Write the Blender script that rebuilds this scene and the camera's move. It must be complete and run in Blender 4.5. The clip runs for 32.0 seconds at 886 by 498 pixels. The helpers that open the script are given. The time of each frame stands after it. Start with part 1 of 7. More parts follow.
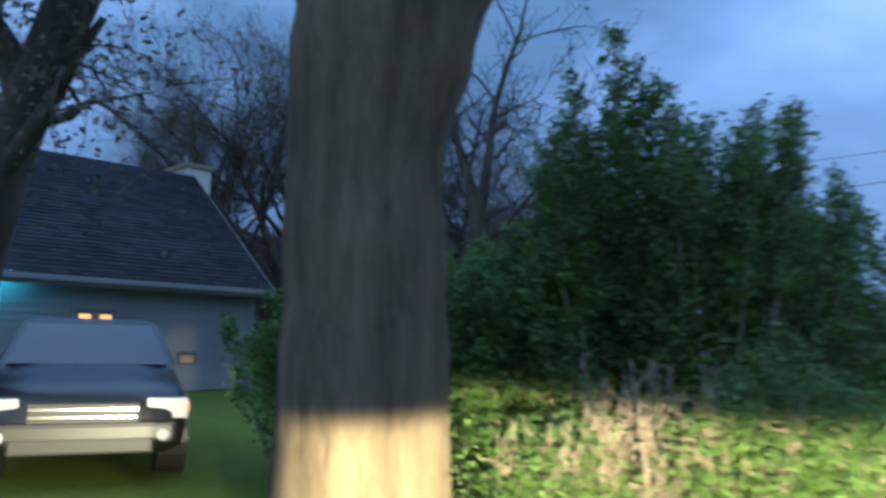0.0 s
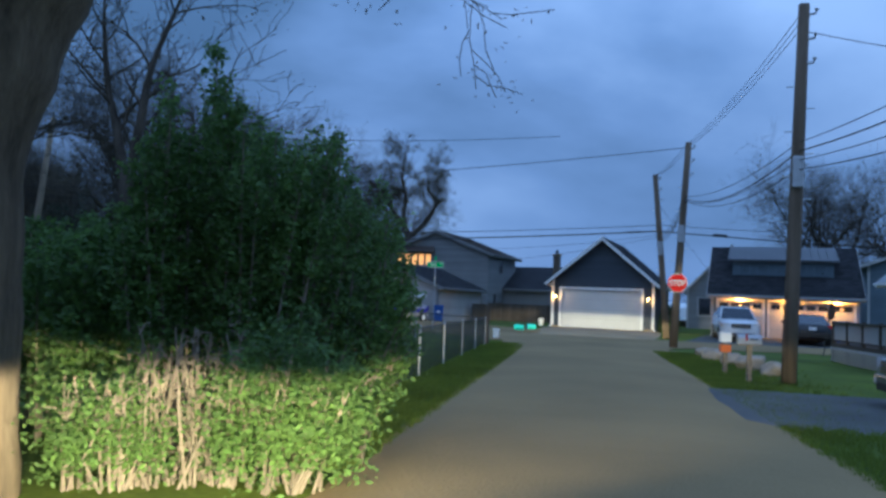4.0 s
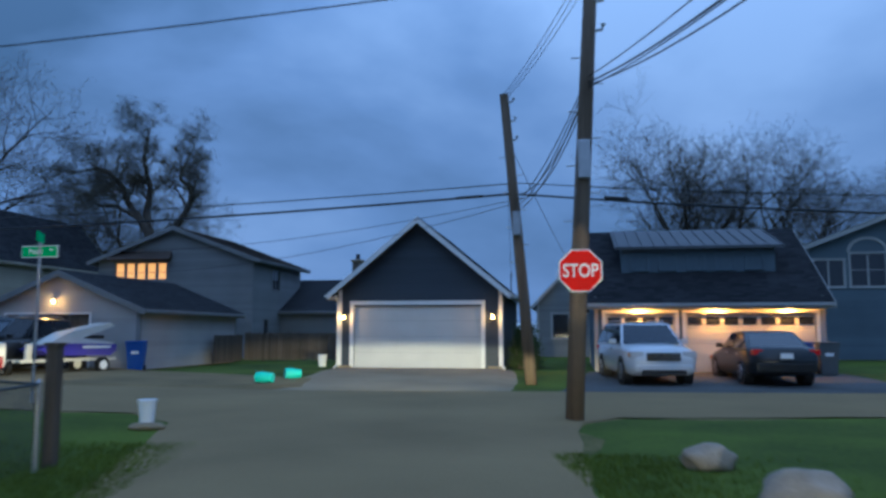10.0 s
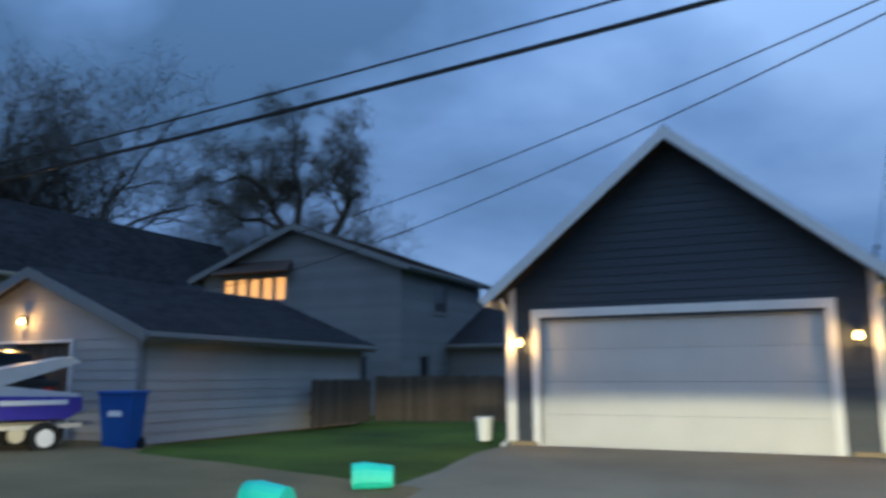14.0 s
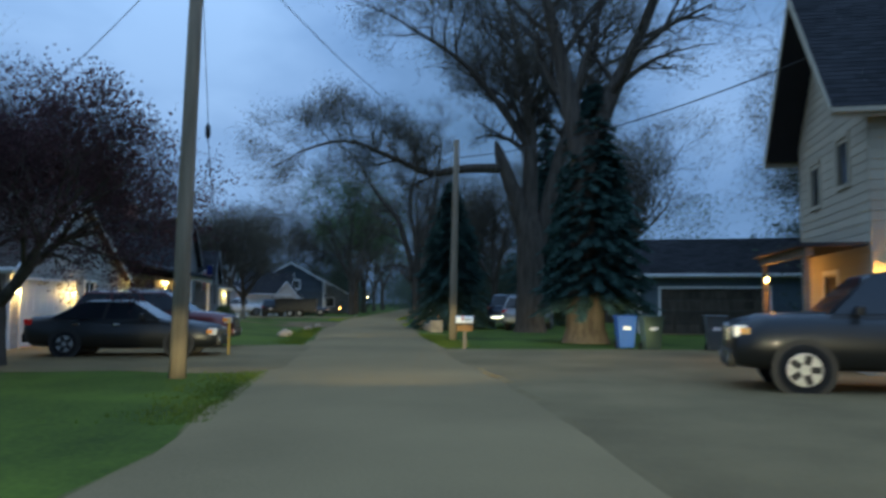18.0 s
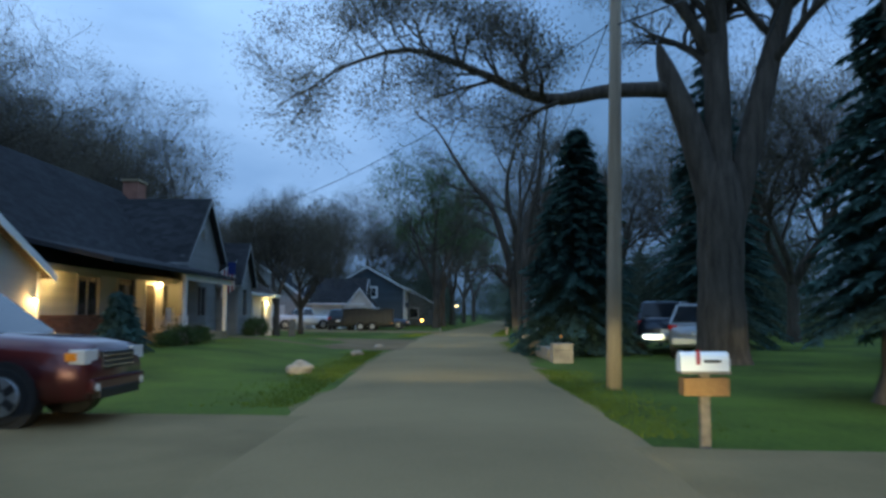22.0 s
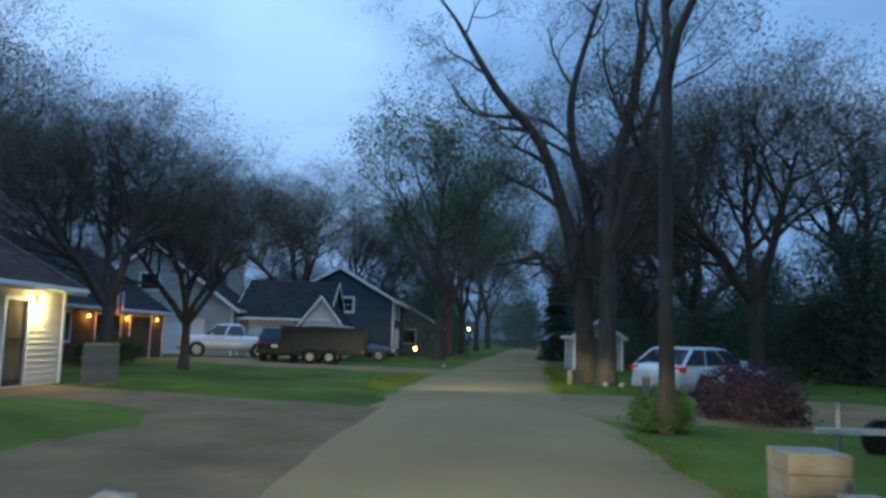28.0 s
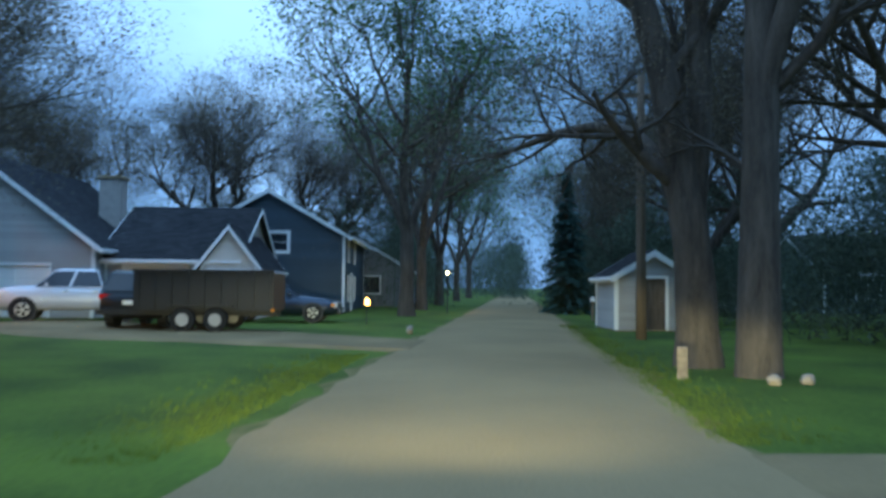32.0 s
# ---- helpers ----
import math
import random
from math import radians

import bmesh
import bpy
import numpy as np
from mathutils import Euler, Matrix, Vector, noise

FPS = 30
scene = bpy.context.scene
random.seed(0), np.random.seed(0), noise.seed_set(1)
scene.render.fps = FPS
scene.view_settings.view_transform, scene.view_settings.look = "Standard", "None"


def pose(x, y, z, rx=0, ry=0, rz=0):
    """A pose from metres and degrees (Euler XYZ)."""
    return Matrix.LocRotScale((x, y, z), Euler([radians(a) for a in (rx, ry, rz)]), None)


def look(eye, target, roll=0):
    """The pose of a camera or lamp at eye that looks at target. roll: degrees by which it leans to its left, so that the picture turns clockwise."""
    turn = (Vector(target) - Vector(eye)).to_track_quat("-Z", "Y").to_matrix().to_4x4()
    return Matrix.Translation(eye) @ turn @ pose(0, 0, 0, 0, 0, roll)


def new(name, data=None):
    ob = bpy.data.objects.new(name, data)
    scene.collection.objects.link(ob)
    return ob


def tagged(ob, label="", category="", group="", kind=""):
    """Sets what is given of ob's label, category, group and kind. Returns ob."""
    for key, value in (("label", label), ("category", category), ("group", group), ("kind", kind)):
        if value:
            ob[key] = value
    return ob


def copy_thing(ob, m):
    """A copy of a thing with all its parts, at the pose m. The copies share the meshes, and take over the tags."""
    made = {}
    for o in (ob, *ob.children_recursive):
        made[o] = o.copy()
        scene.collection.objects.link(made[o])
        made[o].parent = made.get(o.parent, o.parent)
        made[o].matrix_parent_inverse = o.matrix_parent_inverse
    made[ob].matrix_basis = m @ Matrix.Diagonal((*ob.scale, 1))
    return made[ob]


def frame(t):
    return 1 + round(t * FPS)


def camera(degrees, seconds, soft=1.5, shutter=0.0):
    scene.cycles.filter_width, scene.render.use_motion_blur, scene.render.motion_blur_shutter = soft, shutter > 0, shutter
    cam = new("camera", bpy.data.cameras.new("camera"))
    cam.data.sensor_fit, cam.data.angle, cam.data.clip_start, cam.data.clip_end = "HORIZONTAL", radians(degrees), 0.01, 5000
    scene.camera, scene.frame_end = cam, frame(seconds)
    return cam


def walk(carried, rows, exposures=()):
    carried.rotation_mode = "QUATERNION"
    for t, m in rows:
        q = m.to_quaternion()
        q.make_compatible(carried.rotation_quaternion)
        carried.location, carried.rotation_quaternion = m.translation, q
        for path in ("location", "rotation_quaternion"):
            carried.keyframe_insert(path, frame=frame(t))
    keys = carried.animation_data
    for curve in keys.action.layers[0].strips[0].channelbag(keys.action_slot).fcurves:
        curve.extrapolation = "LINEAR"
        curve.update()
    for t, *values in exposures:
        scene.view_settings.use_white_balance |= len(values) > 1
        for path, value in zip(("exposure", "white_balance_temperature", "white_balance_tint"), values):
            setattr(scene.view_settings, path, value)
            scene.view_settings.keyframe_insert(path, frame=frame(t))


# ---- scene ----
cam = camera(58.7, 32.0, soft=3.0, shutter=0.6)
# seconds, eye, target, roll
PATH = [
    (0, (3.27, -1.397, 1.05), (1.91, 0.032, 1.29), 1.1),
    (0.5, (4.008, -1.588, 1.179), (2.755, -0.038, 1.343), 1.6),
    (1, (4.529, -1.927, 1.224), (3.447, -0.252, 1.377), 2.0),
    (1.5, (4.759, -2.012, 1.137), (3.885, -0.23, 1.386), 1.3),
    (2, (4.928, -2.19, 1.179), (4.132, -0.369, 1.406), 1.2),
    (2.5, (5.091, -2.384, 1.267), (4.309, -0.55, 1.428), 1.6),
    (4.5, (4.866, -1.692, 1.276), (4.134, 0.165, 1.404), 2.9),
    (5, (4.702, -1.049, 1.261), (4.05, 0.835, 1.417), 2.5),
    (5.5, (4.524, -0.254, 1.309), (3.965, 1.659, 1.481), 2.1),
    (6, (4.356, 0.774, 1.325), (3.897, 2.71, 1.53), 1.5),
    (6.5, (4.125, 2.115, 1.33), (3.726, 4.068, 1.487), 1.7),
    (7, (3.868, 3.73, 1.301), (3.514, 5.691, 1.476), 1.3),
    (7.5, (3.578, 5.514, 1.333), (3.269, 7.478, 1.548), 0.7),
    (8, (3.293, 7.53, 1.416), (3.017, 9.496, 1.656), 0.4),
    (8.5, (2.923, 9.704, 1.36), (2.63, 11.672, 1.564), 0.9),
    (9, (2.539, 11.987, 1.349), (2.233, 13.947, 1.604), 0.4),
    (9.5, (2.122, 14.407, 1.3), (1.816, 16.374, 1.495), 0.3),
    (10, (1.72, 16.791, 1.312), (1.397, 18.754, 1.522), 0.0),
    (10.5, (1.328, 19.16, 1.256), (1.002, 21.118, 1.5), 0.6),
    (11, (0.958, 21.542, 1.271), (0.647, 23.5, 1.538), -0.1),
    (11.5, (0.616, 23.834, 1.278), (0.3, 25.8, 1.466), -0.1),
    (12, (0.295, 25.812, 1.249), (-0.028, 27.77, 1.492), -1.0),
    (12.5, (-0.131, 27.537, 1.221), (-0.493, 29.495, 1.414), -0.2),
    (13, (-0.543, 28.889, 1.189), (-1.0, 30.824, 1.397), -0.2),
    (13.5, (-1.058, 29.972, 1.202), (-1.651, 31.857, 1.507), -0.6),
    (15.5, (-4.875, 33.851, 1.35), (-6.584, 34.877, 1.509), 0.9),
    (16, (-6.31, 33.688, 1.356), (-8.185, 34.362, 1.533), 0.7),
    (17, (-9.332, 33.224, 1.385), (-11.324, 33.225, 1.562), -0.3),
    (17.5, (-10.907, 32.851, 1.396), (-12.885, 32.612, 1.565), 0.8),
    (18, (-12.517, 32.406, 1.408), (-14.478, 32.038, 1.545), 0.1),
    (18.5, (-14.186, 31.964, 1.405), (-16.13, 31.508, 1.516), 1.5),
    (19, (-15.92, 31.507, 1.396), (-17.858, 31.043, 1.571), 1.3),
    (19.5, (-17.716, 31.06, 1.384), (-19.649, 30.58, 1.562), 0.7),
    (20, (-19.548, 30.593, 1.375), (-21.478, 30.102, 1.558), 0.6),
    (20.5, (-21.407, 30.124, 1.379), (-23.329, 29.598, 1.549), -0.2),
    (21, (-23.322, 29.627, 1.38), (-25.231, 29.067, 1.588), -0.4),
    (21.5, (-25.329, 29.059, 1.401), (-27.233, 28.473, 1.576), -0.3),
    (22, (-27.432, 28.457, 1.415), (-29.336, 27.866, 1.579), 0.1),
    (22.5, (-29.655, 27.846, 1.413), (-31.554, 27.249, 1.6), 0.2),
    (23, (-31.942, 27.202, 1.403), (-33.844, 26.594, 1.527), 0.3),
    (23.5, (-34.198, 26.579, 1.37), (-36.098, 25.97, 1.501), 1.1),
    (24, (-36.414, 25.88, 1.281), (-38.316, 25.271, 1.409), 2.8),
    (24.5, (-38.573, 25.235, 1.281), (-40.47, 24.619, 1.429), 2.6),
    (25, (-40.7, 24.624, 1.353), (-42.598, 24.013, 1.503), 1.7),
    (25.5, (-42.736, 24.082, 1.389), (-44.631, 23.464, 1.545), 1.2),
    (27.5, (-50.581, 21.468, 1.492), (-52.467, 20.825, 1.666), 1.3),
    (28, (-52.467, 20.818, 1.504), (-54.358, 20.204, 1.727), 1.7),
    (28.5, (-54.286, 20.218, 1.506), (-56.166, 19.552, 1.655), 3.1),
    (29, (-56.075, 19.645, 1.497), (-57.967, 19.0, 1.564), -0.3),
    (29.5, (-57.876, 19.072, 1.486), (-59.744, 18.36, 1.528), 0.2),
    (30, (-59.721, 18.508, 1.471), (-61.608, 17.845, 1.499), -0.1),
    (30.5, (-61.639, 17.911, 1.452), (-63.536, 17.28, 1.499), -0.3),
    (31, (-63.638, 17.303, 1.427), (-65.541, 16.689, 1.431), 1.5),
    (31.5, (-65.672, 16.795, 1.407), (-67.587, 16.219, 1.425), 1.8),
    (32, (-67.724, 16.35, 1.383), (-69.642, 15.792, 1.48), 0.6),
]
walk(cam, [(t, look(eye, target, roll)) for t, eye, target, roll in PATH],
     exposures=[(0, 1.05, 5950, -6), (2, 0.74, 5700, -6), (5, 0.56, 5700, -6), (8, 0.44, 5600, -6), (10, 0.38, 5550, -7), (13.5, 0.42, 5850, -7), (15.5, 0.55, 6400, -10), (22, 0.86, 6300, -13), (25, 0.92, 6200, -15), (28, 1.02, 6300, -13), (30, 1.35, 6000, -17), (32, 1.5, 5850, -18)])

# ---- body ----
# ---------------- world and light ----------------
world = bpy.data.worlds.new("dusk_sky")
scene.world = world
world.use_nodes = True
wt = world.node_tree
for n in list(wt.nodes):
    wt.nodes.remove(n)
w_out = wt.nodes.new("ShaderNodeOutputWorld")
w_bg = wt.nodes.new("ShaderNodeBackground")
w_sky = wt.nodes.new("ShaderNodeTexSky")
w_sky.sky_type, w_sky.sun_disc = "NISHITA", False
w_sky.sun_elevation, w_sky.sun_rotation = radians(2.0), radians(200)
w_sky.air_density, w_sky.dust_density, w_sky.ozone_density = 1.2, 1.0, 3.0
w_tc = wt.nodes.new("ShaderNodeTexCoord")
w_map = wt.nodes.new("ShaderNodeMapping")
w_map.inputs["Location"].default_value = (0.6, 0.2, 0.0)
w_map.inputs["Rotation"].default_value = (0.0, 0.0, 0.9)
w_flat = wt.nodes.new("ShaderNodeVectorMath")
w_flat.operation = "DIVIDE"
w_lift = wt.nodes.new("ShaderNodeVectorMath")
w_lift.operation = "ADD"
w_lift.inputs[1].default_value = (0.30, 0.30, 0.30)
w_z = wt.nodes.new("ShaderNodeSeparateXYZ")
w_n1 = wt.nodes.new("ShaderNodeTexNoise")
w_n1.inputs["Scale"].default_value, w_n1.inputs["Detail"].default_value = 0.85, 6.0
w_n1.inputs["Roughness"].default_value, w_n1.inputs["Distortion"].default_value = 0.48, 0.15
w_ramp = wt.nodes.new("ShaderNodeValToRGB")
w_el = w_ramp.color_ramp.elements
w_el[0].position, w_el[0].color = 0.40, (0.068, 0.118, 0.245, 1)
w_el[1].position, w_el[1].color = 0.60, (0.252, 0.350, 0.640, 1)
e = w_el.new(0.50)
e.color = (0.145, 0.225, 0.460, 1)
w_mix = wt.nodes.new("ShaderNodeMix")
w_mix.data_type = "RGBA"
w_mix.inputs[0].default_value = 0.93
w_sc = wt.nodes.new("ShaderNodeMix")
w_sc.data_type, w_sc.blend_type = "RGBA", "MULTIPLY"
w_sc.inputs[0].default_value = 1.0
w_sc.inputs[7].default_value = (0.10, 0.10, 0.12, 1)
# a layer of cloud seen in perspective: bands crowd together towards the horizon
wt.links.new(w_tc.outputs["Generated"], w_z.inputs[0])
wt.links.new(w_z.outputs["Z"], w_lift.inputs[0])
wt.links.new(w_tc.outputs["Generated"], w_flat.inputs[0])
wt.links.new(w_lift.outputs[0], w_flat.inputs[1])
wt.links.new(w_flat.outputs[0], w_map.inputs["Vector"])
wt.links.new(w_map.outputs["Vector"], w_n1.inputs["Vector"])
# low over the horizon the cloud base melts into an even haze
w_soft = wt.nodes.new("ShaderNodeMapRange")
w_soft.inputs["From Min"].default_value, w_soft.inputs["From Max"].default_value = 0.03, 0.42
w_soft.inputs["To Min"].default_value, w_soft.inputs["To Max"].default_value = 0.25, 1.05
w_dev = wt.nodes.new("ShaderNodeMath")
w_dev.operation = "SUBTRACT"
w_dev.inputs[1].default_value = 0.5
w_scl = wt.nodes.new("ShaderNodeMath")
w_scl.operation = "MULTIPLY_ADD"
w_scl.inputs[2].default_value = 0.5
wt.links.new(w_z.outputs["Z"], w_soft.inputs["Value"])
wt.links.new(w_n1.outputs["Fac"], w_dev.inputs[0])
wt.links.new(w_dev.outputs[0], w_scl.inputs[0])
wt.links.new(w_soft.outputs["Result"], w_scl.inputs[1])
wt.links.new(w_scl.outputs[0], w_ramp.inputs["Fac"])
wt.links.new(w_sky.outputs["Color"], w_sc.inputs[6])
wt.links.new(w_sc.outputs[2], w_mix.inputs[6])
wt.links.new(w_ramp.outputs["Color"], w_mix.inputs[7])
# an overcast sky is brighter towards the zenith than at the horizon
w_sep = wt.nodes.new("ShaderNodeSeparateXYZ")
w_up = wt.nodes.new("ShaderNodeMapRange")
w_up.interpolation_type = "SMOOTHSTEP"
w_up.inputs["From Min"].default_value, w_up.inputs["From Max"].default_value = 0.15, 1.0
w_up.inputs["To Min"].default_value, w_up.inputs["To Max"].default_value = 0.92, 2.15
w_lum = wt.nodes.new("ShaderNodeVectorMath")
w_lum.operation = "SCALE"
wt.links.new(w_tc.outputs["Generated"], w_sep.inputs[0])
wt.links.new(w_sep.outputs["Z"], w_up.inputs["Value"])
wt.links.new(w_mix.outputs[2], w_lum.inputs[0])
wt.links.new(w_up.outputs["Result"], w_lum.inputs["Scale"])
wt.links.new(w_lum.outputs[0], w_bg.inputs["Color"])
w_bg.inputs["Strength"].default_value = 1.0
wt.links.new(w_bg.outputs["Background"], w_out.inputs["Surface"])

sun = new("sun", bpy.data.lights.new("sun", "SUN"))
sun.data.energy, sun.data.angle, sun.data.color = 0.06, radians(40), (1.0, 0.9, 0.8)
sun.matrix_world = look((0, 0, 60), (-20, 40, 0))


def lamp(name, at, power, color=(1.0, 0.55, 0.2), radius=0.05):
    ob = new(name, bpy.data.lights.new(name, "POINT"))
    ob.data.energy, ob.data.color, ob.data.shadow_soft_size = power, color, radius
    ob.location = at
    return ob


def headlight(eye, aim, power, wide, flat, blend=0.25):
    """A fixed unseen spot in place of one headlight of the moving car: a low, wide, flat beam with an even upper edge.
    """
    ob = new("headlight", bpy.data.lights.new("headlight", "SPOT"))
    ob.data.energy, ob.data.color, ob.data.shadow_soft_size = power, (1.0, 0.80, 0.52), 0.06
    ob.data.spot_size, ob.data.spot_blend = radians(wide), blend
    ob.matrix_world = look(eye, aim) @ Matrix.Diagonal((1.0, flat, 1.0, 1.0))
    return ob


# fixed unseen lamps, all lit at once, in place of the moving car's headlights: by the oak,
# facing the garage, half way down the lane, at the turn by the parked cars, and along the second street
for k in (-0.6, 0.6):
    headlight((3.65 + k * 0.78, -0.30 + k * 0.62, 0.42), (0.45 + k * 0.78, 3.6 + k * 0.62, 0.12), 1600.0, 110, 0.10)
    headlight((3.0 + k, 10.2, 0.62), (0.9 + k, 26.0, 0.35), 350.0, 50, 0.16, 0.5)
    # added narrow spots brighten the two sign faces in place of reflective sheeting
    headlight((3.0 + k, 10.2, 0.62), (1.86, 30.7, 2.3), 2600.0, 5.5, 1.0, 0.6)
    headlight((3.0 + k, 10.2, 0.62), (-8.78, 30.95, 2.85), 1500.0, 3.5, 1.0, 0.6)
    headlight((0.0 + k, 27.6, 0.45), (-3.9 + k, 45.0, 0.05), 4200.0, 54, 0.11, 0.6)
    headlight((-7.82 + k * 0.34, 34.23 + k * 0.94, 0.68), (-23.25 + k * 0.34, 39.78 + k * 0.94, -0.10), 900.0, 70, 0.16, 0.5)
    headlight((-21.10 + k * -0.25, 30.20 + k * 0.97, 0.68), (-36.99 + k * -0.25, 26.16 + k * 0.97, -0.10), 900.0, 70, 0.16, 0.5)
    # added narrow spots brighten the maple trunk and the feet of both street poles
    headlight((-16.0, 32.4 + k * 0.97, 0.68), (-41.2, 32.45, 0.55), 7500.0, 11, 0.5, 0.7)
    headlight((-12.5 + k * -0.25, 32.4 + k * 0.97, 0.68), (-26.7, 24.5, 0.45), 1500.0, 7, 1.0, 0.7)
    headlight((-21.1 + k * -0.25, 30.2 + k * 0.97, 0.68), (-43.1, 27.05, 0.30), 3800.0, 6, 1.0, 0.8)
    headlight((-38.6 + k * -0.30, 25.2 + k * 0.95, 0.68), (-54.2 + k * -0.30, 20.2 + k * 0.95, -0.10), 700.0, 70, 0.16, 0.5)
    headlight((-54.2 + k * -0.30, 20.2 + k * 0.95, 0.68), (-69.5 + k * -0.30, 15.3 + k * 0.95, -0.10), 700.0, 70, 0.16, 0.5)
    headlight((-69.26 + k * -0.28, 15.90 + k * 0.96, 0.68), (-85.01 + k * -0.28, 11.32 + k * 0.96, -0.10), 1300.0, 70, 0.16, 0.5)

# ---------------- materials ----------------
def material(name, color, rough=0.7, metal=0.0, vary=0.25, scale=3.0, fine=60.0, bump=0.2, rand=0.0, emit=None, power=0.0,
             island=False, coat=0.0, stretch=(1, 1, 1), dark=None, trans=0.0, thin=0.0, level=False, spec=None):
    """A node material: colour varied at two scales, fine relief, and a spread from piece to piece."""
    m = bpy.data.materials.new(name)
    m.use_nodes = True
    t = m.node_tree
    b = t.nodes["Principled BSDF"]
    b.inputs["Roughness"].default_value, b.inputs["Metallic"].default_value = rough, metal
    b.inputs["Coat Weight"].default_value = coat
    b.inputs["Specular IOR Level"].default_value = spec if spec is not None else 0.15 if rough > 0.8 else 0.3 if rough > 0.6 else 0.5
    if trans:
        b.inputs["Transmission Weight"].default_value = trans
    tc = t.nodes.new("ShaderNodeTexCoord")
    mp = t.nodes.new("ShaderNodeMapping")
    mp.inputs["Scale"].default_value = stretch
    t.links.new(tc.outputs["Object"], mp.inputs["Vector"])
    big, small = t.nodes.new("ShaderNodeTexNoise"), t.nodes.new("ShaderNodeTexNoise")
    big.inputs["Scale"].default_value, big.inputs["Detail"].default_value = scale, 5
    small.inputs["Scale"].default_value, small.inputs["Detail"].default_value = fine, 3
    t.links.new(mp.outputs["Vector"], big.inputs["Vector"])
    t.links.new(mp.outputs["Vector"], small.inputs["Vector"])
    add = t.nodes.new("ShaderNodeMath")
    add.operation = "MULTIPLY_ADD"
    add.inputs[1].default_value = 0.45
    t.links.new(small.outputs["Fac"], add.inputs[0])
    t.links.new(big.outputs["Fac"], add.inputs[2])
    ramp = t.nodes.new("ShaderNodeMapRange")
    ramp.inputs["From Min"].default_value, ramp.inputs["From Max"].default_value = 0.45, 1.0
    ramp.inputs["To Min"].default_value, ramp.inputs["To Max"].default_value = 0.0, 1.0
    t.links.new(add.outputs[0], ramp.inputs["Value"])
    lo = tuple(c * (1 - vary) for c in color) if dark is None else dark
    hi = tuple(min(1.0, c * (1 + vary)) for c in color)
    mix = t.nodes.new("ShaderNodeMix")
    mix.data_type = "RGBA"
    mix.inputs[6].default_value, mix.inputs[7].default_value = (*lo, 1), (*hi, 1)
    t.links.new(ramp.outputs["Result"], mix.inputs[0])
    out = mix.outputs[2]
    if rand:
        hsv = t.nodes.new("ShaderNodeHueSaturation")
        info = t.nodes.new("ShaderNodeNewGeometry" if island else "ShaderNodeObjectInfo")
        mr = t.nodes.new("ShaderNodeMapRange")
        mr.inputs["To Min"].default_value, mr.inputs["To Max"].default_value = 1 - rand, 1 + rand
        t.links.new(info.outputs["Random Per Island" if island else "Random"], mr.inputs["Value"])
        t.links.new(mr.outputs["Result"], hsv.inputs["Value"])
        t.links.new(out, hsv.inputs["Color"])
        out = hsv.outputs["Color"]
    t.links.new(out, b.inputs["Base Color"])
    if bump:
        bp = t.nodes.new("ShaderNodeBump")
        bp.inputs["Strength"].default_value, bp.inputs["Distance"].default_value = bump, 0.02
        t.links.new(small.outputs["Fac"] if level else add.outputs[0], bp.inputs["Height"])
        t.links.new(bp.outputs["Normal"], b.inputs["Normal"])
    if thin:
        # leaves let part of the light through
        tl, ms = t.nodes.new("ShaderNodeBsdfTranslucent"), t.nodes.new("ShaderNodeMixShader")
        ms.inputs[0].default_value = thin
        t.links.new(out, tl.inputs["Color"])
        t.links.new(b.outputs[0], ms.inputs[1])
        t.links.new(tl.outputs[0], ms.inputs[2])
        t.links.new(ms.outputs[0], t.nodes["Material Output"].inputs["Surface"])
    if emit:
        b.inputs["Emission Color"].default_value, b.inputs["Emission Strength"].default_value = (*emit, 1), power
    return m


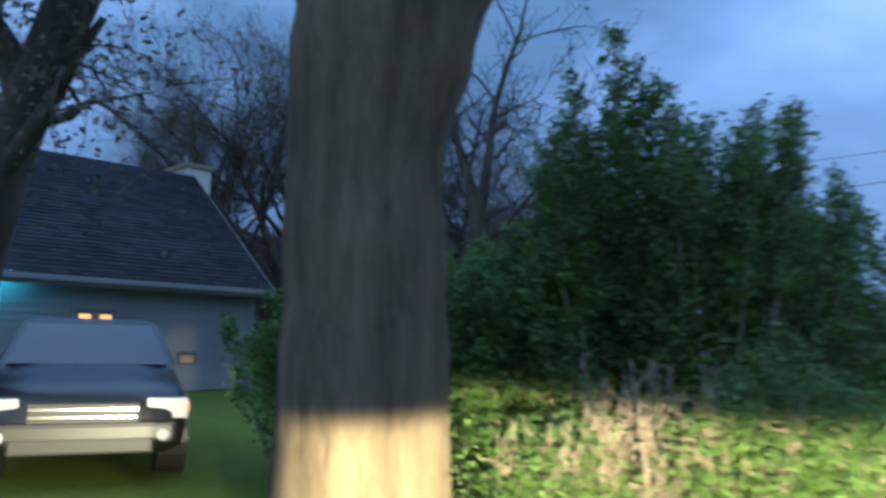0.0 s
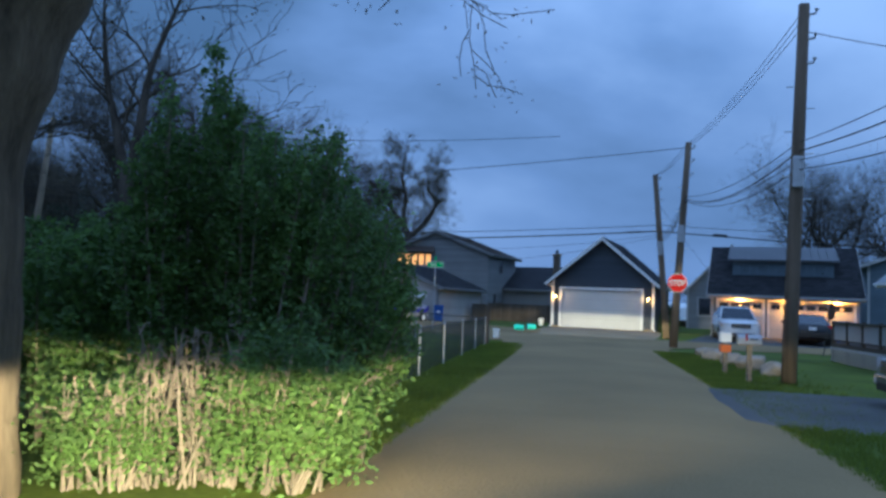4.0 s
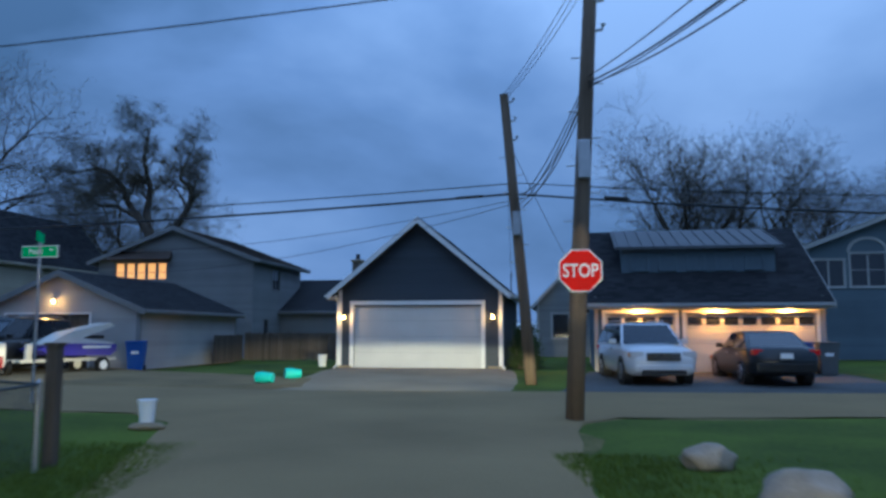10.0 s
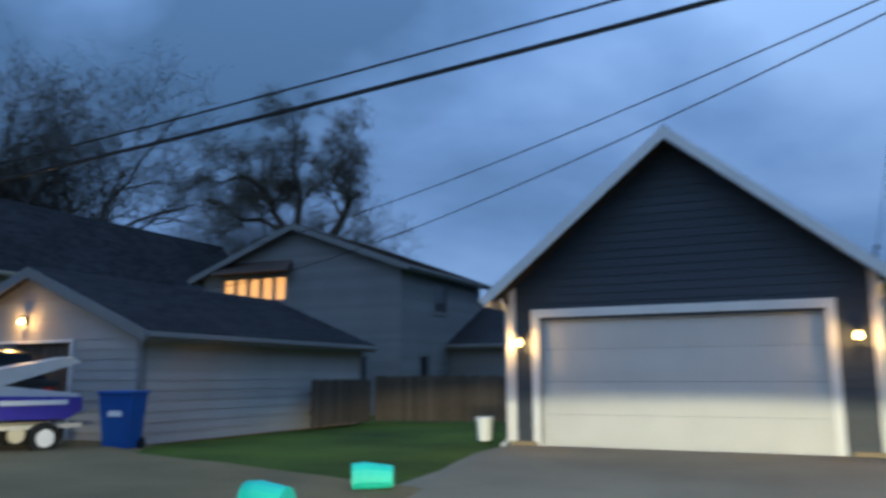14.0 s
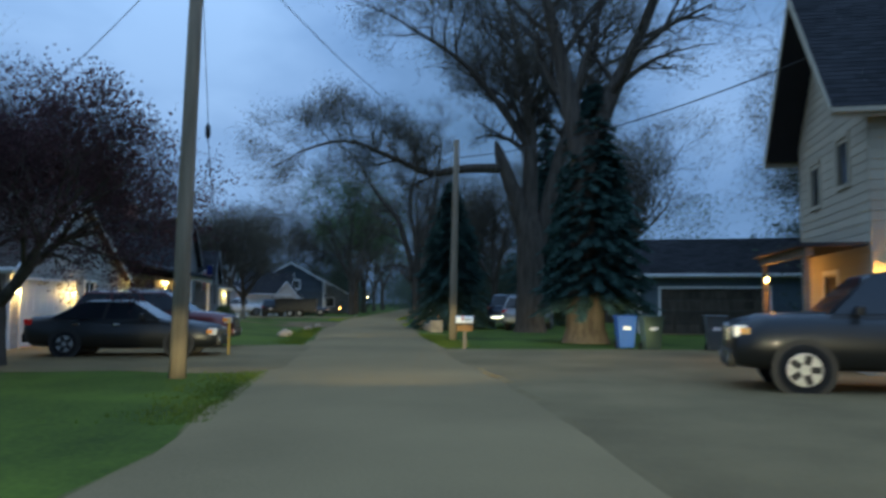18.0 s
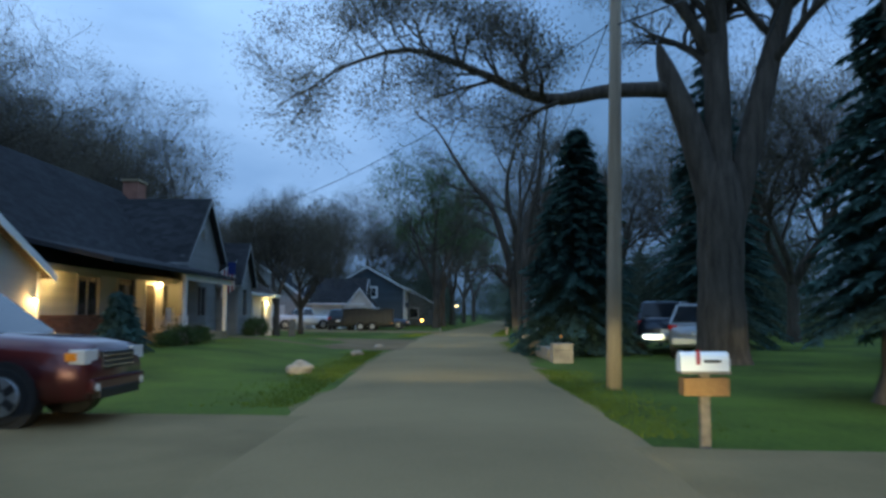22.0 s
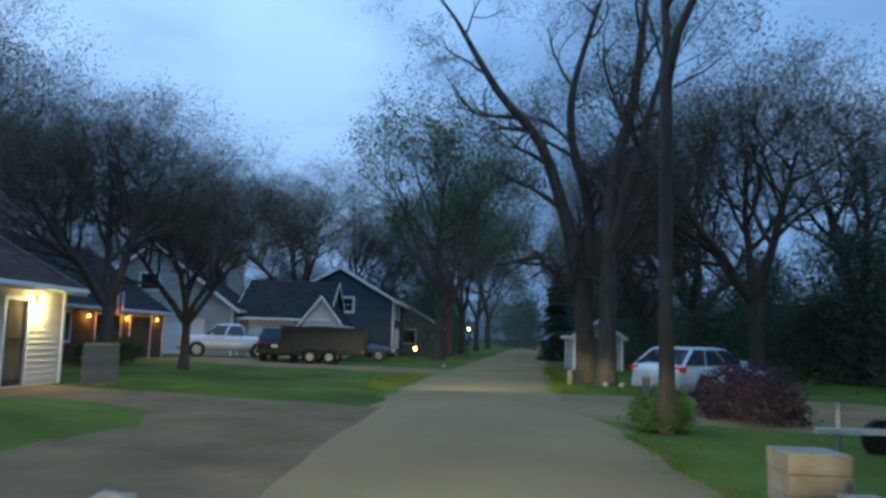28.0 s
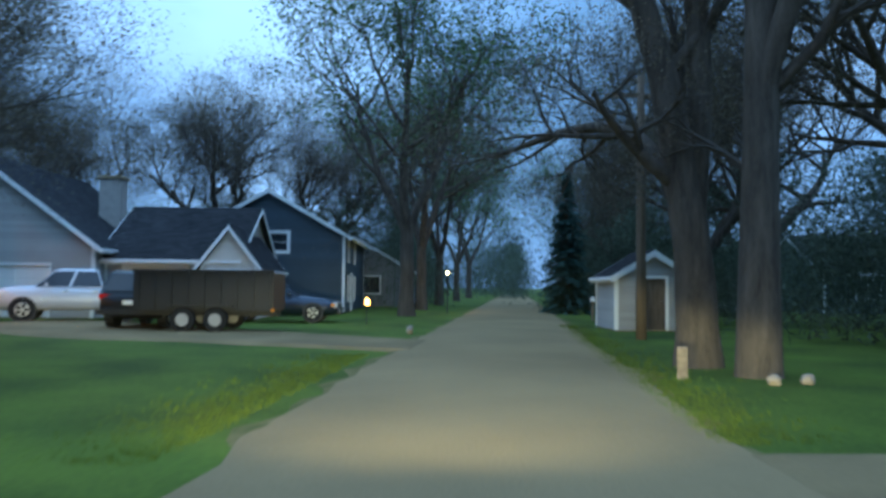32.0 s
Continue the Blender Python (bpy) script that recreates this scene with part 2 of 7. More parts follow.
M = dict(
    grass=material("grass", (0.085, 0.110, 0.013), 0.95, vary=0.55, scale=0.35, fine=14, bump=0.8, dark=(0.035, 0.050, 0.008)),
    blade=material("grass_blade", (0.145, 0.185, 0.028), 0.8, vary=0.3, scale=0.6, rand=0.25, island=True, bump=0, thin=0.5),
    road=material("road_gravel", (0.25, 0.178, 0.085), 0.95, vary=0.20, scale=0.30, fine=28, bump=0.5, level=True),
    asphalt=material("old_asphalt", (0.10, 0.098, 0.092), 0.92, vary=0.28, scale=0.5, fine=40, bump=0.4, level=True),
    concrete=material("concrete", (0.28, 0.22, 0.135), 0.9, vary=0.18, scale=0.6, fine=40, bump=0.25, level=True),
    drive=material("worn_drive", (0.21, 0.15, 0.070), 0.95, vary=0.28, scale=0.5, fine=30, bump=0.4, level=True),
    dirt=material("dirt", (0.16, 0.11, 0.055), 0.95, vary=0.35, scale=0.7, fine=25, bump=0.4, level=True),
    verge=material("verge_soil", (0.17, 0.125, 0.05), 0.95, vary=0.3, scale=1.6, fine=20, bump=0.5, dark=(0.075, 0.085, 0.018), level=True),
    bark=material("bark", (0.125, 0.095, 0.062), 0.95, vary=0.55, scale=2.2, fine=16, bump=1.0, stretch=(3, 3, 0.45)),
    bark_dark=material("street_bark", (0.085, 0.070, 0.055), 0.95, vary=0.5, scale=2.2, fine=16, bump=1.0, stretch=(3, 3, 0.45)),
    pole_pale=material("pole_wood_pale", (0.27, 0.215, 0.15), 0.92, vary=0.3, scale=1.2, fine=25, bump=0.6, stretch=(6, 6, 0.35)),
    twig=material("twig", (0.085, 0.072, 0.060), 0.95, vary=0.3, scale=2, bump=0),
    leaf=material("leaf", (0.085, 0.120, 0.045), 0.7, vary=0.4, scale=0.8, rand=0.4, island=True, bump=0, thin=0.45),
    leaf_bud=material("leaf_bud", (0.13, 0.11, 0.075), 0.8, vary=0.4, scale=0.8, rand=0.45, island=True, bump=0, thin=0.4),
    underwood=material("undergrowth", (0.095, 0.115, 0.080), 0.9, vary=0.4, scale=0.4, rand=0.4, island=True, bump=0, thin=0.4),
    leaf_plum=material("leaf_plum", (0.11, 0.060, 0.065), 0.8, vary=0.4, scale=0.8, rand=0.4, island=True, bump=0, thin=0.35),
    leaf_hedge=material("leaf_hedge", (0.115, 0.190, 0.045), 0.6, vary=0.35, scale=1.2, rand=0.35, island=True, bump=0, thin=0.5),
    needle=material("needle", (0.064, 0.108, 0.090), 0.85, vary=0.4, scale=1.0, rand=0.45, island=True, bump=0, thin=0.25),
    pole=material("pole_wood", (0.16, 0.12, 0.085), 0.92, vary=0.35, scale=1.2, fine=25, bump=0.7, stretch=(6, 6, 0.35)),
    brown=material("brown_wood", (0.30, 0.165, 0.065), 0.9, vary=0.25, scale=2, fine=30, bump=0.4),
    door_white=material("door_white", (0.56, 0.56, 0.54), 0.6, vary=0.07, scale=1.2, bump=0.06),
    wood=material("weathered_wood", (0.22, 0.18, 0.135), 0.9, vary=0.35, scale=1.5, fine=30, bump=0.6, stretch=(1, 8, 8)),
    fence_wood=material("fence_wood", (0.10, 0.08, 0.06), 0.9, vary=0.35, scale=1.5, fine=30, bump=0.6, stretch=(8, 8, 1), rand=0.25),
    wire=material("wire_black", (0.015, 0.015, 0.016), 0.6, vary=0.1, bump=0),
    navy=material("navy_siding", (0.035, 0.045, 0.058), 0.6, vary=0.12, scale=0.7, bump=0.1, rand=0.12, stretch=(0.4, 3, 3)),
    blue=material("blue_siding", (0.030, 0.048, 0.062), 0.6, vary=0.14, scale=0.7, bump=0.1, rand=0.12, island=True),
    grey=material("grey_siding", (0.20, 0.20, 0.195), 0.7, vary=0.12, scale=0.7, bump=0.1, rand=0.08, island=True),
    teal=material("slate_blue_siding", (0.10, 0.13, 0.15), 0.7, vary=0.12, scale=0.7, bump=0.1, rand=0.08, island=True),
    tan=material("tan_siding", (0.40, 0.35, 0.26), 0.75, vary=0.10, scale=0.6, bump=0.1, rand=0.06, island=True),
    cream=material("cream_siding", (0.58, 0.54, 0.47), 0.75, vary=0.10, scale=0.6, bump=0.1, rand=0.06, island=True),
    white=material("white_paint", (0.74, 0.74, 0.72), 0.55, vary=0.07, scale=1.2, bump=0.06),
    stucco=material("white_stucco", (0.62, 0.60, 0.55), 0.9, vary=0.12, scale=0.8, fine=40, bump=0.35),
    dull=material("dull_white_siding", (0.36, 0.35, 0.33), 0.8, vary=0.12, scale=0.7, bump=0.15, rand=0.08, island=True),
    brick=material("brick", (0.24, 0.12, 0.085), 0.9, vary=0.25, scale=2, fine=40, bump=0.5, rand=0.3),
    mortar=material("mortar", (0.33, 0.31, 0.28), 0.95, vary=0.15, scale=3, bump=0.4),
    shingle=material("shingle", (0.030, 0.030, 0.032), 0.95, vary=0.30, scale=0.5, fine=70, bump=0.5, rand=0.30, island=True),
    shingle_brown=material("shingle_brown", (0.075, 0.058, 0.048), 0.95, vary=0.30, scale=0.5, fine=70, bump=0.5, rand=0.30, island=True),
    shingle_grey=material("shingle_grey", (0.17, 0.17, 0.17), 0.95, vary=0.25, scale=0.5, fine=70, bump=0.5, rand=0.25, island=True),
    metal_roof=material("metal_roof", (0.33, 0.34, 0.35), 0.4, metal=0.6, vary=0.10, scale=0.6, bump=0.05),
    dormer_roof=material("dormer_roof", (0.085, 0.088, 0.092), 0.6, metal=0.3, vary=0.15, scale=0.6, bump=0.1),
    metal=material("galvanised", (0.42, 0.43, 0.44), 0.45, metal=0.9, vary=0.15, scale=4, bump=0.1),
    metal_dark=material("dull_wire", (0.07, 0.075, 0.075), 0.7, metal=0.4, vary=0.2, bump=0),
    chrome=material("chrome", (0.7, 0.7, 0.72), 0.15, metal=1.0, vary=0.05, bump=0),
    black=material("black_plastic", (0.015, 0.015, 0.016), 0.5, vary=0.2, bump=0.05),
    rubber=material("rubber", (0.022, 0.022, 0.022), 0.85, vary=0.25, scale=6, bump=0.2),
    glass=material("window_glass", (0.02, 0.024, 0.03), 0.06, vary=0.1, bump=0),
    red=material("sign_red", (0.78, 0.012, 0.008), 0.6, vary=0.08, bump=0.0, spec=0.08),
    green=material("sign_green", (0.01, 0.50, 0.13), 0.6, vary=0.08, bump=0.0, spec=0.08),
    sign_white=material("sign_white", (0.85, 0.85, 0.83), 0.4, vary=0.03, bump=0.0),
    rock=material("field_stone", (0.32, 0.265, 0.20), 0.9, vary=0.35, scale=3, fine=30, bump=0.7),
    bin_blue=material("bin_blue", (0.008, 0.075, 0.32), 0.5, vary=0.12, scale=3, bump=0.05),
    bin_green=material("bin_green", (0.075, 0.11, 0.07), 0.45, vary=0.12, scale=3, bump=0.05),
    bin_grey=material("bin_grey", (0.10, 0.11, 0.11), 0.55, vary=0.12, scale=3, bump=0.05),
    aqua=material("aqua_plastic", (0.05, 0.50, 0.42), 0.5, vary=0.12, scale=3, bump=0.05),
    amber_glow=material("lit_bulb", (0.9, 0.7, 0.4), 0.5, vary=0.0, bump=0, emit=(1.0, 0.60, 0.22), power=14.0),
    white_glow=material("lit_bulb_white", (0.9, 0.85, 0.7), 0.5, vary=0.0, bump=0, emit=(1.0, 0.78, 0.42), power=16.0),
    orange_glow=material("lit_bulb_orange", (0.9, 0.5, 0.2), 0.5, vary=0.0, bump=0, emit=(1.0, 0.36, 0.08), power=9.0),
    blue_glow=material("lit_bulb_blue", (0.2, 0.6, 0.9), 0.5, vary=0.0, bump=0, emit=(0.05, 0.55, 1.0), power=6.0),
    room_glow=material("lit_room", (0.8, 0.5, 0.25), 0.8, vary=0.2, scale=1.5, bump=0, emit=(1.0, 0.42, 0.12), power=0.8),
    # unlit lenses of parked cars, with a faint red glow put into the material
    tail=material("tail_light", (0.45, 0.01, 0.01), 0.25, vary=0.1, bump=0, emit=(1.0, 0.03, 0.02), power=0.03),
    lens=material("clear_lens", (0.55, 0.55, 0.55), 0.12, vary=0.1, bump=0),
    amber=material("amber_lens", (0.7, 0.25, 0.03), 0.25, vary=0.1, bump=0),
    flag_red=material("flag_red", (0.35, 0.03, 0.035), 0.85, vary=0.1, bump=0.1),
    flag_white=material("flag_white", (0.65, 0.63, 0.6), 0.85, vary=0.1, bump=0.1),
    flag_blue=material("flag_blue", (0.02, 0.03, 0.12), 0.85, vary=0.1, bump=0.1),
    hull=material("hull_purple", (0.045, 0.035, 0.33), 0.3, vary=0.1, bump=0, coat=0.5),
    hull_white=material("hull_cream", (0.66, 0.63, 0.55), 0.35, vary=0.08, bump=0, coat=0.4),
    orange=material("orange_plastic", (0.6, 0.14, 0.03), 0.5, vary=0.1, bump=0.05),
    water=material("lake_water", (0.02, 0.03, 0.04), 0.08, vary=0.1, scale=0.2, fine=2, bump=0.15),
    forest=material("far_woods", (0.03, 0.035, 0.035), 0.95, vary=0.3, scale=0.1, fine=2, bump=0.4),
)


def paint(name, color, metal=0.3):
    return material(name, color, 0.32, metal=metal, vary=0.06, scale=1.0, bump=0.0, coat=0.8)


# ---------------- mesh helpers ----------------
def part(name, bm, mat, parent=None, label="", smooth=False):
    """Links a bmesh as one mesh object, under a thing or under a part."""
    me = bpy.data.meshes.new(name)
    if smooth:
        for f in bm.faces:
            f.smooth = True
    bm.to_mesh(me)
    bm.free()
    me.materials.append(mat)
    ob = new(name, me)
    ob.parent = parent
    return tagged(ob, label)


def raw(name, verts, faces, mat, parent=None, label="", smooth=False):
    me = bpy.data.meshes.new(name)
    me.from_pydata(verts, [], faces)
    if smooth:
        me.polygons.foreach_set("use_smooth", [True] * len(me.polygons))
    me.materials.append(mat)
    me.update()
    ob = new(name, me)
    ob.parent = parent
    return tagged(ob, label)


def thing(name, m, label, category, group="", kind=""):
    ob = new(name)
    ob.empty_display_size = 0.2
    ob.matrix_basis = m
    return tagged(ob, label, category, group, kind)


def box(x0, y0, z0, x1, y1, z1, bevel=0.0, bm=None):
    bm = bm or bmesh.new()
    r = bmesh.ops.create_cube(bm, size=1.0)
    for v in r["verts"]:
        v.co = Vector(((x0 + x1) / 2 + v.co.x * (x1 - x0), (y0 + y1) / 2 + v.co.y * (y1 - y0), (z0 + z1) / 2 + v.co.z * (z1 - z0)))
    if bevel:
        bmesh.ops.bevel(bm, geom=list({e for v in r["verts"] for e in v.link_edges}), offset=bevel, segments=2, affect="EDGES", profile=0.7)
    return bm


def tube(path, radii, sides=8, cap=True, bm=None):
    """A tapered tube along a list of points."""
    bm = bm or bmesh.new()
    rings = []
    n = len(path)
    for i, p in enumerate(path):
        d = (Vector(path[min(i + 1, n - 1)]) - Vector(path[max(i - 1, 0)])).normalized()
        a = d.orthogonal().normalized() if abs(d.z) < 0.95 else Vector((1, 0, 0)) - d * d.x
        a.normalize()
        b = d.cross(a)
        r = radii[i] if hasattr(radii, "__len__") else radii
        rings.append([bm.verts.new(Vector(p) + (a * math.cos(2 * math.pi * k / sides) + b * math.sin(2 * math.pi * k / sides)) * r) for k in range(sides)])
    for r0, r1 in zip(rings, rings[1:]):
        for k in range(sides):
            bm.faces.new((r0[k], r0[(k + 1) % sides], r1[(k + 1) % sides], r1[k]))
    if cap:
        bm.faces.new(rings[0][::-1])
        bm.faces.new(rings[-1])
    return bm


def prism(poly, axis, a, b, bm=None):
    """A polygon of two coordinates pushed along an axis from a to b."""
    bm = bm or bmesh.new()

    def at(u, v, w):
        return {"x": (w, u, v), "y": (u, w, v), "z": (u, v, w)}[axis]

    lo, hi = [bm.verts.new(at(u, v, a)) for u, v in poly], [bm.verts.new(at(u, v, b)) for u, v in poly]
    faces = [bm.faces.new(lo), bm.faces.new(hi[::-1])]
    for i in range(len(poly)):
        j = (i + 1) % len(poly)
        faces.append(bm.faces.new((lo[j], lo[i], hi[i], hi[j])))
    bmesh.ops.recalc_face_normals(bm, faces=faces)
    return bm


def ball(at, rx, ry, rz, sub=2, rough=0.0, bm=None, seed=0):
    bm = bm or bmesh.new()
    r = bmesh.ops.create_icosphere(bm, subdivisions=sub, radius=1.0)
    for v in r["verts"]:
        k = 1 + rough * noise.noise(v.co * 1.6 + Vector((seed * 3.1, seed * 1.7, 0)))
        v.co = Vector((at[0] + v.co.x * rx * k, at[1] + v.co.y * ry * k, at[2] + v.co.z * rz * k))
    return bm


# ---------------- builders: houses ----------------
def cells(u0, u1, z0, z1, holes):
    """The rectangles of a wall that are left round its openings."""
    us = sorted({u0, u1, *(min(max(v, u0), u1) for h in holes for v in (h["u"], h["u"] + h["w"]))})
    out = []
    for a, b in zip(us, us[1:]):
        if b - a < 1e-4:
            continue
        cut = sorted((h["z"], h["z"] + h["h"]) for h in holes if h["u"] < (a + b) / 2 < h["u"] + h["w"])
        z = z0
        for c0, c1 in cut:
            if min(c0, z1) > z:
                out.append((a, b, z, min(c0, z1)))
            z = max(z, c1)
        if z < z1:
            out.append((a, b, z, z1))
    return out


def boards(length, height, rise, holes, course):
    """Lap boards of a wall: each a wedge, cut at the openings and along the gable. Lists of eight corners."""
    out = []
    z = 0.0
    top = height + rise
    while z < top - 0.01:
        z1 = min(z + course, top)

        def edge(h):
            if h <= height or rise <= 0:
                return 0.0
            return (h - height) / rise * length / 2

        mid = (z + z1) / 2
        us = [(edge(z), length - edge(z), edge(z1), length - edge(z1))]
        cut = sorted((h["u"], h["u"] + h["w"]) for h in holes if h["z"] < mid < h["z"] + h["h"])
        a0, b0, a1, b1 = us[0]
        start_lo, start_hi = a0, a1
        for c0, c1 in cut:
            out.append((start_lo, c0, start_hi, c0, z, z1))
            start_lo = start_hi = c1
        out.append((start_lo, b0, start_hi, b1, z, z1))
        z = z1
    return [b for b in out if b[1] - b[0] > 0.01]


def board_mesh(b, thick=0.022):
    a0, b0, a1, b1, z, z1 = b
    v = [(a0, -thick, z), (b0, -thick, z), (b1, -0.006, z1), (a1, -0.006, z1), (a0, 0, z), (b0, 0, z), (b1, 0, z1), (a1, 0, z1)]
    f = [(0, 1, 2, 3), (4, 5, 1, 0), (3, 2, 6, 7), (4, 0, 3, 7), (1, 5, 6, 2)]
    return v, f


def window_parts(parent, h, m, lit=False, mull=1, frame_mat=None, bars=0):
    """A window set in its opening: casing, sill, sashes and panes. m places the wall."""
    fm = frame_mat or M["white"]
    u, z, w, hh = h["u"], h["z"], h["w"], h["h"]
    t = h.get("trim", 0.08)
    bm = box(u - t, -0.05, z - t, u, 0.10, z + hh + t)
    box(u + w, -0.05, z - t, u + w + t, 0.10, z + hh + t, bm=bm)
    box(u, -0.05, z + hh, u + w, 0.10, z + hh + t, bm=bm)
    win = part("window", bm, fm, parent)
    win.matrix_basis = m
    part("sill", box(u, -0.07, z - t, u + w, 0.10, z), fm, win)
    n = max(1, mull)
    pw = w / n
    for i in range(n):
        x0, x1 = u + i * pw, u + (i + 1) * pw
        s = 0.085 if lit else 0.035
        bm = box(x0, 0.0, z, x0 + s, 0.05, z + hh)
        box(x1 - s, 0.0, z, x1, 0.05, z + hh, bm=bm)
        box(x0 + s, 0.0, z, x1 - s, 0.05, z + s, bm=bm)
        box(x0 + s, 0.0, z + hh - s, x1 - s, 0.05, z + hh, bm=bm)
        for k in range(bars):
            zz = z + hh * (k + 1) / (bars + 1)
            box(x0 + s, 0.005, zz - 0.015, x1 - s, 0.045, zz + 0.015, bm=bm)
        part("sash", bm, fm, win)
        part("pane", box(x0 + s, 0.02, z + s, x1 - s, 0.03, z + hh - s), M["room_glow"] if lit else M["glass"], win,
             "pane lit warm from inside" if lit else "")
    return win


def door_parts(parent, h, m, mat):
    u, z, w, hh = h["u"], h["z"], h["w"], h["h"]
    t = 0.1
    bm = box(u - t, -0.04, z, u, 0.12, z + hh + t)
    box(u + w, -0.04, z, u + w + t, 0.12, z + hh + t, bm=bm)
    box(u, -0.04, z + hh, u + w, 0.12, z + hh + t, bm=bm)
    fr = part("door_frame", bm, M["white"], parent)
    fr.matrix_basis = m
    d = part("door", box(u, 0.03, z, u + w, 0.08, z + hh, 0.005), mat, fr)
    for k in range(2):
        part("door_panel", box(u + 0.12, 0.015, z + 0.15 + k * hh * 0.47, u + w - 0.12, 0.03, z + hh * 0.42 + k * hh * 0.47, 0.006), mat, fr)
    part("door_knob", ball((u + w - 0.08, 0.0, z + 1.0), 0.03, 0.03, 0.03, 1), M["chrome"], fr)
    return d


def sectional_door(parent, h, m, mat, rows=4, cols=8, lights=False):
    """An overhead garage door: framed opening, stacked sections with raised panels, a row of lights on top if asked."""
    u, z, w, hh = h["u"], h["z"], h["w"], h["h"]
    t = h.get("trim", 0.1)
    bm = box(u - t, -0.05, z, u, 0.14, z + hh + t)
    box(u + w, -0.05, z, u + w + t, 0.14, z + hh + t, bm=bm)
    box(u, -0.05, z + hh, u + w, 0.14, z + hh + t, bm=bm)
    fr = part("door_surround", bm, M["white"], parent)
    fr.matrix_basis = m
    sh = hh / rows
    for r in range(rows):
        z0 = z + r * sh
        sec = part("door_section", box(u + 0.004, 0.06, z0 + 0.003, u + w - 0.004, 0.11, z0 + sh - 0.003), mat, fr)
        cw = w / cols
        for c in range(cols):
            if lights and r == rows - 1:
                continue
            part("raised_panel", box(u + c * cw + 0.06, 0.05, z0 + 0.09, u + (c + 1) * cw - 0.06, 0.06, z0 + sh - 0.09), mat, fr)
        if lights and r == rows - 1:
            for c in range(cols):
                part("door_light", box(u + c * cw + 0.07, 0.045, z0 + 0.12, u + (c + 1) * cw - 0.07, 0.06, z0 + sh - 0.12), M["glass"], fr)
    return fr


def slope_shingles(length, run, rise, rnd, tab=0.32, expo=0.15):
    """Shingle tabs of one roof slope: u along the eave, s up the slope from the eave. Vertices and faces."""
    sl = math.hypot(run, rise)
    v, f = [], []
    rows = int(sl / expo)
    for r in range(rows + 1):
        s0, s1 = r * expo, min((r + 1) * expo + 0.02, sl)
        u = -rnd.random() * tab
        while u < length:
            w = tab * (0.8 + 0.4 * rnd.random())
            a, b = max(u, 0), min(u + w - 0.006, length)
            u += w
            if b - a < 0.02:
                continue
            k = len(v)
            t0, t1 = 0.016 + 0.006 * rnd.random(), 0.004
            for uu, ss, tt in ((a, s0, t0), (b, s0, t0), (b, s1, t1), (a, s1, t1), (a, s0, 0), (b, s0, 0)):
                v.append((uu, ss * run / sl - tt * rise / sl, ss * rise / sl + tt * run / sl))
            f += [(k, k + 1, k + 2, k + 3), (k + 4, k + 5, k + 1, k)]
    return v, f


def slab_slope(length, run, rise, thick=0.12):
    """The deck of one roof slope, under its shingles."""
    sl = math.hypot(run, rise)
    n = (-rise / sl * thick, run / sl * thick)
    v = []
    for u in (0, length):
        v += [(u, 0, 0), (u, run, rise), (u, run - n[0], rise - n[1]), (u, -n[0], -n[1])]
    f = [(0, 1, 2, 3), (7, 6, 5, 4), (0, 4, 5, 1), (1, 5, 6, 2), (2, 6, 7, 3), (3, 7, 4, 0)]
    return v, f


def roof(parent, W, D, H, R, ridge, ov, ovg, mat, rnd, trim=None, shingled=True, x0=0.0, y0=0.0):
    """A gable roof on a W x D plan. ridge: 'x' or 'y'. Two slopes, each with deck, shingles, fascia and gutter, and rakes on the gables."""
    trim = trim or M["white"]
    half = (W if ridge == "y" else D) / 2
    run = half + ov
    k = R / half
    rise = run * k
    length = (D if ridge == "y" else W) + 2 * ovg
    z = H - ov * k
    for side in (0, 1):
        # u along the eave, y up the slope
        if ridge == "y":
            m = pose(x0 - ov, y0 + D + ovg, z, 0, 0, -90) if side == 0 else pose(x0 + W + ov, y0 - ovg, z, 0, 0, 90)
        else:
            m = pose(x0 - ovg, y0 - ov, z) if side == 0 else pose(x0 + W + ovg, y0 + D + ov, z, 0, 0, 180)
        v, f = slab_slope(length, run, rise)
        s = raw("roof", v, f, mat, parent)
        s.matrix_basis = m
        if shingled:
            v, f = slope_shingles(length, run, rise, rnd)
            v = [(a, b, c + 0.004) for a, b, c in v]
            tagged(raw("shingles", v, f, mat, s), kind="stuff")
        part("fascia", box(0, -0.03, -0.20, length, -0.004, -0.01), trim, s)
        part("gutter", box(0, -0.13, -0.13, length, -0.034, -0.03, 0.02), trim, s)
        for u in (-0.03, length + 0.005):
            vv = []
            for uu in (u, u + 0.025):
                vv += [(uu, -0.03, 0.0), (uu, run, rise + 0.02), (uu, run, rise - 0.20), (uu, -0.03, -0.22)]
            raw("rake_board", vv, [(0, 1, 2, 3), (7, 6, 5, 4), (0, 4, 5, 1), (1, 5, 6, 2), (2, 6, 7, 3), (3, 7, 4, 0)], trim, s)
    if ridge == "y":
        bm = prism([(x0 + W / 2 - 0.16, H + R - 0.16 * k + 0.02), (x0 + W / 2, H + R + 0.045), (x0 + W / 2 + 0.16, H + R - 0.16 * k + 0.02), (x0 + W / 2, H + R + 0.01)], "y", y0 - ovg, y0 + D + ovg)
    else:
        bm = prism([(y0 + D / 2 - 0.16, H + R - 0.16 * k + 0.02), (y0 + D / 2, H + R + 0.045), (y0 + D / 2 + 0.16, H + R - 0.16 * k + 0.02), (y0 + D / 2, H + R + 0.01)], "x", x0 - ovg, x0 + W + ovg)
    part("ridge_cap", bm, mat, parent)


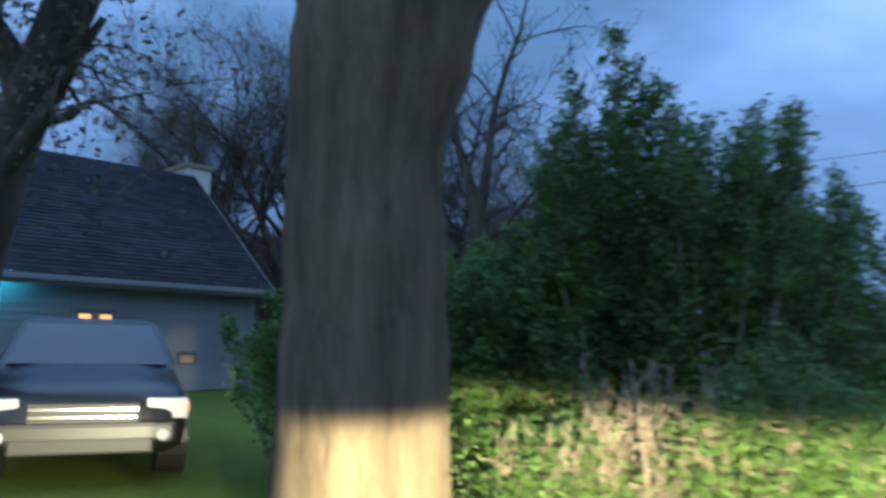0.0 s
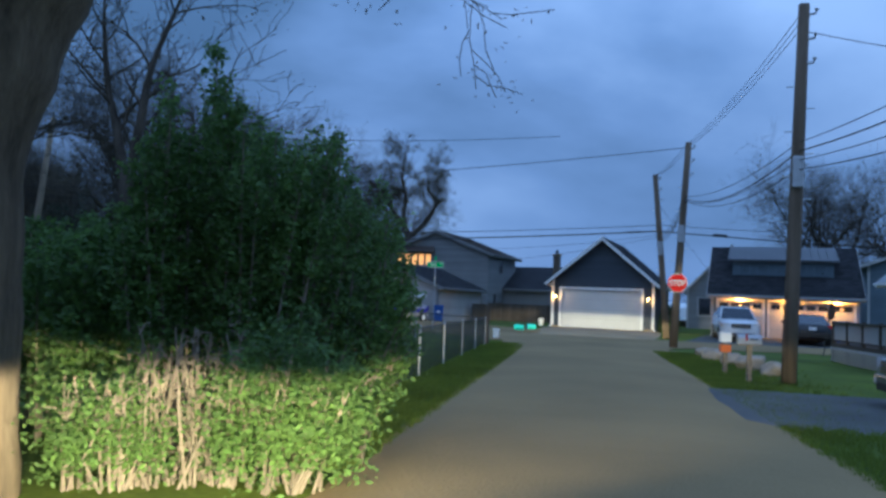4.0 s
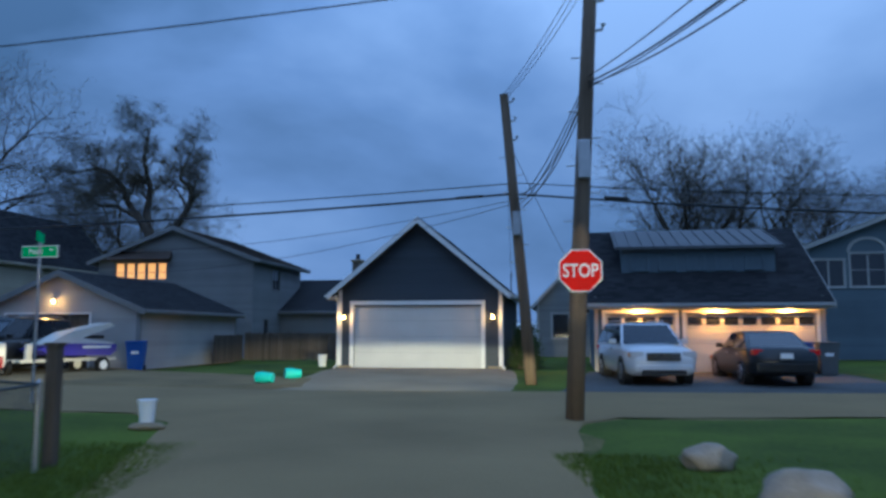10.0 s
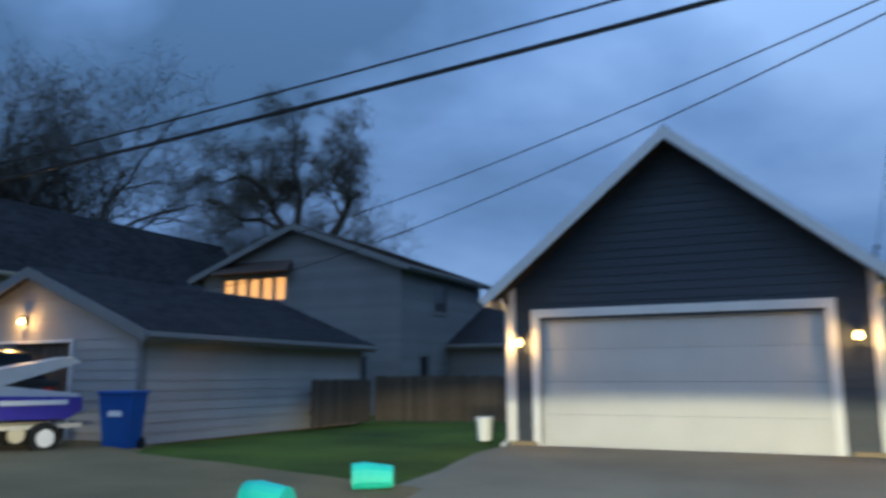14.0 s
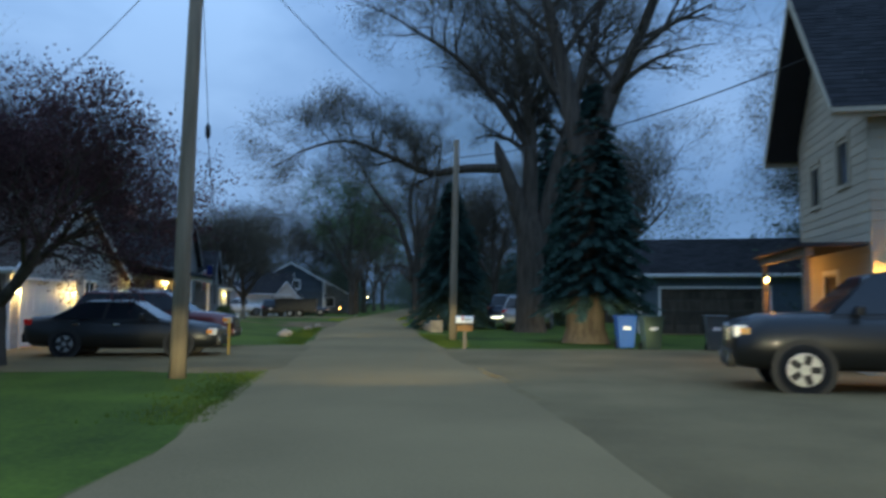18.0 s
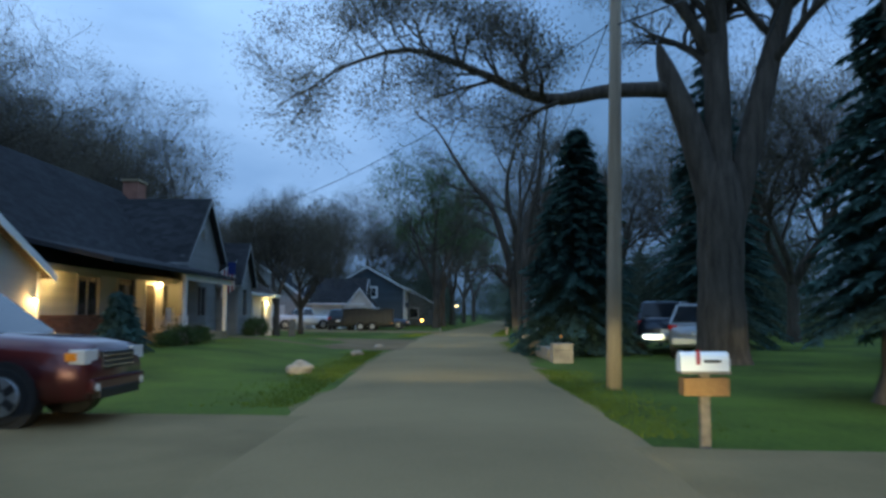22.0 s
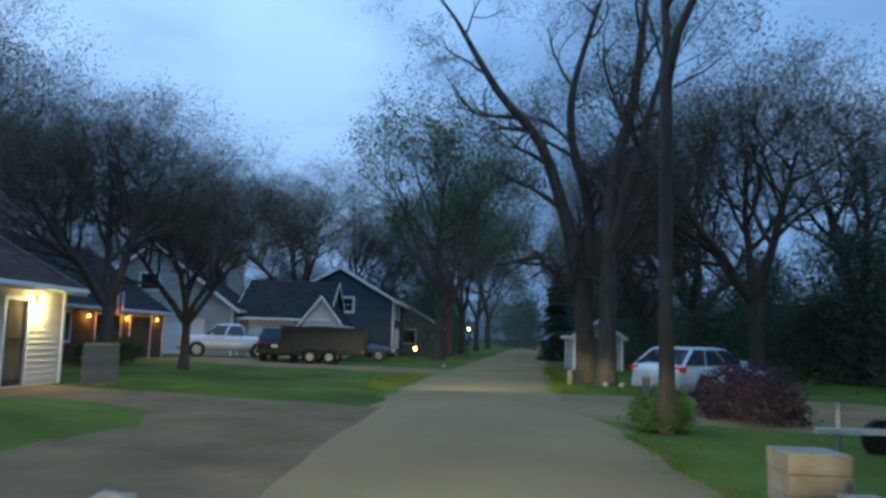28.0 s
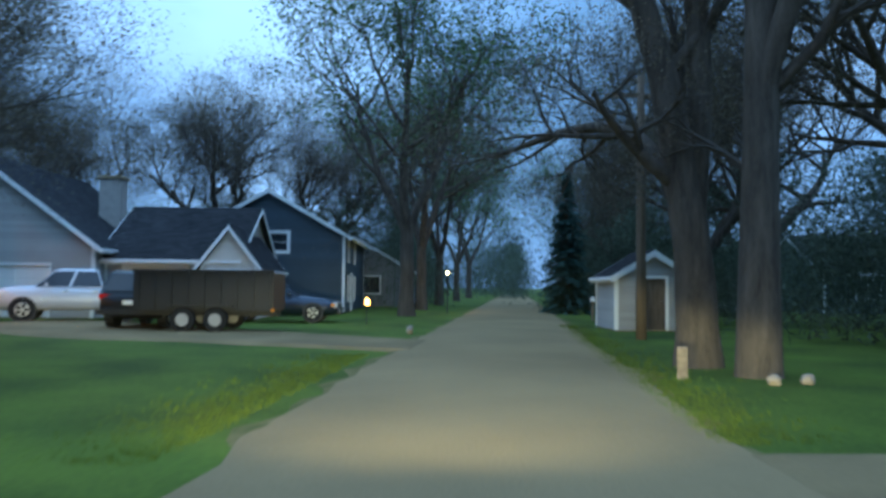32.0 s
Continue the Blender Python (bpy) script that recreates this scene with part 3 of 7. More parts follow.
def wall(parent, m, length, height, rise, holes, mat, course=0.15, single=False, corner=None, name="wall"):
    """One wall: studs and sheathing with the openings cut out, and lap boards on its outside (towards -y)."""
    bm = bmesh.new()
    for a, b, z0, z1 in cells(0, length, 0, height, holes):
        box(a, 0, z0, b, 0.14, z1, bm=bm)
    if rise > 0:
        gable = [h for h in holes if h["z"] + h["h"] > height]
        if not gable:
            prism([(0, height), (length, height), (length / 2, height + rise)], "y", 0, 0.14, bm)
        else:
            prism([(0, height), (length, height), (length / 2, height + rise)], "y", 0.06, 0.14, bm)
    w = part(name, bm, mat, parent)
    w.matrix_basis = m
    bs = boards(length, height, rise, holes, course)
    if single:
        for b in bs:
            v, f = board_mesh(b)
            raw("siding_board", v, f, mat, w)
    else:
        vs, fs = [], []
        for b in bs:
            v, f = board_mesh(b)
            k = len(vs)
            vs += v
            fs += [tuple(i + k for i in ff) for ff in f]
        tagged(raw("siding", vs, fs, mat, w), kind="stuff")
    if corner:
        for u in (-0.02, length - 0.10):
            part("corner_board", box(u, -0.035, 0, u + 0.12, 0.0, height), corner, w)
    return w


def house(name, m, W, D, H, R, ridge, mat, roofmat, label, seed=1, ov=0.35, ovg=0.3, trim=None, course=0.15, corner=True, openings=(),
          shingled=True, single=(), category="house", group=""):
    """A house with a gable roof. openings: (side, kind, u, z, w, h, more); sides: front -y, right +x, back +y, left -x."""
    rnd = random.Random(seed)
    trim = trim or M["white"]
    h = thing(name, m, label, category, group)
    part("foundation", box(0.03, 0.03, -0.3, W - 0.03, D - 0.03, 0.02), M["concrete"], h)
    sides = {"front": (pose(0, 0, 0), W), "right": (pose(W, 0, 0, 0, 0, 90), D), "back": (pose(W, D, 0, 0, 0, 180), W), "left": (pose(0, D, 0, 0, 0, 270), D)}
    for s, (mm, ln) in sides.items():
        holes = [dict(u=o[2], z=o[3], w=o[4], h=o[5], kind=o[1], **(o[6] if len(o) > 6 else {})) for o in openings if o[0] == s]
        rise = R if (s in ("front", "back")) == (ridge == "y") else 0.0
        wall(h, mm, ln, H, rise, holes, mat, course, s in single, trim if corner else None)
        for o in holes:
            if o["kind"] in ("window", "lit"):
                window_parts(h, o, mm, o["kind"] == "lit", o.get("mull", 1), trim, o.get("bars", 0))
            elif o["kind"] == "door":
                door_parts(h, o, mm, o.get("mat", M["white"]))
            elif o["kind"] == "garage":
                sectional_door(h, o, mm, o.get("mat", M["white"]), o.get("rows", 4), o.get("cols", 8), o.get("lights", False))
    roof(h, W, D, H, R, ridge, ov, ovg, roofmat, rnd, trim, shingled)
    return h


def sconce(m, label, power=18.0, color=(1.0, 0.52, 0.18), glow="amber_glow", name="wall_lantern"):
    """A small wall lantern: back plate, arm, cap, glass with a lit bulb. It faces -y."""
    t = thing(name, m, label, "wall lamp")
    part("back_plate", box(-0.05, -0.02, -0.10, 0.05, 0.0, 0.10, 0.004), M["black"], t)
    part("arm", tube([(0, -0.02, 0.06), (0, -0.08, 0.10), (0, -0.12, 0.08)], 0.012, 6), M["black"], t)
    part("cap", tube([(0, -0.12, 0.10), (0, -0.12, 0.06)], [0.03, 0.075], 8), M["black"], t)
    part("bulb", ball((0, -0.12, -0.02), 0.045, 0.045, 0.065, 2), M[glow], t, "lit bulb")
    part("base", tube([(0, -0.12, -0.10), (0, -0.12, -0.13)], [0.05, 0.02], 8), M["black"], t)
    l = lamp("lantern_light", m @ Vector((0, -0.20, -0.02)), power, color, 0.05)
    return t


# ---------------- builders: trees ----------------
def tubes_raw(paths, sides):
    v, f = [], []
    for path, radii in paths:
        base = len(v)
        n = len(path)
        s = sides(radii[0])
        for i, p in enumerate(path):
            d = (path[min(i + 1, n - 1)] - path[max(i - 1, 0)]).normalized()
            a = (Vector((1, 0, 0)) - d * d.x) if abs(d.x) < 0.9 else (Vector((0, 1, 0)) - d * d.y)
            a.normalize()
            b = d.cross(a)
            for k in range(s):
                c, sn = math.cos(6.2832 * k / s), math.sin(6.2832 * k / s)
                v.append(tuple(p + (a * c + b * sn) * radii[i]))
        for i in range(n - 1):
            for k in range(s):
                f.append((base + i * s + k, base + i * s + (k + 1) % s, base + (i + 1) * s + (k + 1) % s, base + (i + 1) * s + k))
    return v, f


def leaves_raw(points, rnd, size, count, spread):
    v, f = [], []
    for p in points:
        for _ in range(count):
            q = p + Vector((rnd.gauss(0, spread), rnd.gauss(0, spread), rnd.gauss(0, spread * 0.8)))
            a = Vector((rnd.gauss(0, 1), rnd.gauss(0, 1), rnd.gauss(0, 1))).normalized()
            b = a.orthogonal().normalized()
            s = size * (0.6 + 0.8 * rnd.random())
            k = len(v)
            v += [tuple(q - a * s), tuple(q + b * s * 0.5), tuple(q + a * s), tuple(q - b * s * 0.5)]
            f.append((k, k + 1, k + 2, k + 3))
    return v, f


def tree(name, m, height, r0, seed, label, forks=3, fork_at=0.22, spread=0.55, levels=4, leaf="leaf_bud", leaf_n=3, leaf_size=0.09, leaf_spread=0.25,
         lean=(0, 0), flare=1.0, category="tree", kids=(5, 5, 4, 3), up=0.25, droop=0.0, group="", bark="bark_dark", stems=None, reach=3.0):
    """A tapered trunk that forks into limbs, limbs into twigs, and a crown of small leaves on the twig ends."""
    rnd = random.Random(seed)
    limbs, twigs, tips = [], [], []

    def branch(p, d, r, ln, lev):
        n = 5 if lev < 2 else 4 if lev < 3 else 3
        path, rad = [p.copy()], [r]
        q, dd = p.copy(), d.normalized()
        for i in range(n):
            wob = 0.16 if lev < 2 else 0.26
            dd = (dd + Vector((rnd.gauss(0, wob), rnd.gauss(0, wob), rnd.gauss(0, wob * 0.6) + up * 0.12 - droop * lev * 0.06))).normalized()
            q = q + dd * ln / n
            path.append(q.copy())
            rad.append(max(0.006, r * (1 - 0.72 * (i + 1) / n)))
        (limbs if lev < 2 else twigs).append((path, rad))
        if lev >= levels:
            tips.append(path[-1])
            tips.append(path[-2])
            return
        for i in range(kids[min(lev, len(kids) - 1)]):
            t = 0.35 + 0.65 * (i + rnd.random() * 0.6) / kids[min(lev, len(kids) - 1)]
            t = min(t, 1.0)
            k = min(int(t * n), n - 1)
            base = path[k].lerp(path[k + 1], t * n - k) if t < 1 else path[-1]
            side = dd.orthogonal().normalized()
            side.rotate(Matrix.Rotation(rnd.random() * 6.28, 3, dd))
            nd = (dd * (0.55 + 0.3 * rnd.random()) + side * (0.5 + 0.5 * rnd.random()) + Vector((0, 0, up * 0.5))).normalized()
            branch(base, nd, max(0.007, rad[k] * 0.62), ln * (0.48 + 0.22 * rnd.random()), lev + 1)

    for pts, radii, side, *more in stems or ():
        far = more[0] if more else reach
        # a stem that is given by its course: smoothed, and set with side branches along its upper part
        q = [Vector(p) for p in pts]
        path, rad = [], []
        for i in range(len(q) - 1):
            a, b, c, d = q[max(i - 1, 0)], q[i], q[i + 1], q[min(i + 2, len(q) - 1)]
            for k in range(4):
                s = k / 4
                path.append(0.5 * (2 * b + (c - a) * s + (2 * a - 5 * b + 4 * c - d) * s * s + (3 * b - a - 3 * c + d) * s * s * s))
                rad.append((radii[i] * (1 - s) + radii[i + 1] * s) * rnd.uniform(0.97, 1.03))
        path.append(q[-1])
        rad.append(radii[-1])
        limbs.append((path, rad))
        for i in range(side):
            k = min(int(len(path) * (0.35 + 0.65 * (i + rnd.random() * 0.5) / side)), len(path) - 2)
            dd = (path[k + 1] - path[k]).normalized()
            sd = dd.orthogonal().normalized()
            sd.rotate(Matrix.Rotation(rnd.random() * 6.28, 3, dd))
            branch(path[k], dd * 0.5 + sd * 0.8 + Vector((0, 0, up)), max(0.02, rad[k] * 0.5), far * rnd.uniform(0.7, 1.2), 1)
        if side:
            branch(path[-1], path[-1] - path[-3], rad[-1] * 0.95, far * 1.2, 1)
    fh = height * fork_at
    trunk_path, trunk_r = [], []
    for i in range(7 if not stems else 0):
        t = i / 6
        trunk_path.append(Vector((lean[0] * fh * t + 0.05 * r0 * rnd.gauss(0, 1), lean[1] * fh * t + 0.05 * r0 * rnd.gauss(0, 1), fh * t - (0.25 if i == 0 else 0))))
        trunk_r.append(r0 * (1.35 if i == 0 else 1.12 if i == 1 else 1.0 + (flare - 1.12) * t))
    if not stems:
        limbs.append((trunk_path, trunk_r))
        top = trunk_path[-1]
    for i in range(0 if stems else forks):
        a = 6.2832 * (i + 0.4 * rnd.random()) / forks
        s = spread * (0.6 + 0.6 * rnd.random()) if forks > 1 else 0.1
        d = Vector((math.cos(a) * s, math.sin(a) * s, 1.0))
        branch(top - Vector((0, 0, 0.9 * r0)), d, r0 * flare * (0.74 if forks > 1 else 0.9) * (0.85 + 0.25 * rnd.random()), (height - fh) * (0.52 + 0.16 * rnd.random()), 0)
    t = thing(name, m, label, category, group)
    v, f = tubes_raw(limbs, lambda r: 18 if r > 0.2 else 7)
    raw("trunk", v, f, M[bark], t, smooth=True)
    v, f = tubes_raw(twigs, lambda r: 4 if r > 0.02 else 3)
    tagged(raw("fine_branching", v, f, M["twig"], t), kind="stuff")
    if leaf and leaf_n:
        v, f = leaves_raw(tips, rnd, leaf_size, leaf_n, leaf_spread)
        raw("crown", v, f, M[leaf], t)
    return t


def conifer(name, m, height, radius, seed, label, rows=34, full=0.85, low=0.04):
    """A spruce: a straight trunk, whorls of drooping boughs, and many short needle sprays on them."""
    rnd = random.Random(seed)
    t = thing(name, m, label, "tree" if height > 3 else "bush")
    part("trunk", tube([(0, 0, -0.2), (0, 0, height * 0.5), (0, 0, height * 0.98)], [radius * 0.09, radius * 0.05, 0.02], 8), M["bark_dark"], t)
    paths, v, f = [], [], []
    for r in range(rows):
        z = height * (low + (0.99 - low) * r / rows)
        L = radius * (1 - r / rows) ** full * (0.85 + 0.3 * rnd.random()) + 0.12
        n = 13 if r < rows * 0.7 else 8
        for i in range(n):
            a = 6.2832 * (i + rnd.random() * 0.8) / n
            ll = L * (0.72 + 0.4 * rnd.random())
            z = height * (low + (0.99 - low) * (r + rnd.uniform(-0.7, 0.7)) / rows)
            pts = [Vector((math.cos(a) * ll * s, math.sin(a) * ll * s, z - ll * 0.35 * s * s + ll * 0.08 * s)) for s in (0, 0.35, 0.7, 1.0)]
            paths.append((pts, [0.03, 0.02, 0.012, 0.006]))
            steps = max(6, int(ll * 17))
            for k in range(steps):
                s = 0.15 + 0.85 * (k + rnd.random()) / steps
                p = Vector((math.cos(a) * ll * s, math.sin(a) * ll * s, z - ll * 0.35 * s * s + ll * 0.08 * s))
                for _ in range(6):
                    b = a + rnd.uniform(-1.5, 1.5)
                    l2 = 0.12 + 0.17 * rnd.random()
                    d = Vector((math.cos(b), math.sin(b), -0.25 - 0.5 * rnd.random())) * l2
                    w = Vector((-math.sin(b), math.cos(b), rnd.uniform(-0.6, 0.6))) * 0.036
                    j = len(v)
                    v += [tuple(p - w), tuple(p + d * 0.6 - w * 0.8), tuple(p + d), tuple(p + d * 0.6 + w * 0.8), tuple(p + w)]
                    f.append((j, j + 1, j + 2, j + 3, j + 4))
    vv, ff = tubes_raw(paths, lambda r: 3)
    tagged(raw("bough_frame", vv, ff, M["twig"], t), kind="stuff")
    raw("crown", v, f, M["needle"], t)
    return t


# ---------------- builders: vehicles ----------------
CAR = {
    # length, half width, stations (x, half width share, bottom, top), cabin: base front, roof front, roof rear, base rear, belt, roof height
    "suv": (4.9, 0.95, [(0, .80, .42, .78), (.12, .93, .30, .98), (.6, .98, .26, 1.06), (1.4, 1, .26, 1.12), (2.6, 1, .26, 1.14), (4.3, 1, .28, 1.14), (4.75, .96, .34, 1.10), (4.9, .86, .45, .95)],
            (1.25, 2.05, 4.45, 4.85, 1.10, 1.74), (1.0, 3.85), 0.37),
    "crossover": (4.7, 0.93, [(0, .78, .40, .70), (.12, .92, .28, .88), (.6, .98, .24, .96), (1.4, 1, .24, 1.02), (2.6, 1, .24, 1.05), (4.1, 1, .26, 1.08), (4.55, .95, .32, 1.06), (4.7, .84, .44, .92)],
                  (1.25, 2.15, 3.85, 4.6, 1.02, 1.56), (0.95, 3.7), 0.36),
    "sedan": (4.8, 0.91, [(0, .78, .36, .62), (.12, .92, .24, .76), (.7, .98, .20, .86), (1.5, 1, .20, .95), (2.6, 1, .20, .97), (3.9, 1, .22, 1.02), (4.6, .95, .28, 1.02), (4.8, .84, .40, .90)],
              (1.45, 2.15, 3.35, 4.25, .94, 1.45), (0.95, 3.75), 0.33),
    "pickup": (5.6, 0.98, [(0, .86, .50, .90), (.1, .95, .42, 1.10), (.5, .98, .38, 1.20), (1.4, 1, .38, 1.24), (2.6, 1, .38, 1.22), (3.6, 1, .38, 1.22), (5.5, .98, .44, 1.22), (5.6, .95, .50, 1.18)],
               (1.35, 2.0, 3.45, 3.65, 1.20, 1.88), (1.0, 4.4), 0.40),
    "van": (5.1, 0.98, [(0, .80, .40, .70), (.12, .93, .28, .92), (.6, .98, .22, 1.04), (1.3, 1, .22, 1.12), (2.6, 1, .22, 1.14), (4.4, 1, .24, 1.14), (5.0, .97, .30, 1.10), (5.1, .90, .40, .95)],
            (.95, 2.0, 4.65, 5.05, 1.08, 1.76), (0.95, 4.0), 0.34),
}


def car(name, kind, m, mat, label, lit=False, group="", open_bed=False):
    """A parked vehicle, its nose towards -x at the origin. Body lofted from cross sections, cabin, glass, lights, wheels."""
    L, hw, st, cab, wheels, wr = CAR[kind]
    t = thing(name, m, label, "car" if kind != "pickup" else "pickup truck", group)
    bm = bmesh.new()
    rings = []
    for x, ws, zb, zt in st:
        w = hw * ws
        h = zt - zb
        ring = [(-w * .80, zb), (-w * .97, zb + .12 * h), (-w, zb + .45 * h), (-w * .975, zb + .80 * h), (-w * .90, zt - .02), (-w * .45, zt + .025),
                (w * .45, zt + .025), (w * .90, zt - .02), (w * .975, zb + .80 * h), (w, zb + .45 * h), (w * .97, zb + .12 * h), (w * .80, zb)]
        rings.append([bm.verts.new((x, y, z)) for y, z in ring])
    for a, b in zip(rings, rings[1:]):
        for k in range(12):
            bm.faces.new((a[k], a[(k + 1) % 12], b[(k + 1) % 12], b[k]))
    bm.faces.new(rings[0][::-1])
    bm.faces.new(rings[-1])
    bmesh.ops.recalc_face_normals(bm, faces=bm.faces)
    body = part("body", bm, mat, t, smooth=True)
    bf, rf, rr, br, zb, zr = cab
    wb, wt_ = hw * .93, hw * .74
    bm = bmesh.new()
    lo = [bm.verts.new(p) for p in ((bf, -wb, zb - .04), (bf, wb, zb - .04), (br, wb, zb - .04), (br, -wb, zb - .04))]
    hi = [bm.verts.new(p) for p in ((rf, -wt_, zr - .05), (rf, wt_, zr - .05), (rr, wt_, zr - .05), (rr, -wt_, zr - .05))]
    tp = [bm.verts.new(p) for p in ((rf + .25, -wt_ + .14, zr), (rf + .25, wt_ - .14, zr), (rr - .2, wt_ - .14, zr), (rr - .2, -wt_ + .14, zr))]
    for a, b in ((lo, hi), (hi, tp)):
        for k in range(4):
            bm.faces.new((a[k], a[(k + 1) % 4], b[(k + 1) % 4], b[k]))
    bm.faces.new(tp)
    bmesh.ops.recalc_face_normals(bm, faces=bm.faces)
    part("cabin", bm, mat, t)

    def pane(nm, a, b, c, d, k=0.10, n=Vector((0, 0, 0))):
        q = [Vector(p) for p in (a, b, c, d)]
        cen = sum(q, Vector()) / 4
        v = [tuple(p.lerp(cen, k) + n * 0.012) for p in q] + [tuple(p.lerp(cen, k) + n * 0.002) for p in q]
        raw(nm, v, [(0, 1, 2, 3), (7, 6, 5, 4), (0, 4, 5, 1), (1, 5, 6, 2), (2, 6, 7, 3), (3, 7, 4, 0)], M["glass"], t)

    zl, zh = zb, zr - .06
    pane("windshield", (bf, -wb, zl), (bf, wb, zl), (rf, wt_, zh), (rf, -wt_, zh), .09, Vector((-.7, 0, .7)))
    pane("rear_window", (br, wb, zl), (br, -wb, zl), (rr, -wt_, zh), (rr, wt_, zh), .12, Vector((.8, 0, .5)))
    n_side = 3 if kind in ("suv", "van", "crossover") else 2
    for sgn in (-1, 1):
        for i in range(n_side):
            a, b = i / n_side, (i + 1) / n_side
            x0b, x1b = bf + (br - bf) * a, bf + (br - bf) * b
            x0t, x1t = rf + (rr - rf) * a, rf + (rr - rf) * b
            pane("side_window", (x0b, sgn * wb, zl), (x1b, sgn * wb, zl), (x1t, sgn * wt_, zh), (x0t, sgn * wt_, zh), .10, Vector((0, sgn, .2)))
        zt0 = st[1][3]
        zt1 = st[-2][3]
        part("headlight", box(.02, sgn * hw * .55 - .0, zt0 - .22, .22, sgn * hw * .93, zt0 - .04, 0.02) if sgn > 0 else box(.02, -hw * .93, zt0 - .22, .22, -hw * .55, zt0 - .04, 0.02), M["lens"], t, "clear headlight")
        part("turn_signal", box(.12, min(sgn * hw * .90, sgn * hw * .955), zt0 - .18, .26, max(sgn * hw * .90, sgn * hw * .955), zt0 - .08, 0.01), M["amber"], t)
        part("tail_light", box(L - .22, min(sgn * hw * .66, sgn * hw * .95), zt1 - .21, L - .03, max(sgn * hw * .66, sgn * hw * .95), zt1 - .06, 0.02), M["tail"], t, "red tail light")
        part("mirror", box(bf + .35, min(sgn * hw * .98, sgn * (hw + .18)), zb + .02, bf + .47, max(sgn * hw * .98, sgn * (hw + .18)), zb + .16, 0.03), mat, t)
        for i in range(2):
            xx = bf + .95 + i * 1.0
            if xx < br:
                part("door_handle", box(xx, min(sgn * hw * .965, sgn * (hw + .025)), zb - .14, xx + .18, max(sgn * hw * .965, sgn * (hw + .025)), zb - .10, 0.01), M["chrome"], t)
        for wx in wheels:
            y0, y1 = sgn * (hw - .20), sgn * (hw + .015)
            part("wheel_arch", tube([(wx, sgn * (hw - .26), wr), (wx, sgn * (hw + .004), wr)], wr + .065, 20), M["black"], t)
            wh = part("wheel", tube([(wx, y0, wr), (wx, y0 + sgn * .03, wr), (wx, y1 - sgn * .03, wr), (wx, y1, wr)], [wr - .03, wr, wr, wr - .04], 24), M["rubber"], t)
            bm = tube([(wx, y1 - sgn * .01, wr), (wx, y1 + sgn * .012, wr)], [wr * .66, wr * .62], 20)
            part("rim", bm, M["metal"], wh)
            for k in range(5):
                a = 6.2832 * k / 5
                part("rim_gap", box(-.05, min(0, sgn * .004), -.075, .05, max(0, sgn * .004), .075, 0.0), M["black"], wh).matrix_basis = Matrix.Translation((wx + math.cos(a) * wr * .38, y1 + sgn * .014, wr + math.sin(a) * wr * .38)) @ Matrix.Rotation(-a + 1.57, 4, "Y")
    part("front_bumper", box(-.05, -hw * .82, st[0][2] - .02, .10, hw * .82, st[0][2] + .16, 0.04), mat, t)
    part("lower_intake", box(-.06, -hw * .62, st[0][2] - .10, .08, hw * .62, st[0][2] + .03, 0.02), M["black"], t)
    for sgn in (-1, 1):
        part("fog_lamp", tube([(-.062, sgn * hw * .70, st[0][2] + .05), (-.03, sgn * hw * .70, st[0][2] + .05)], .05, 10), M["lens"], t)
    part("rear_bumper", box(L - .12, -hw * .84, st[-1][2] - .04, L + .05, hw * .84, st[-1][2] + .20, 0.04), mat if kind != "pickup" else M["chrome"], t)
    g = part("grille", box(-.02, -hw * .48, st[1][3] - .30, .05, hw * .48, st[1][3] - .08, 0.015), M["black"], t)
    for k in range(3):
        part("grille_bar", box(-.035, -hw * .46, st[1][3] - .27 + k * .065, -.02, hw * .46, st[1][3] - .25 + k * .065), M["chrome"], g)
    part("number_plate", box(L - .01, -.16, .72, L + .012, .16, .86), M["sign_white"], t, "plain white plate")
    if kind in ("suv", "van"):
        for sgn in (-1, 1):
            part("roof_rail", tube([(rf + .2, sgn * (wt_ - .1), zr - .01), (rf + .3, sgn * (wt_ - .1), zr + .05), (rr - .3, sgn * (wt_ - .1), zr + .05), (rr - .15, sgn * (wt_ - .1), zr - .01)], .018, 6), M["metal"], t)
    if kind == "pickup":
        part("bed_floor", box(3.75, -hw * .78, 1.16, 5.45, hw * .78, 1.262), M["black"], t)
    return t


# ---------------- ground, roads ----------------
def smooth(v, a, b):
    t = min(1.0, max(0.0, (v - a) / (b - a)))
    return t * t * (3 - 2 * t)


def gz(x, y):
    """The height of the ground: the lane and the junction lie a little lower than the plots, the porch house a little higher."""
    s, l = -0.955 * x - 0.296 * y, -0.296 * x + 0.955 * y
    rise = 0.4 * smooth(s, 34.5, 39.0) * (1 - smooth(s, 56.5, 60.5)) * (1 - smooth(l, 26.6, 31.5)) * smooth(l, 6, 14)
    return -0.2 * smooth(x, -14, -4) * (1 - smooth(y, 38, 44.8)) + rise


def rd(s, l):
    """A place by the second street: metres along it, and to its right from a base line."""
    return Vector((-0.955 * s - 0.296 * l, -0.296 * s + 0.955 * l))


def steps(a, b, d):
    return [a + (b - a) * i / max(1, int((b - a) / d)) for i in range(max(1, int((b - a) / d)) + 1)]


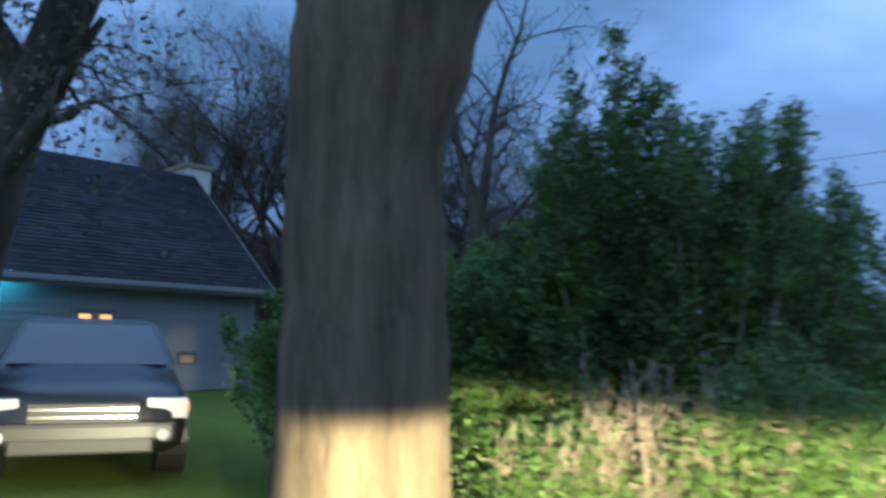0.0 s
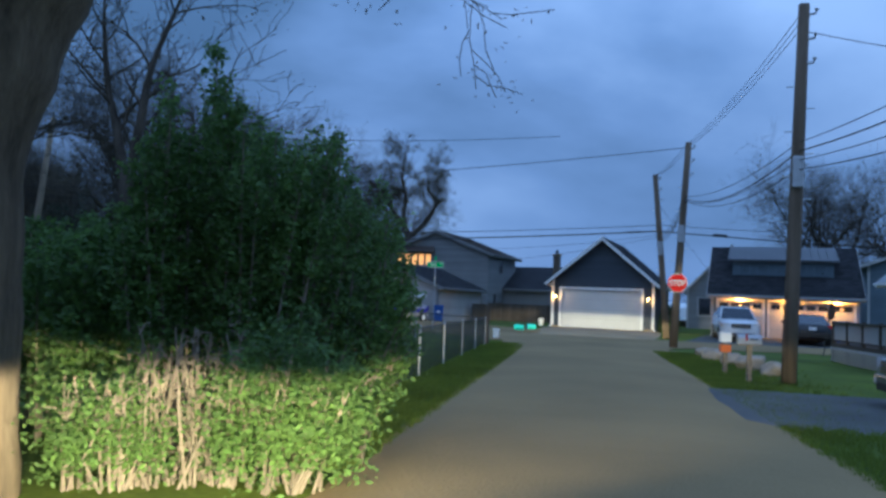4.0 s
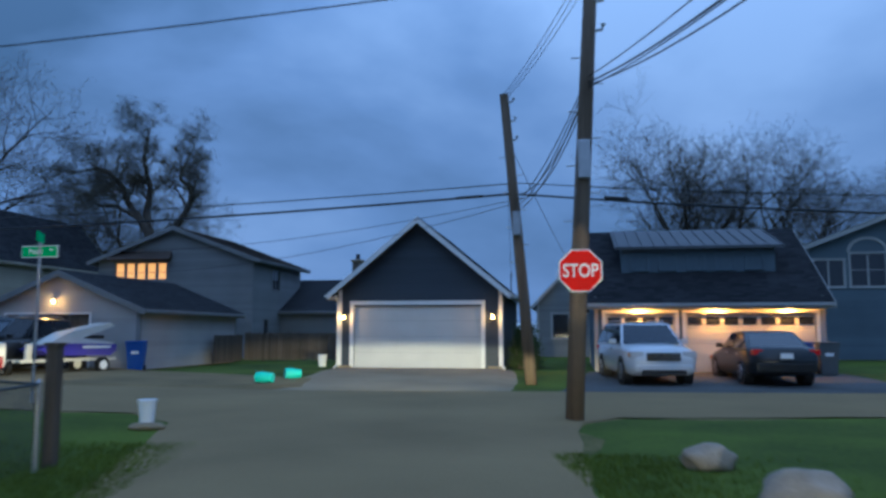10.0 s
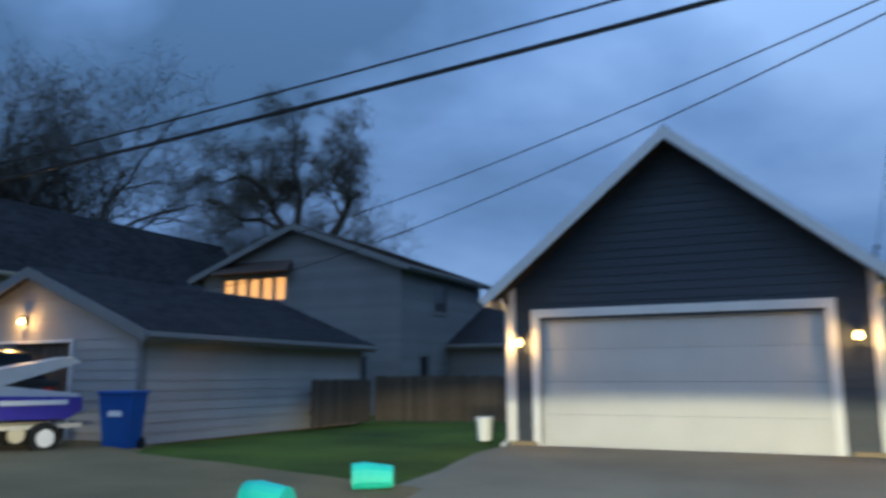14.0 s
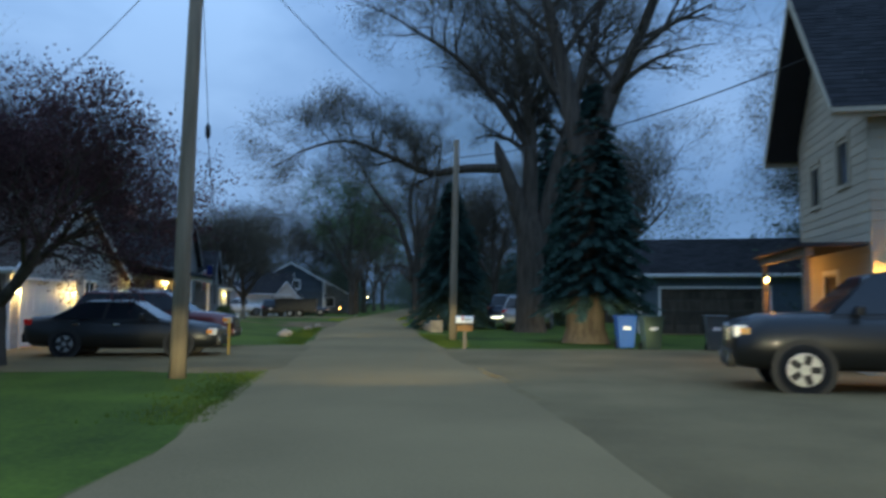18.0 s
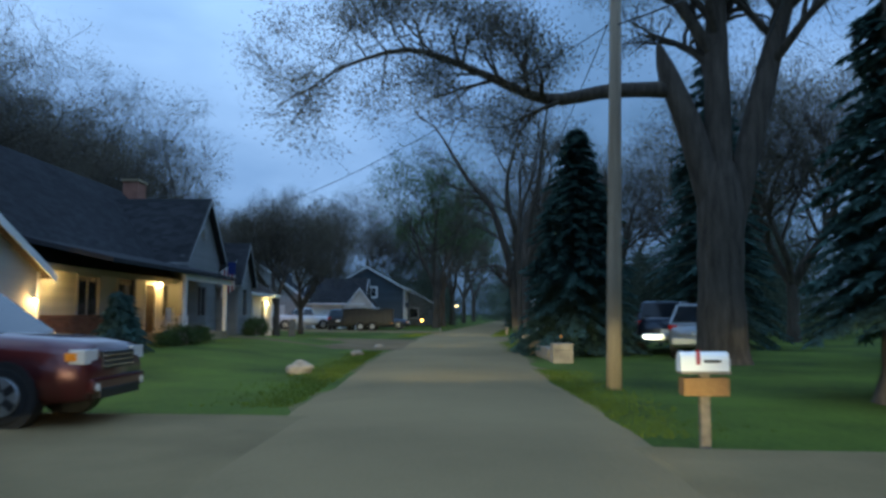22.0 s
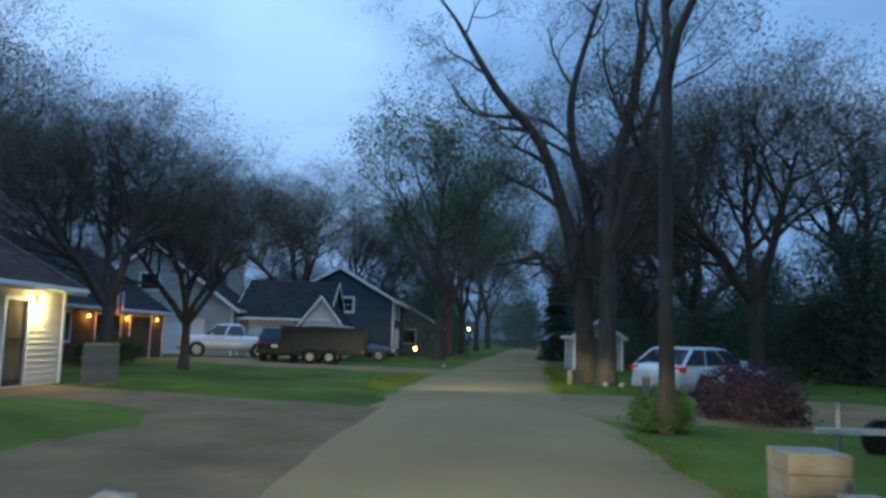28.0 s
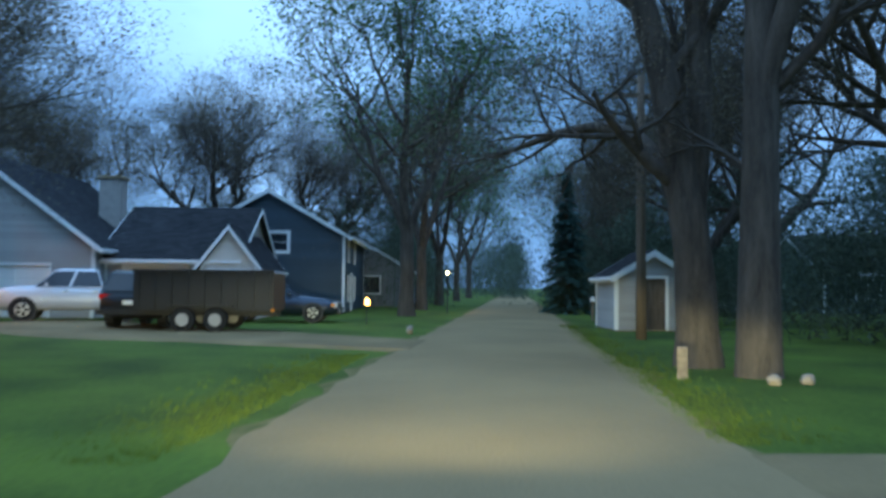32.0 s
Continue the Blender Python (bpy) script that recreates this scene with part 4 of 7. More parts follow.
gx = [-2500, -1200, -600, -300, -200, -160] + steps(-140, 40, 1.6) + [60, 90, 140, 250, 600, 1200, 2500]
gy = [-2500, -1200, -600, -300, -150, -90, -60] + steps(-40, 90, 1.6) + [110, 140, 200, 350, 700, 1300, 2500]
gv = [(x, y, gz(x, y) + (0.05 * noise.noise(Vector((x * 0.3, y * 0.3, 0))) - 0.03 if -140 < x < 40 and -40 < y < 90 else -0.03)) for y in gy for x in gx]
nx = len(gx)
gf = [(j * nx + i, j * nx + i + 1, (j + 1) * nx + i + 1, (j + 1) * nx + i) for j in range(len(gy) - 1) for i in range(nx - 1)]
tagged(raw("ground", gv, gf, M["grass"], smooth=True), "short spring lawn with worn patches", "ground", kind="structure")


def ribbon(name, pts, mat, label, lift=0.03, rough=0.18, category="road", cuts=6, step=1.0):
    """A sheet along a centre line of (x, y, half width) with uneven edges, laid on the ground."""
    path = []
    for (x0, y0, w0), (x1, y1, w1) in zip(pts, pts[1:]):
        n = max(1, int(math.hypot(x1 - x0, y1 - y0) / step))
        path += [(x0 + (x1 - x0) * i / n, y0 + (y1 - y0) * i / n, w0 + (w1 - w0) * i / n) for i in range(n)]
    path.append(pts[-1])
    v, f = [], []
    for i, (x, y, w) in enumerate(path):
        a, b = path[max(i - 2, 0)], path[min(i + 2, len(path) - 1)]
        d = Vector((b[0] - a[0], b[1] - a[1])).normalized()
        n = Vector((d.y, -d.x))
        for k in range(cuts + 1):
            s = -1 + 2 * k / cuts
            ww = w + (rough * noise.noise(Vector((x * 0.7 + 11 * (s > 0), y * 0.7, 3))) if abs(s) == 1 else 0)
            px, py = x + n.x * ww * s, y + n.y * ww * s
            crown = 0.03 * (1 - s * s)
            v.append((px, py, gz(px, py) + lift + crown - (0.05 if abs(s) == 1 else 0)))
    for i in range(len(path) - 1):
        for k in range(cuts):
            a = i * (cuts + 1) + k
            f.append((a, a + cuts + 1, a + cuts + 2, a + 1))
    ob = raw(name, v, f, mat, smooth=True)
    return tagged(ob, label, category, kind="structure")


def slab(name, poly, mat, label, lift=0.04, category="driveway", wear=0.14):
    """A paved surface whose worn edge runs out into the ground."""
    edge = []
    n = len(poly)
    for i in range(n):
        (x0, y0), (x1, y1) = poly[i], poly[(i + 1) % n]
        ln = math.hypot(x1 - x0, y1 - y0)
        k = max(1, int(ln / 0.22))
        nx, ny = (y1 - y0) / ln, -(x1 - x0) / ln
        for j in range(k):
            x, y = x0 + (x1 - x0) * j / k, y0 + (y1 - y0) * j / k
            w = wear * (noise.noise(Vector((x * 0.5, y * 0.5, 7.0))) + 0.4 * noise.noise(Vector((x * 2.3, y * 2.3, 3.0))))
            edge.append((x + nx * w, y + ny * w))
    cx, cy = sum(p[0] for p in edge) / len(edge), sum(p[1] for p in edge) / len(edge)
    bm = bmesh.new()
    top = [bm.verts.new((x, y, gz(x, y) + lift)) for x, y in edge]
    low = []
    for x, y in edge:
        d = math.hypot(x - cx, y - cy)
        ox, oy = x + (x - cx) / d * 0.7, y + (y - cy) / d * 0.7
        low.append(bm.verts.new((ox, oy, gz(ox, oy) - 0.04)))
    bm.faces.new(top)
    for i in range(len(top)):
        j = (i + 1) % len(top)
        bm.faces.new((top[i], low[i], low[j], top[j]))
    bmesh.ops.recalc_face_normals(bm, faces=bm.faces)
    return tagged(part(name, bm, mat), label, category, kind="structure")


def wider(pts, d):
    return [(x, y, w + d) for x, y, w in pts]


lane = [(10, -24, 2.5), (7.6, -12, 2.5), (4.9, 0, 2.4), (1.5, 16, 2.4), (-0.4, 24, 2.45), (-1.2, 27.5, 3.0), (-1.6, 30, 3.5), (-1.9, 32, 5.4)]
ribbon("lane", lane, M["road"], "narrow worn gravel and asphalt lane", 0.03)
ribbon("verge", wider(lane, 0.14), M["verge"], "bare soil along the edges of the lane", 0.012, 0.45, "verge", step=0.5)
street = [(60, 42, 2.8), (30, 38.5, 2.8), (8, 35.2, 2.8), (0, 34.2, 3.2), (-8, 33.4, 3.0)] + [(*rd(s, l), w) for s, l, w in
          ((10, 35.3, 2.5), (20, 35.2, 2.4), (34, 35.4, 2.2), (44, 35.6, 2.4), (56, 35.9, 2.4), (68, 36.3, 2.2), (78, 37.4, 2.3), (92, 38.9, 2.3), (120, 42.0, 2.3), (220, 53.0, 2.4))]
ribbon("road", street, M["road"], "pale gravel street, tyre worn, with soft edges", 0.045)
ribbon("verge", wider(street, 0.16), M["verge"], "bare soil along the edges of the street", 0.02, 0.5, "verge", step=0.5)
slab("driveway", [(-5.9, 37.3), (-0.2, 37.1), (-0.9, 44.95), (-6.7, 44.95)], M["concrete"], "poured concrete apron before the garage doors", 0.03, wear=0.0)
slab("pavement", [(-5.8, 37.4), (-6.2, 40.0), (-12.6, 41.0), (-13.4, 42.3), (-19.4, 42.3), (-23.0, 41.0), (-28.4, 38.0), tuple(rd(18.7, 39.3)), tuple(rd(18.6, 37.3)), tuple(rd(14.0, 37.4)), (-20, 32.6), (-9, 35.6)], M["drive"], "pale worn gravel parking strip beside the street", 0.075, "pavement")
slab("driveway", [(1.6, 36.9), (10.2, 37.6), (9.9, 43.9), (2.6, 43.9)], M["asphalt"], "dark asphalt parking pad before three bays", 0.02)
slab("driveway", [tuple(rd(18.6, 37.2)), tuple(rd(26.2, 37.4)), tuple(rd(24.5, 48)), tuple(rd(15.0, 48))], M["drive"], "worn drive beside the tan house", 0.03)
slab("driveway", [tuple(rd(19.5, 33.4)), tuple(rd(28.6, 33.6)), tuple(rd(29.5, 22)), tuple(rd(21.0, 22))], M["drive"], "short worn drive with two parked cars", 0.03)
slab("driveway", [tuple(rd(49, 33.8)), tuple(rd(60.5, 34.4)), tuple(rd(66, 20)), tuple(rd(56, 20))], M["dirt"], "wide dark gravel drive beside the porch house", 0.02)
slab("driveway", [tuple(rd(77.2, 35.2)), tuple(rd(80.2, 35.6)), tuple(rd(90, 22)), tuple(rd(84, 20))], M["drive"], "long pale drive to a white garage", 0.03)
slab("driveway", [tuple(rd(60.5, 38.2)), tuple(rd(66.4, 38.6)), tuple(rd(66, 47)), tuple(rd(58, 47))], M["drive"], "worn drive under a white parked car", 0.03)

slab("driveway", [(4.5, 9.6), (4.2, 14.0), (15.0, 16.0), (15.5, 10.8)], M["asphalt"], "dark drive under a silver car beside the lane", 0.02)

# ---------------- the navy garage that faces the lane ----------------
g1 = house("garage", pose(-6.8, 45.0, 0), 6.0, 7.5, 2.95, 2.49, "y", M["navy"], M["shingle"], "navy lap-sided garage with white trim and a wide white door", 3, 0.30, 0.50,
           openings=[("front", "garage", 0.56, 0.0, 4.70, 2.30, dict(trim=0.15, rows=4, cols=8, mat=M["door_white"]))], single=("front",), category="garage")
for u in (0.0, 5.5):
    part("brick_footing", box(u, -0.07, -0.2, u + 0.5, 0.0, 0.10, 0.01), M["concrete"], g1)
for sx in (-0.06, 6.0):
    part("downspout", tube([(sx + 0.03, -0.42, 2.62), (sx + 0.03, -0.12, 2.40), (sx + 0.03, -0.09, 0.15), (sx + 0.03 + (0.1 if sx > 0 else -0.1), -0.2, 0.02)], 0.04, 8), M["white"], g1)
for x in (-6.59, -1.11):
    sconce(pose(x, 44.975, 1.87), "small lit lantern on the navy garage wall", 14.0)

# ---------------- garage with three bays, dormer above ----------------
g2 = house("garage", pose(2.45, 43.9, -0.05), 7.25, 8.2, 2.55, 2.65, "x", M["teal"], M["shingle"], "slate-blue garage with three lit bays and a shed dormer", 5, 0.35, 0.25, trim=M["dull"],
           openings=[("front", "garage", 0.35, 0.0, 2.25, 1.98, dict(trim=0.12, rows=4, cols=4, lights=True, mat=M["cream"])),
                     ("front", "garage", 2.95, 0.0, 4.05, 1.98, dict(trim=0.12, rows=4, cols=7, lights=True, mat=M["cream"]))], category="garage")
# shed dormer
vd = []
for x in (1.0, 6.15):
    vd += [(x, 1.35, 3.2), (x, 1.35, 4.28), (x, 4.05, 5.12), (x, 4.05, 3.2)]
raw("dormer", vd, [(0, 1, 2, 3), (7, 6, 5, 4), (0, 4, 5, 1), (1, 5, 6, 2), (2, 6, 7, 3)], M["teal"], g2)
vd = []
for x in (0.75, 6.4):
    vd += [(x, 1.05, 4.24), (x, 1.05, 4.34), (x, 4.2, 5.28), (x, 4.2, 5.18)]
raw("dormer_roof", vd, [(0, 1, 2, 3), (7, 6, 5, 4), (0, 4, 5, 1), (1, 5, 6, 2), (2, 6, 7, 3), (0, 3, 7, 4)], M["dormer_roof"], g2, "grey metal dormer roof")
for i in range(14):
    x = 0.85 + i * 0.42
    raw("roof_seam", [(x, 1.05, 4.34), (x + 0.03, 1.05, 4.34), (x + 0.03, 1.05, 4.38), (x, 1.05, 4.38), (x, 4.2, 5.28), (x + 0.03, 4.2, 5.28), (x + 0.03, 4.2, 5.32), (x, 4.2, 5.32)],
        [(0, 1, 2, 3), (7, 6, 5, 4), (3, 2, 6, 7), (0, 3, 7, 4), (1, 5, 6, 2)], M["dormer_roof"], g2)
for i in range(5):
    window_parts(g2, dict(u=1.35 + i * 0.96, z=3.55, w=0.55, h=0.5, trim=0.05), pose(0, 1.33, 0), frame_mat=M["teal"])
for u in (1.45, 3.9, 6.1):
    t = thing("wall_lamp", pose(2.45 + u, 43.9, 2.38), "lit downlight under the garage eave", "wall lamp", "lamps over the bays")
    part("back_plate", box(-0.06, -0.03, -0.05, 0.06, -0.022, 0.06), M["black"], t)
    part("shade", tube([(0, -0.14, 0.02), (0, -0.14, -0.07)], [0.05, 0.12], 10), M["black"], t)
    part("neck", tube([(0, -0.03, 0.02), (0, -0.14, 0.05)], 0.012, 6), M["black"], t)
    part("bulb", ball((0, -0.14, -0.045), 0.035, 0.035, 0.02, 1), M["amber_glow"], t, "lit bulb")
    lamp("eave_light", (2.45 + u, 43.70, 2.22), 240.0, (1.0, 0.40, 0.08), 0.05)

# ---------------- houses behind the garages ----------------
house("house", pose(-22.9, 54.7, 0), 8.6, 7.0, 5.15, 1.6, "y", M["grey"], M["shingle_brown"], "two-storey grey lap-sided house with a lit row of windows", 7, 0.40, 0.35, trim=M["grey"],
      openings=[("front", "lit", 0.95, 3.98, 2.95, 0.98, dict(mull=5)), ("right", "window", 2.6, 3.6, 1.0, 1.1, dict(mull=2)),
                ("right", "window", 1.4, 0.8, 0.7, 1.2), ("right", "window", 4.4, 0.8, 0.8, 1.2), ("front", "window", 6.4, 0.8, 0.9, 1.2)], corner=False)
hood = thing("awning", pose(-21.9, 54.68, 5.06), "small brown hood over the lit window row", "awning")
raw("hood", [(-0.2, 0, 0.45), (3.1, 0, 0.45), (3.25, -0.5, 0), (-0.35, -0.5, 0), (-0.2, 0, 0.0), (3.1, 0, 0.0)], [(0, 3, 2, 1), (0, 4, 3), (1, 2, 5), (3, 4, 5, 2), (0, 1, 5, 4)], M["shingle_brown"], hood)
house("garage", pose(-19.4, 42.45, 0), 6.1, 8.0, 2.25, 1.25, "y", M["dull"], M["shingle"], "low white-sided garage with a lamp in its gable", 9, 0.3, 0.25, trim=M["grey"],
           openings=[("front", "garage", 0.9, 0.0, 3.3, 1.95, dict(trim=0.06, mat=M["fence_wood"]))], category="garage", course=0.2)
sconce(pose(-16.55, 42.425, 2.42), "lit flood lamp in the low garage gable", 22.0)
house("house", pose(-33.9, 37.7, 0), 5.1, 27.0, 5.55, 2.9, "y", M["tan"], M["shingle"], "tall plain tan-sided house with a dark roof", 11, 0.35, 0.75, trim=M["tan"],
           openings=[("front", "window", 1.1, 3.7, 0.75, 1.0), ("front", "window", 3.2, 3.9, 0.75, 1.0), ("front", "door", 2.0, 0.0, 0.95, 2.05, dict(mat=M["fence_wood"])), ("right", "window", 11.0, 3.9, 0.9, 1.0)], corner=False, course=0.2)
tp = thing("porch", pose(-33.4, 36.6, 0), "small timber porch before the tan house door", "porch")
for u in (0.45, 4.2):
    part("post", box(u - 0.06, -0.06, -0.2, u + 0.06, 0.06, 2.35), M["wood"], tp)
part("beam", box(0.2, -0.08, 2.35, 4.45, 0.08, 2.52), M["wood"], tp)
part("roof", box(0.1, -0.25, 2.52, 4.55, 1.05, 2.60), M["shingle"], tp)
part("step", box(1.0, 0.0, -0.2, 3.4, 1.05, 0.15), M["concrete"], tp)
sconce(pose(-32.88, 36.6, 2.0, 0, 0, 90), "lit lantern on the porch post of the tan house", 30.0, (1.0, 0.42, 0.10))
sconce(pose(-28.77, 38.0, 2.0, 0, 0, 90), "lit lantern at the corner of the tan house", 30.0, (1.0, 0.42, 0.10))
house("house", pose(-0.2, 60.0, 0), 6.2, 8.0, 3.0, 3.3, "y", M["grey"], M["shingle"], "pale cottage with a steep gable behind the garages", 13, 0.25, 0.3, trim=M["dull"], openings=[("front", "window", 0.8, 1.0, 0.9, 1.3), ("front", "window", 2.6, 3.2, 0.8, 1.0)])
h3 = house("house", pose(11.6, 57.5, 0), 10.5, 9.0, 5.0, 2.0, "y", M["teal"], M["shingle"], "two-storey dark blue house with an arched window", 15, 0.4, 0.4, trim=M["dull"],
           openings=[("front", "window", 1.7, 3.5, 1.4, 1.3, dict(mull=2)), ("front", "window", 3.4, 3.5, 1.6, 1.6, dict(mull=2, bars=1)), ("front", "window", 5.3, 3.5, 1.4, 1.3, dict(mull=2))])
arc = [math.pi * i / 14 for i in range(15)]
bm = prism([(4.2 + 0.95 * math.cos(a), 5.16 + 0.75 * math.sin(a)) for a in arc] + [(4.2 + 0.8 * math.cos(a), 5.16 + 0.62 * math.sin(a)) for a in arc[::-1]], "y", -0.07, -0.02)
part("window_arch", bm, M["dull"], h3)
house("house", pose(9.05, 28.75, -0.15, 0, 0, -77.2), 11.5, 8.0, 2.95, 3.6, "x", M["dull"], M["metal_roof"], "white-walled house with a pale grey roof and a porch rail", 17, 0.3, 0.25, shingled=True,
      openings=[("front", "window", 1.2, 0.9, 0.8, 1.25), ("front", "window", 2.4, 0.9, 0.8, 1.25), ("front", "door", 4.6, 0.0, 0.95, 2.05), ("front", "window", 7.2, 0.9, 1.6, 1.25, dict(mull=2))])
fl = thing("chimney", pose(-10.4, 60.4, 0), "dark square brick chimney with a cap", "chimney")
part("shaft", box(-0.25, -0.25, 0, 0.25, 0.25, 5.3), M["fence_wood"], fl)
part("cap", box(-0.33, -0.33, 5.3, 0.33, 0.33, 5.42, 0.02), M["concrete"], fl)
part("flue", tube([(0, 0, 5.4), (0, 0, 5.75)], 0.12, 8), M["black"], fl)
house("house", pose(-15.4, 58.6, 0), 5.2, 8.0, 2.6, 1.8, "x", M["grey"], M["shingle"], "low grey house beyond the garage", 19, 0.3, 0.3, trim=M["grey"], shingled=False)
# porch of the white house
PM = pose(9.05, 28.75, -0.15, 0, 0, -77.2)
porch = thing("porch", PM, "raised timber porch with a dark rail and pale lattice skirt", "porch")
part("deck", box(0.4, -2.0, 0.42, 7.5, -0.03, 0.54), M["fence_wood"], porch)
for i in range(6):
    part("post", box(0.45 + i * 1.38, -1.98, -0.2, 0.55 + i * 1.38, -1.88, 1.30), M["fence_wood"], porch)
part("top_rail", box(0.4, -2.0, 1.20, 7.45, -1.86, 1.26), M["fence_wood"], porch)
part("bottom_rail", box(0.4, -1.96, 0.62, 7.45, -1.90, 0.67), M["fence_wood"], porch)
for i in range(46):
    x = 0.62 + i * 0.148
    part("baluster", box(x, -1.95, 0.67, x + 0.05, -1.91, 1.20), M["dull"], porch)
lattice = part("lattice_frame", box(0.42, -2.02, 0.34, 7.46, -1.99, 0.42), M["dull"], porch)
for i in range(58):
    for d in (-1, 1):
        x = 0.62 + i * 0.118
        slat = box(-0.018, -0.004 * d, -0.29, 0.018, 0.008 - 0.004 * d, 0.29)
        o = part("lattice_slat", slat, M["dull"], lattice)
        o.matrix_basis = pose(x, -2.01 - 0.006 * d, 0.11, 0, 38 * d, 0)
sconce(PM @ pose(4.2, -0.03, 1.75), "small lit lantern by the white house door", 8.0)


# ---------------- poles and wires ----------------
def pole(base, top, r=0.14, label="tall weathered wooden utility pole", extras=True, seed=1, mat="pole"):
    bx, by, bz = base
    tx, ty, tz = top
    t = thing("utility_pole", pose(bx, by, bz), label, "utility pole", "utility poles")
    d = Vector((tx - bx, ty - by, tz - bz))
    part("shaft", tube([Vector((0, 0, -0.4)) , d * 0.3, d * 0.65, d], [r * 1.1, r, r * 0.9, r * 0.78], 12), M[mat], t, smooth=True)
    if extras:
        for k in range(3):
            z = d.z - 0.25 - k * 0.55
            p = d * (z / d.z)
            part("insulator", tube([p + Vector((0.12, -0.05, 0)), p + Vector((0.24, -0.08, 0)), p + Vector((0.26, -0.08, 0.1))], [0.03, 0.03, 0.05], 7), M["metal"], t)
        rnd = random.Random(seed)
        for k in range(7):
            z = d.z * (0.42 + 0.06 * k)
            p = d * (z / d.z)
            s = 1 if k % 2 else -1
            part("step_bolt", tube([p + Vector((s * 0.08, 0, 0)), p + Vector((s * 0.30, 0, 0.0))], 0.012, 5), M["metal"], t)
        p = d * 0.55
        part("cable_guard", box(p.x - 0.10, p.y - 0.22, p.z - 0.35, p.x + 0.12, p.y - 0.10, p.z + 0.35, 0.03), M["metal"], t)
    return t


P0b, P0t = Vector((5.55, 16.9, -0.2)), Vector((5.78, 16.75, 8.2))
P1b, P1t = Vector((1.70, 30.93, -0.2)), Vector((2.16, 30.89, 8.1))
P2b, P2t = Vector((0.53, 39.86, -0.2)), Vector((-0.16, 39.12, 8.2))
PAb, PAt = Vector((-26.7, 24.5, 0)), Vector((-26.2, 25.05, 9.2))
PBb, PBt = Vector((-43.1, 27.05, 0.0)), Vector((-43.2, 27.2, 7.9))
pole(P0b, P0t, 0.15, seed=2)
pole(P1b, P1t, 0.15, "utility pole that carries the stop sign", seed=3)
pole(P2b, P2t, 0.16, "leaning utility pole beside the navy garage", seed=4)
pole(PAb, PAt, 0.15, "pale utility pole at the lawn's edge", False, mat="pole_pale")
pole(PBb, PBt, 0.14, "utility pole in the grass by the street", False, mat="pole_pale")


def wire(a, b, sag=0.5, r=0.012, name="wire", label="thin black overhead wire between poles"):
    a, b = Vector(a), Vector(b)
    n = 16
    pts = [a.lerp(b, i / n) - Vector((0, 0, sag * 4 * (i / n) * (1 - i / n))) for i in range(n + 1)]
    ob = part(name, tube(pts, r, 5), M["wire"])
    return tagged(ob, label, "cable", "overhead wires")


def at(b, t, z):
    return b.lerp(t, (z - b.z) / (t.z - b.z))


wire(at(P0b, P0t, 7.6), (22, 20.0, 6.0), 0.6, 0.010)
for k in range(3):
    wire(at(P1b, P1t, 8.0) + Vector((0.12 * (k - 1), 0, 0)), at(P0b, P0t, 7.9) + Vector((0.12 * (k - 1), 0, 0)), 0.25, 0.008)
    wire(at(P1b, P1t, 8.0) + Vector((0.12 * (k - 1), 0, 0)), at(P2b, P2t, 8.1) + Vector((0.1 * (k - 1), 0, 0)), 0.15, 0.008)
wire(at(P1b, P1t, 7.9), (-60, 30, 8.4), 1.4, 0.016)
for z0, z1, s, r in ((5.9, 5.1, 0.35, 0.010), (5.8, 4.9, 0.5, 0.016), (5.7, 4.7, 0.4, 0.010), (5.75, 4.5, 0.5, 0.012)):
    wire(at(P1b, P1t, z0), at(P0b, P0t, z1), s, r)
    wire(at(P0b, P0t, z1), (9.4, 0.0, z1 - 0.7 - (5.1 - z1) * 0.8), 0.3, r)
for k, (z0, z1) in enumerate(((5.9, 5.0), (5.8, 4.9), (5.7, 4.8), (5.6, 5.3), (5.5, 5.2))):
    wire(at(P1b, P1t, z0), at(P2b, P2t, z1), 0.3 + 0.08 * k, 0.012)
wire(at(P2b, P2t, 5.30), (-60, 44, 6.2), 0.9, 0.035, label="thick black cable bundle across the street")
wire(at(P2b, P2t, 5.60), (-60, 45, 7.0), 0.9, 0.018)
ms = thing("service_mast", pose(-0.62, 47.2, 2.5), "thin service mast at the garage eave", "mast")
part("mast", tube([(0, 0, 0), (0, 0, 0.95)], 0.022, 7), M["metal_dark"], ms)
part("weather_head", tube([(0, 0, 0.92), (0.03, -0.06, 1.02), (0.04, -0.14, 0.98)], [0.03, 0.05, 0.03], 7), M["metal_dark"], ms)
wire((-0.60, 47.1, 3.45), at(P2b, P2t, 7.9), 0.1, 0.008)
for a_, b_, r_ in ((0.9, 1.7, 0.045), (2.6, 3.3, 0.055)):
    q0, q1 = at(P2b, P2t, 5.30), Vector((-60, 44, 6.2)) if r_ < 0.05 else Vector((40, 44, 5.2))
    dv = (q1 - q0).normalized()
    tagged(part("cable_sleeve", tube([q0 + dv * a_ - Vector((0, 0, 0.05 * a_)), q0 + dv * b_ - Vector((0, 0, 0.05 * b_))], r_, 8), M["wire"]), "thick black sleeve over a cable joint", "cable sleeve")
wire(at(P2b, P2t, 5.12), (-24, 53.5, 5.6), 0.6, 0.010)
wire(at(P2b, P2t, 5.02), (-21, 52.0, 4.2), 0.6, 0.010)
wire(at(P2b, P2t, 5.30), (40, 44, 5.2), 0.8, 0.030)
wire(at(P2b, P2t, 5.62), (40, 45, 6.4), 0.8, 0.014)
wire(at(P2b, P2t, 6.8), (1.9, 52.5, 3.8), 0.1, 0.010)
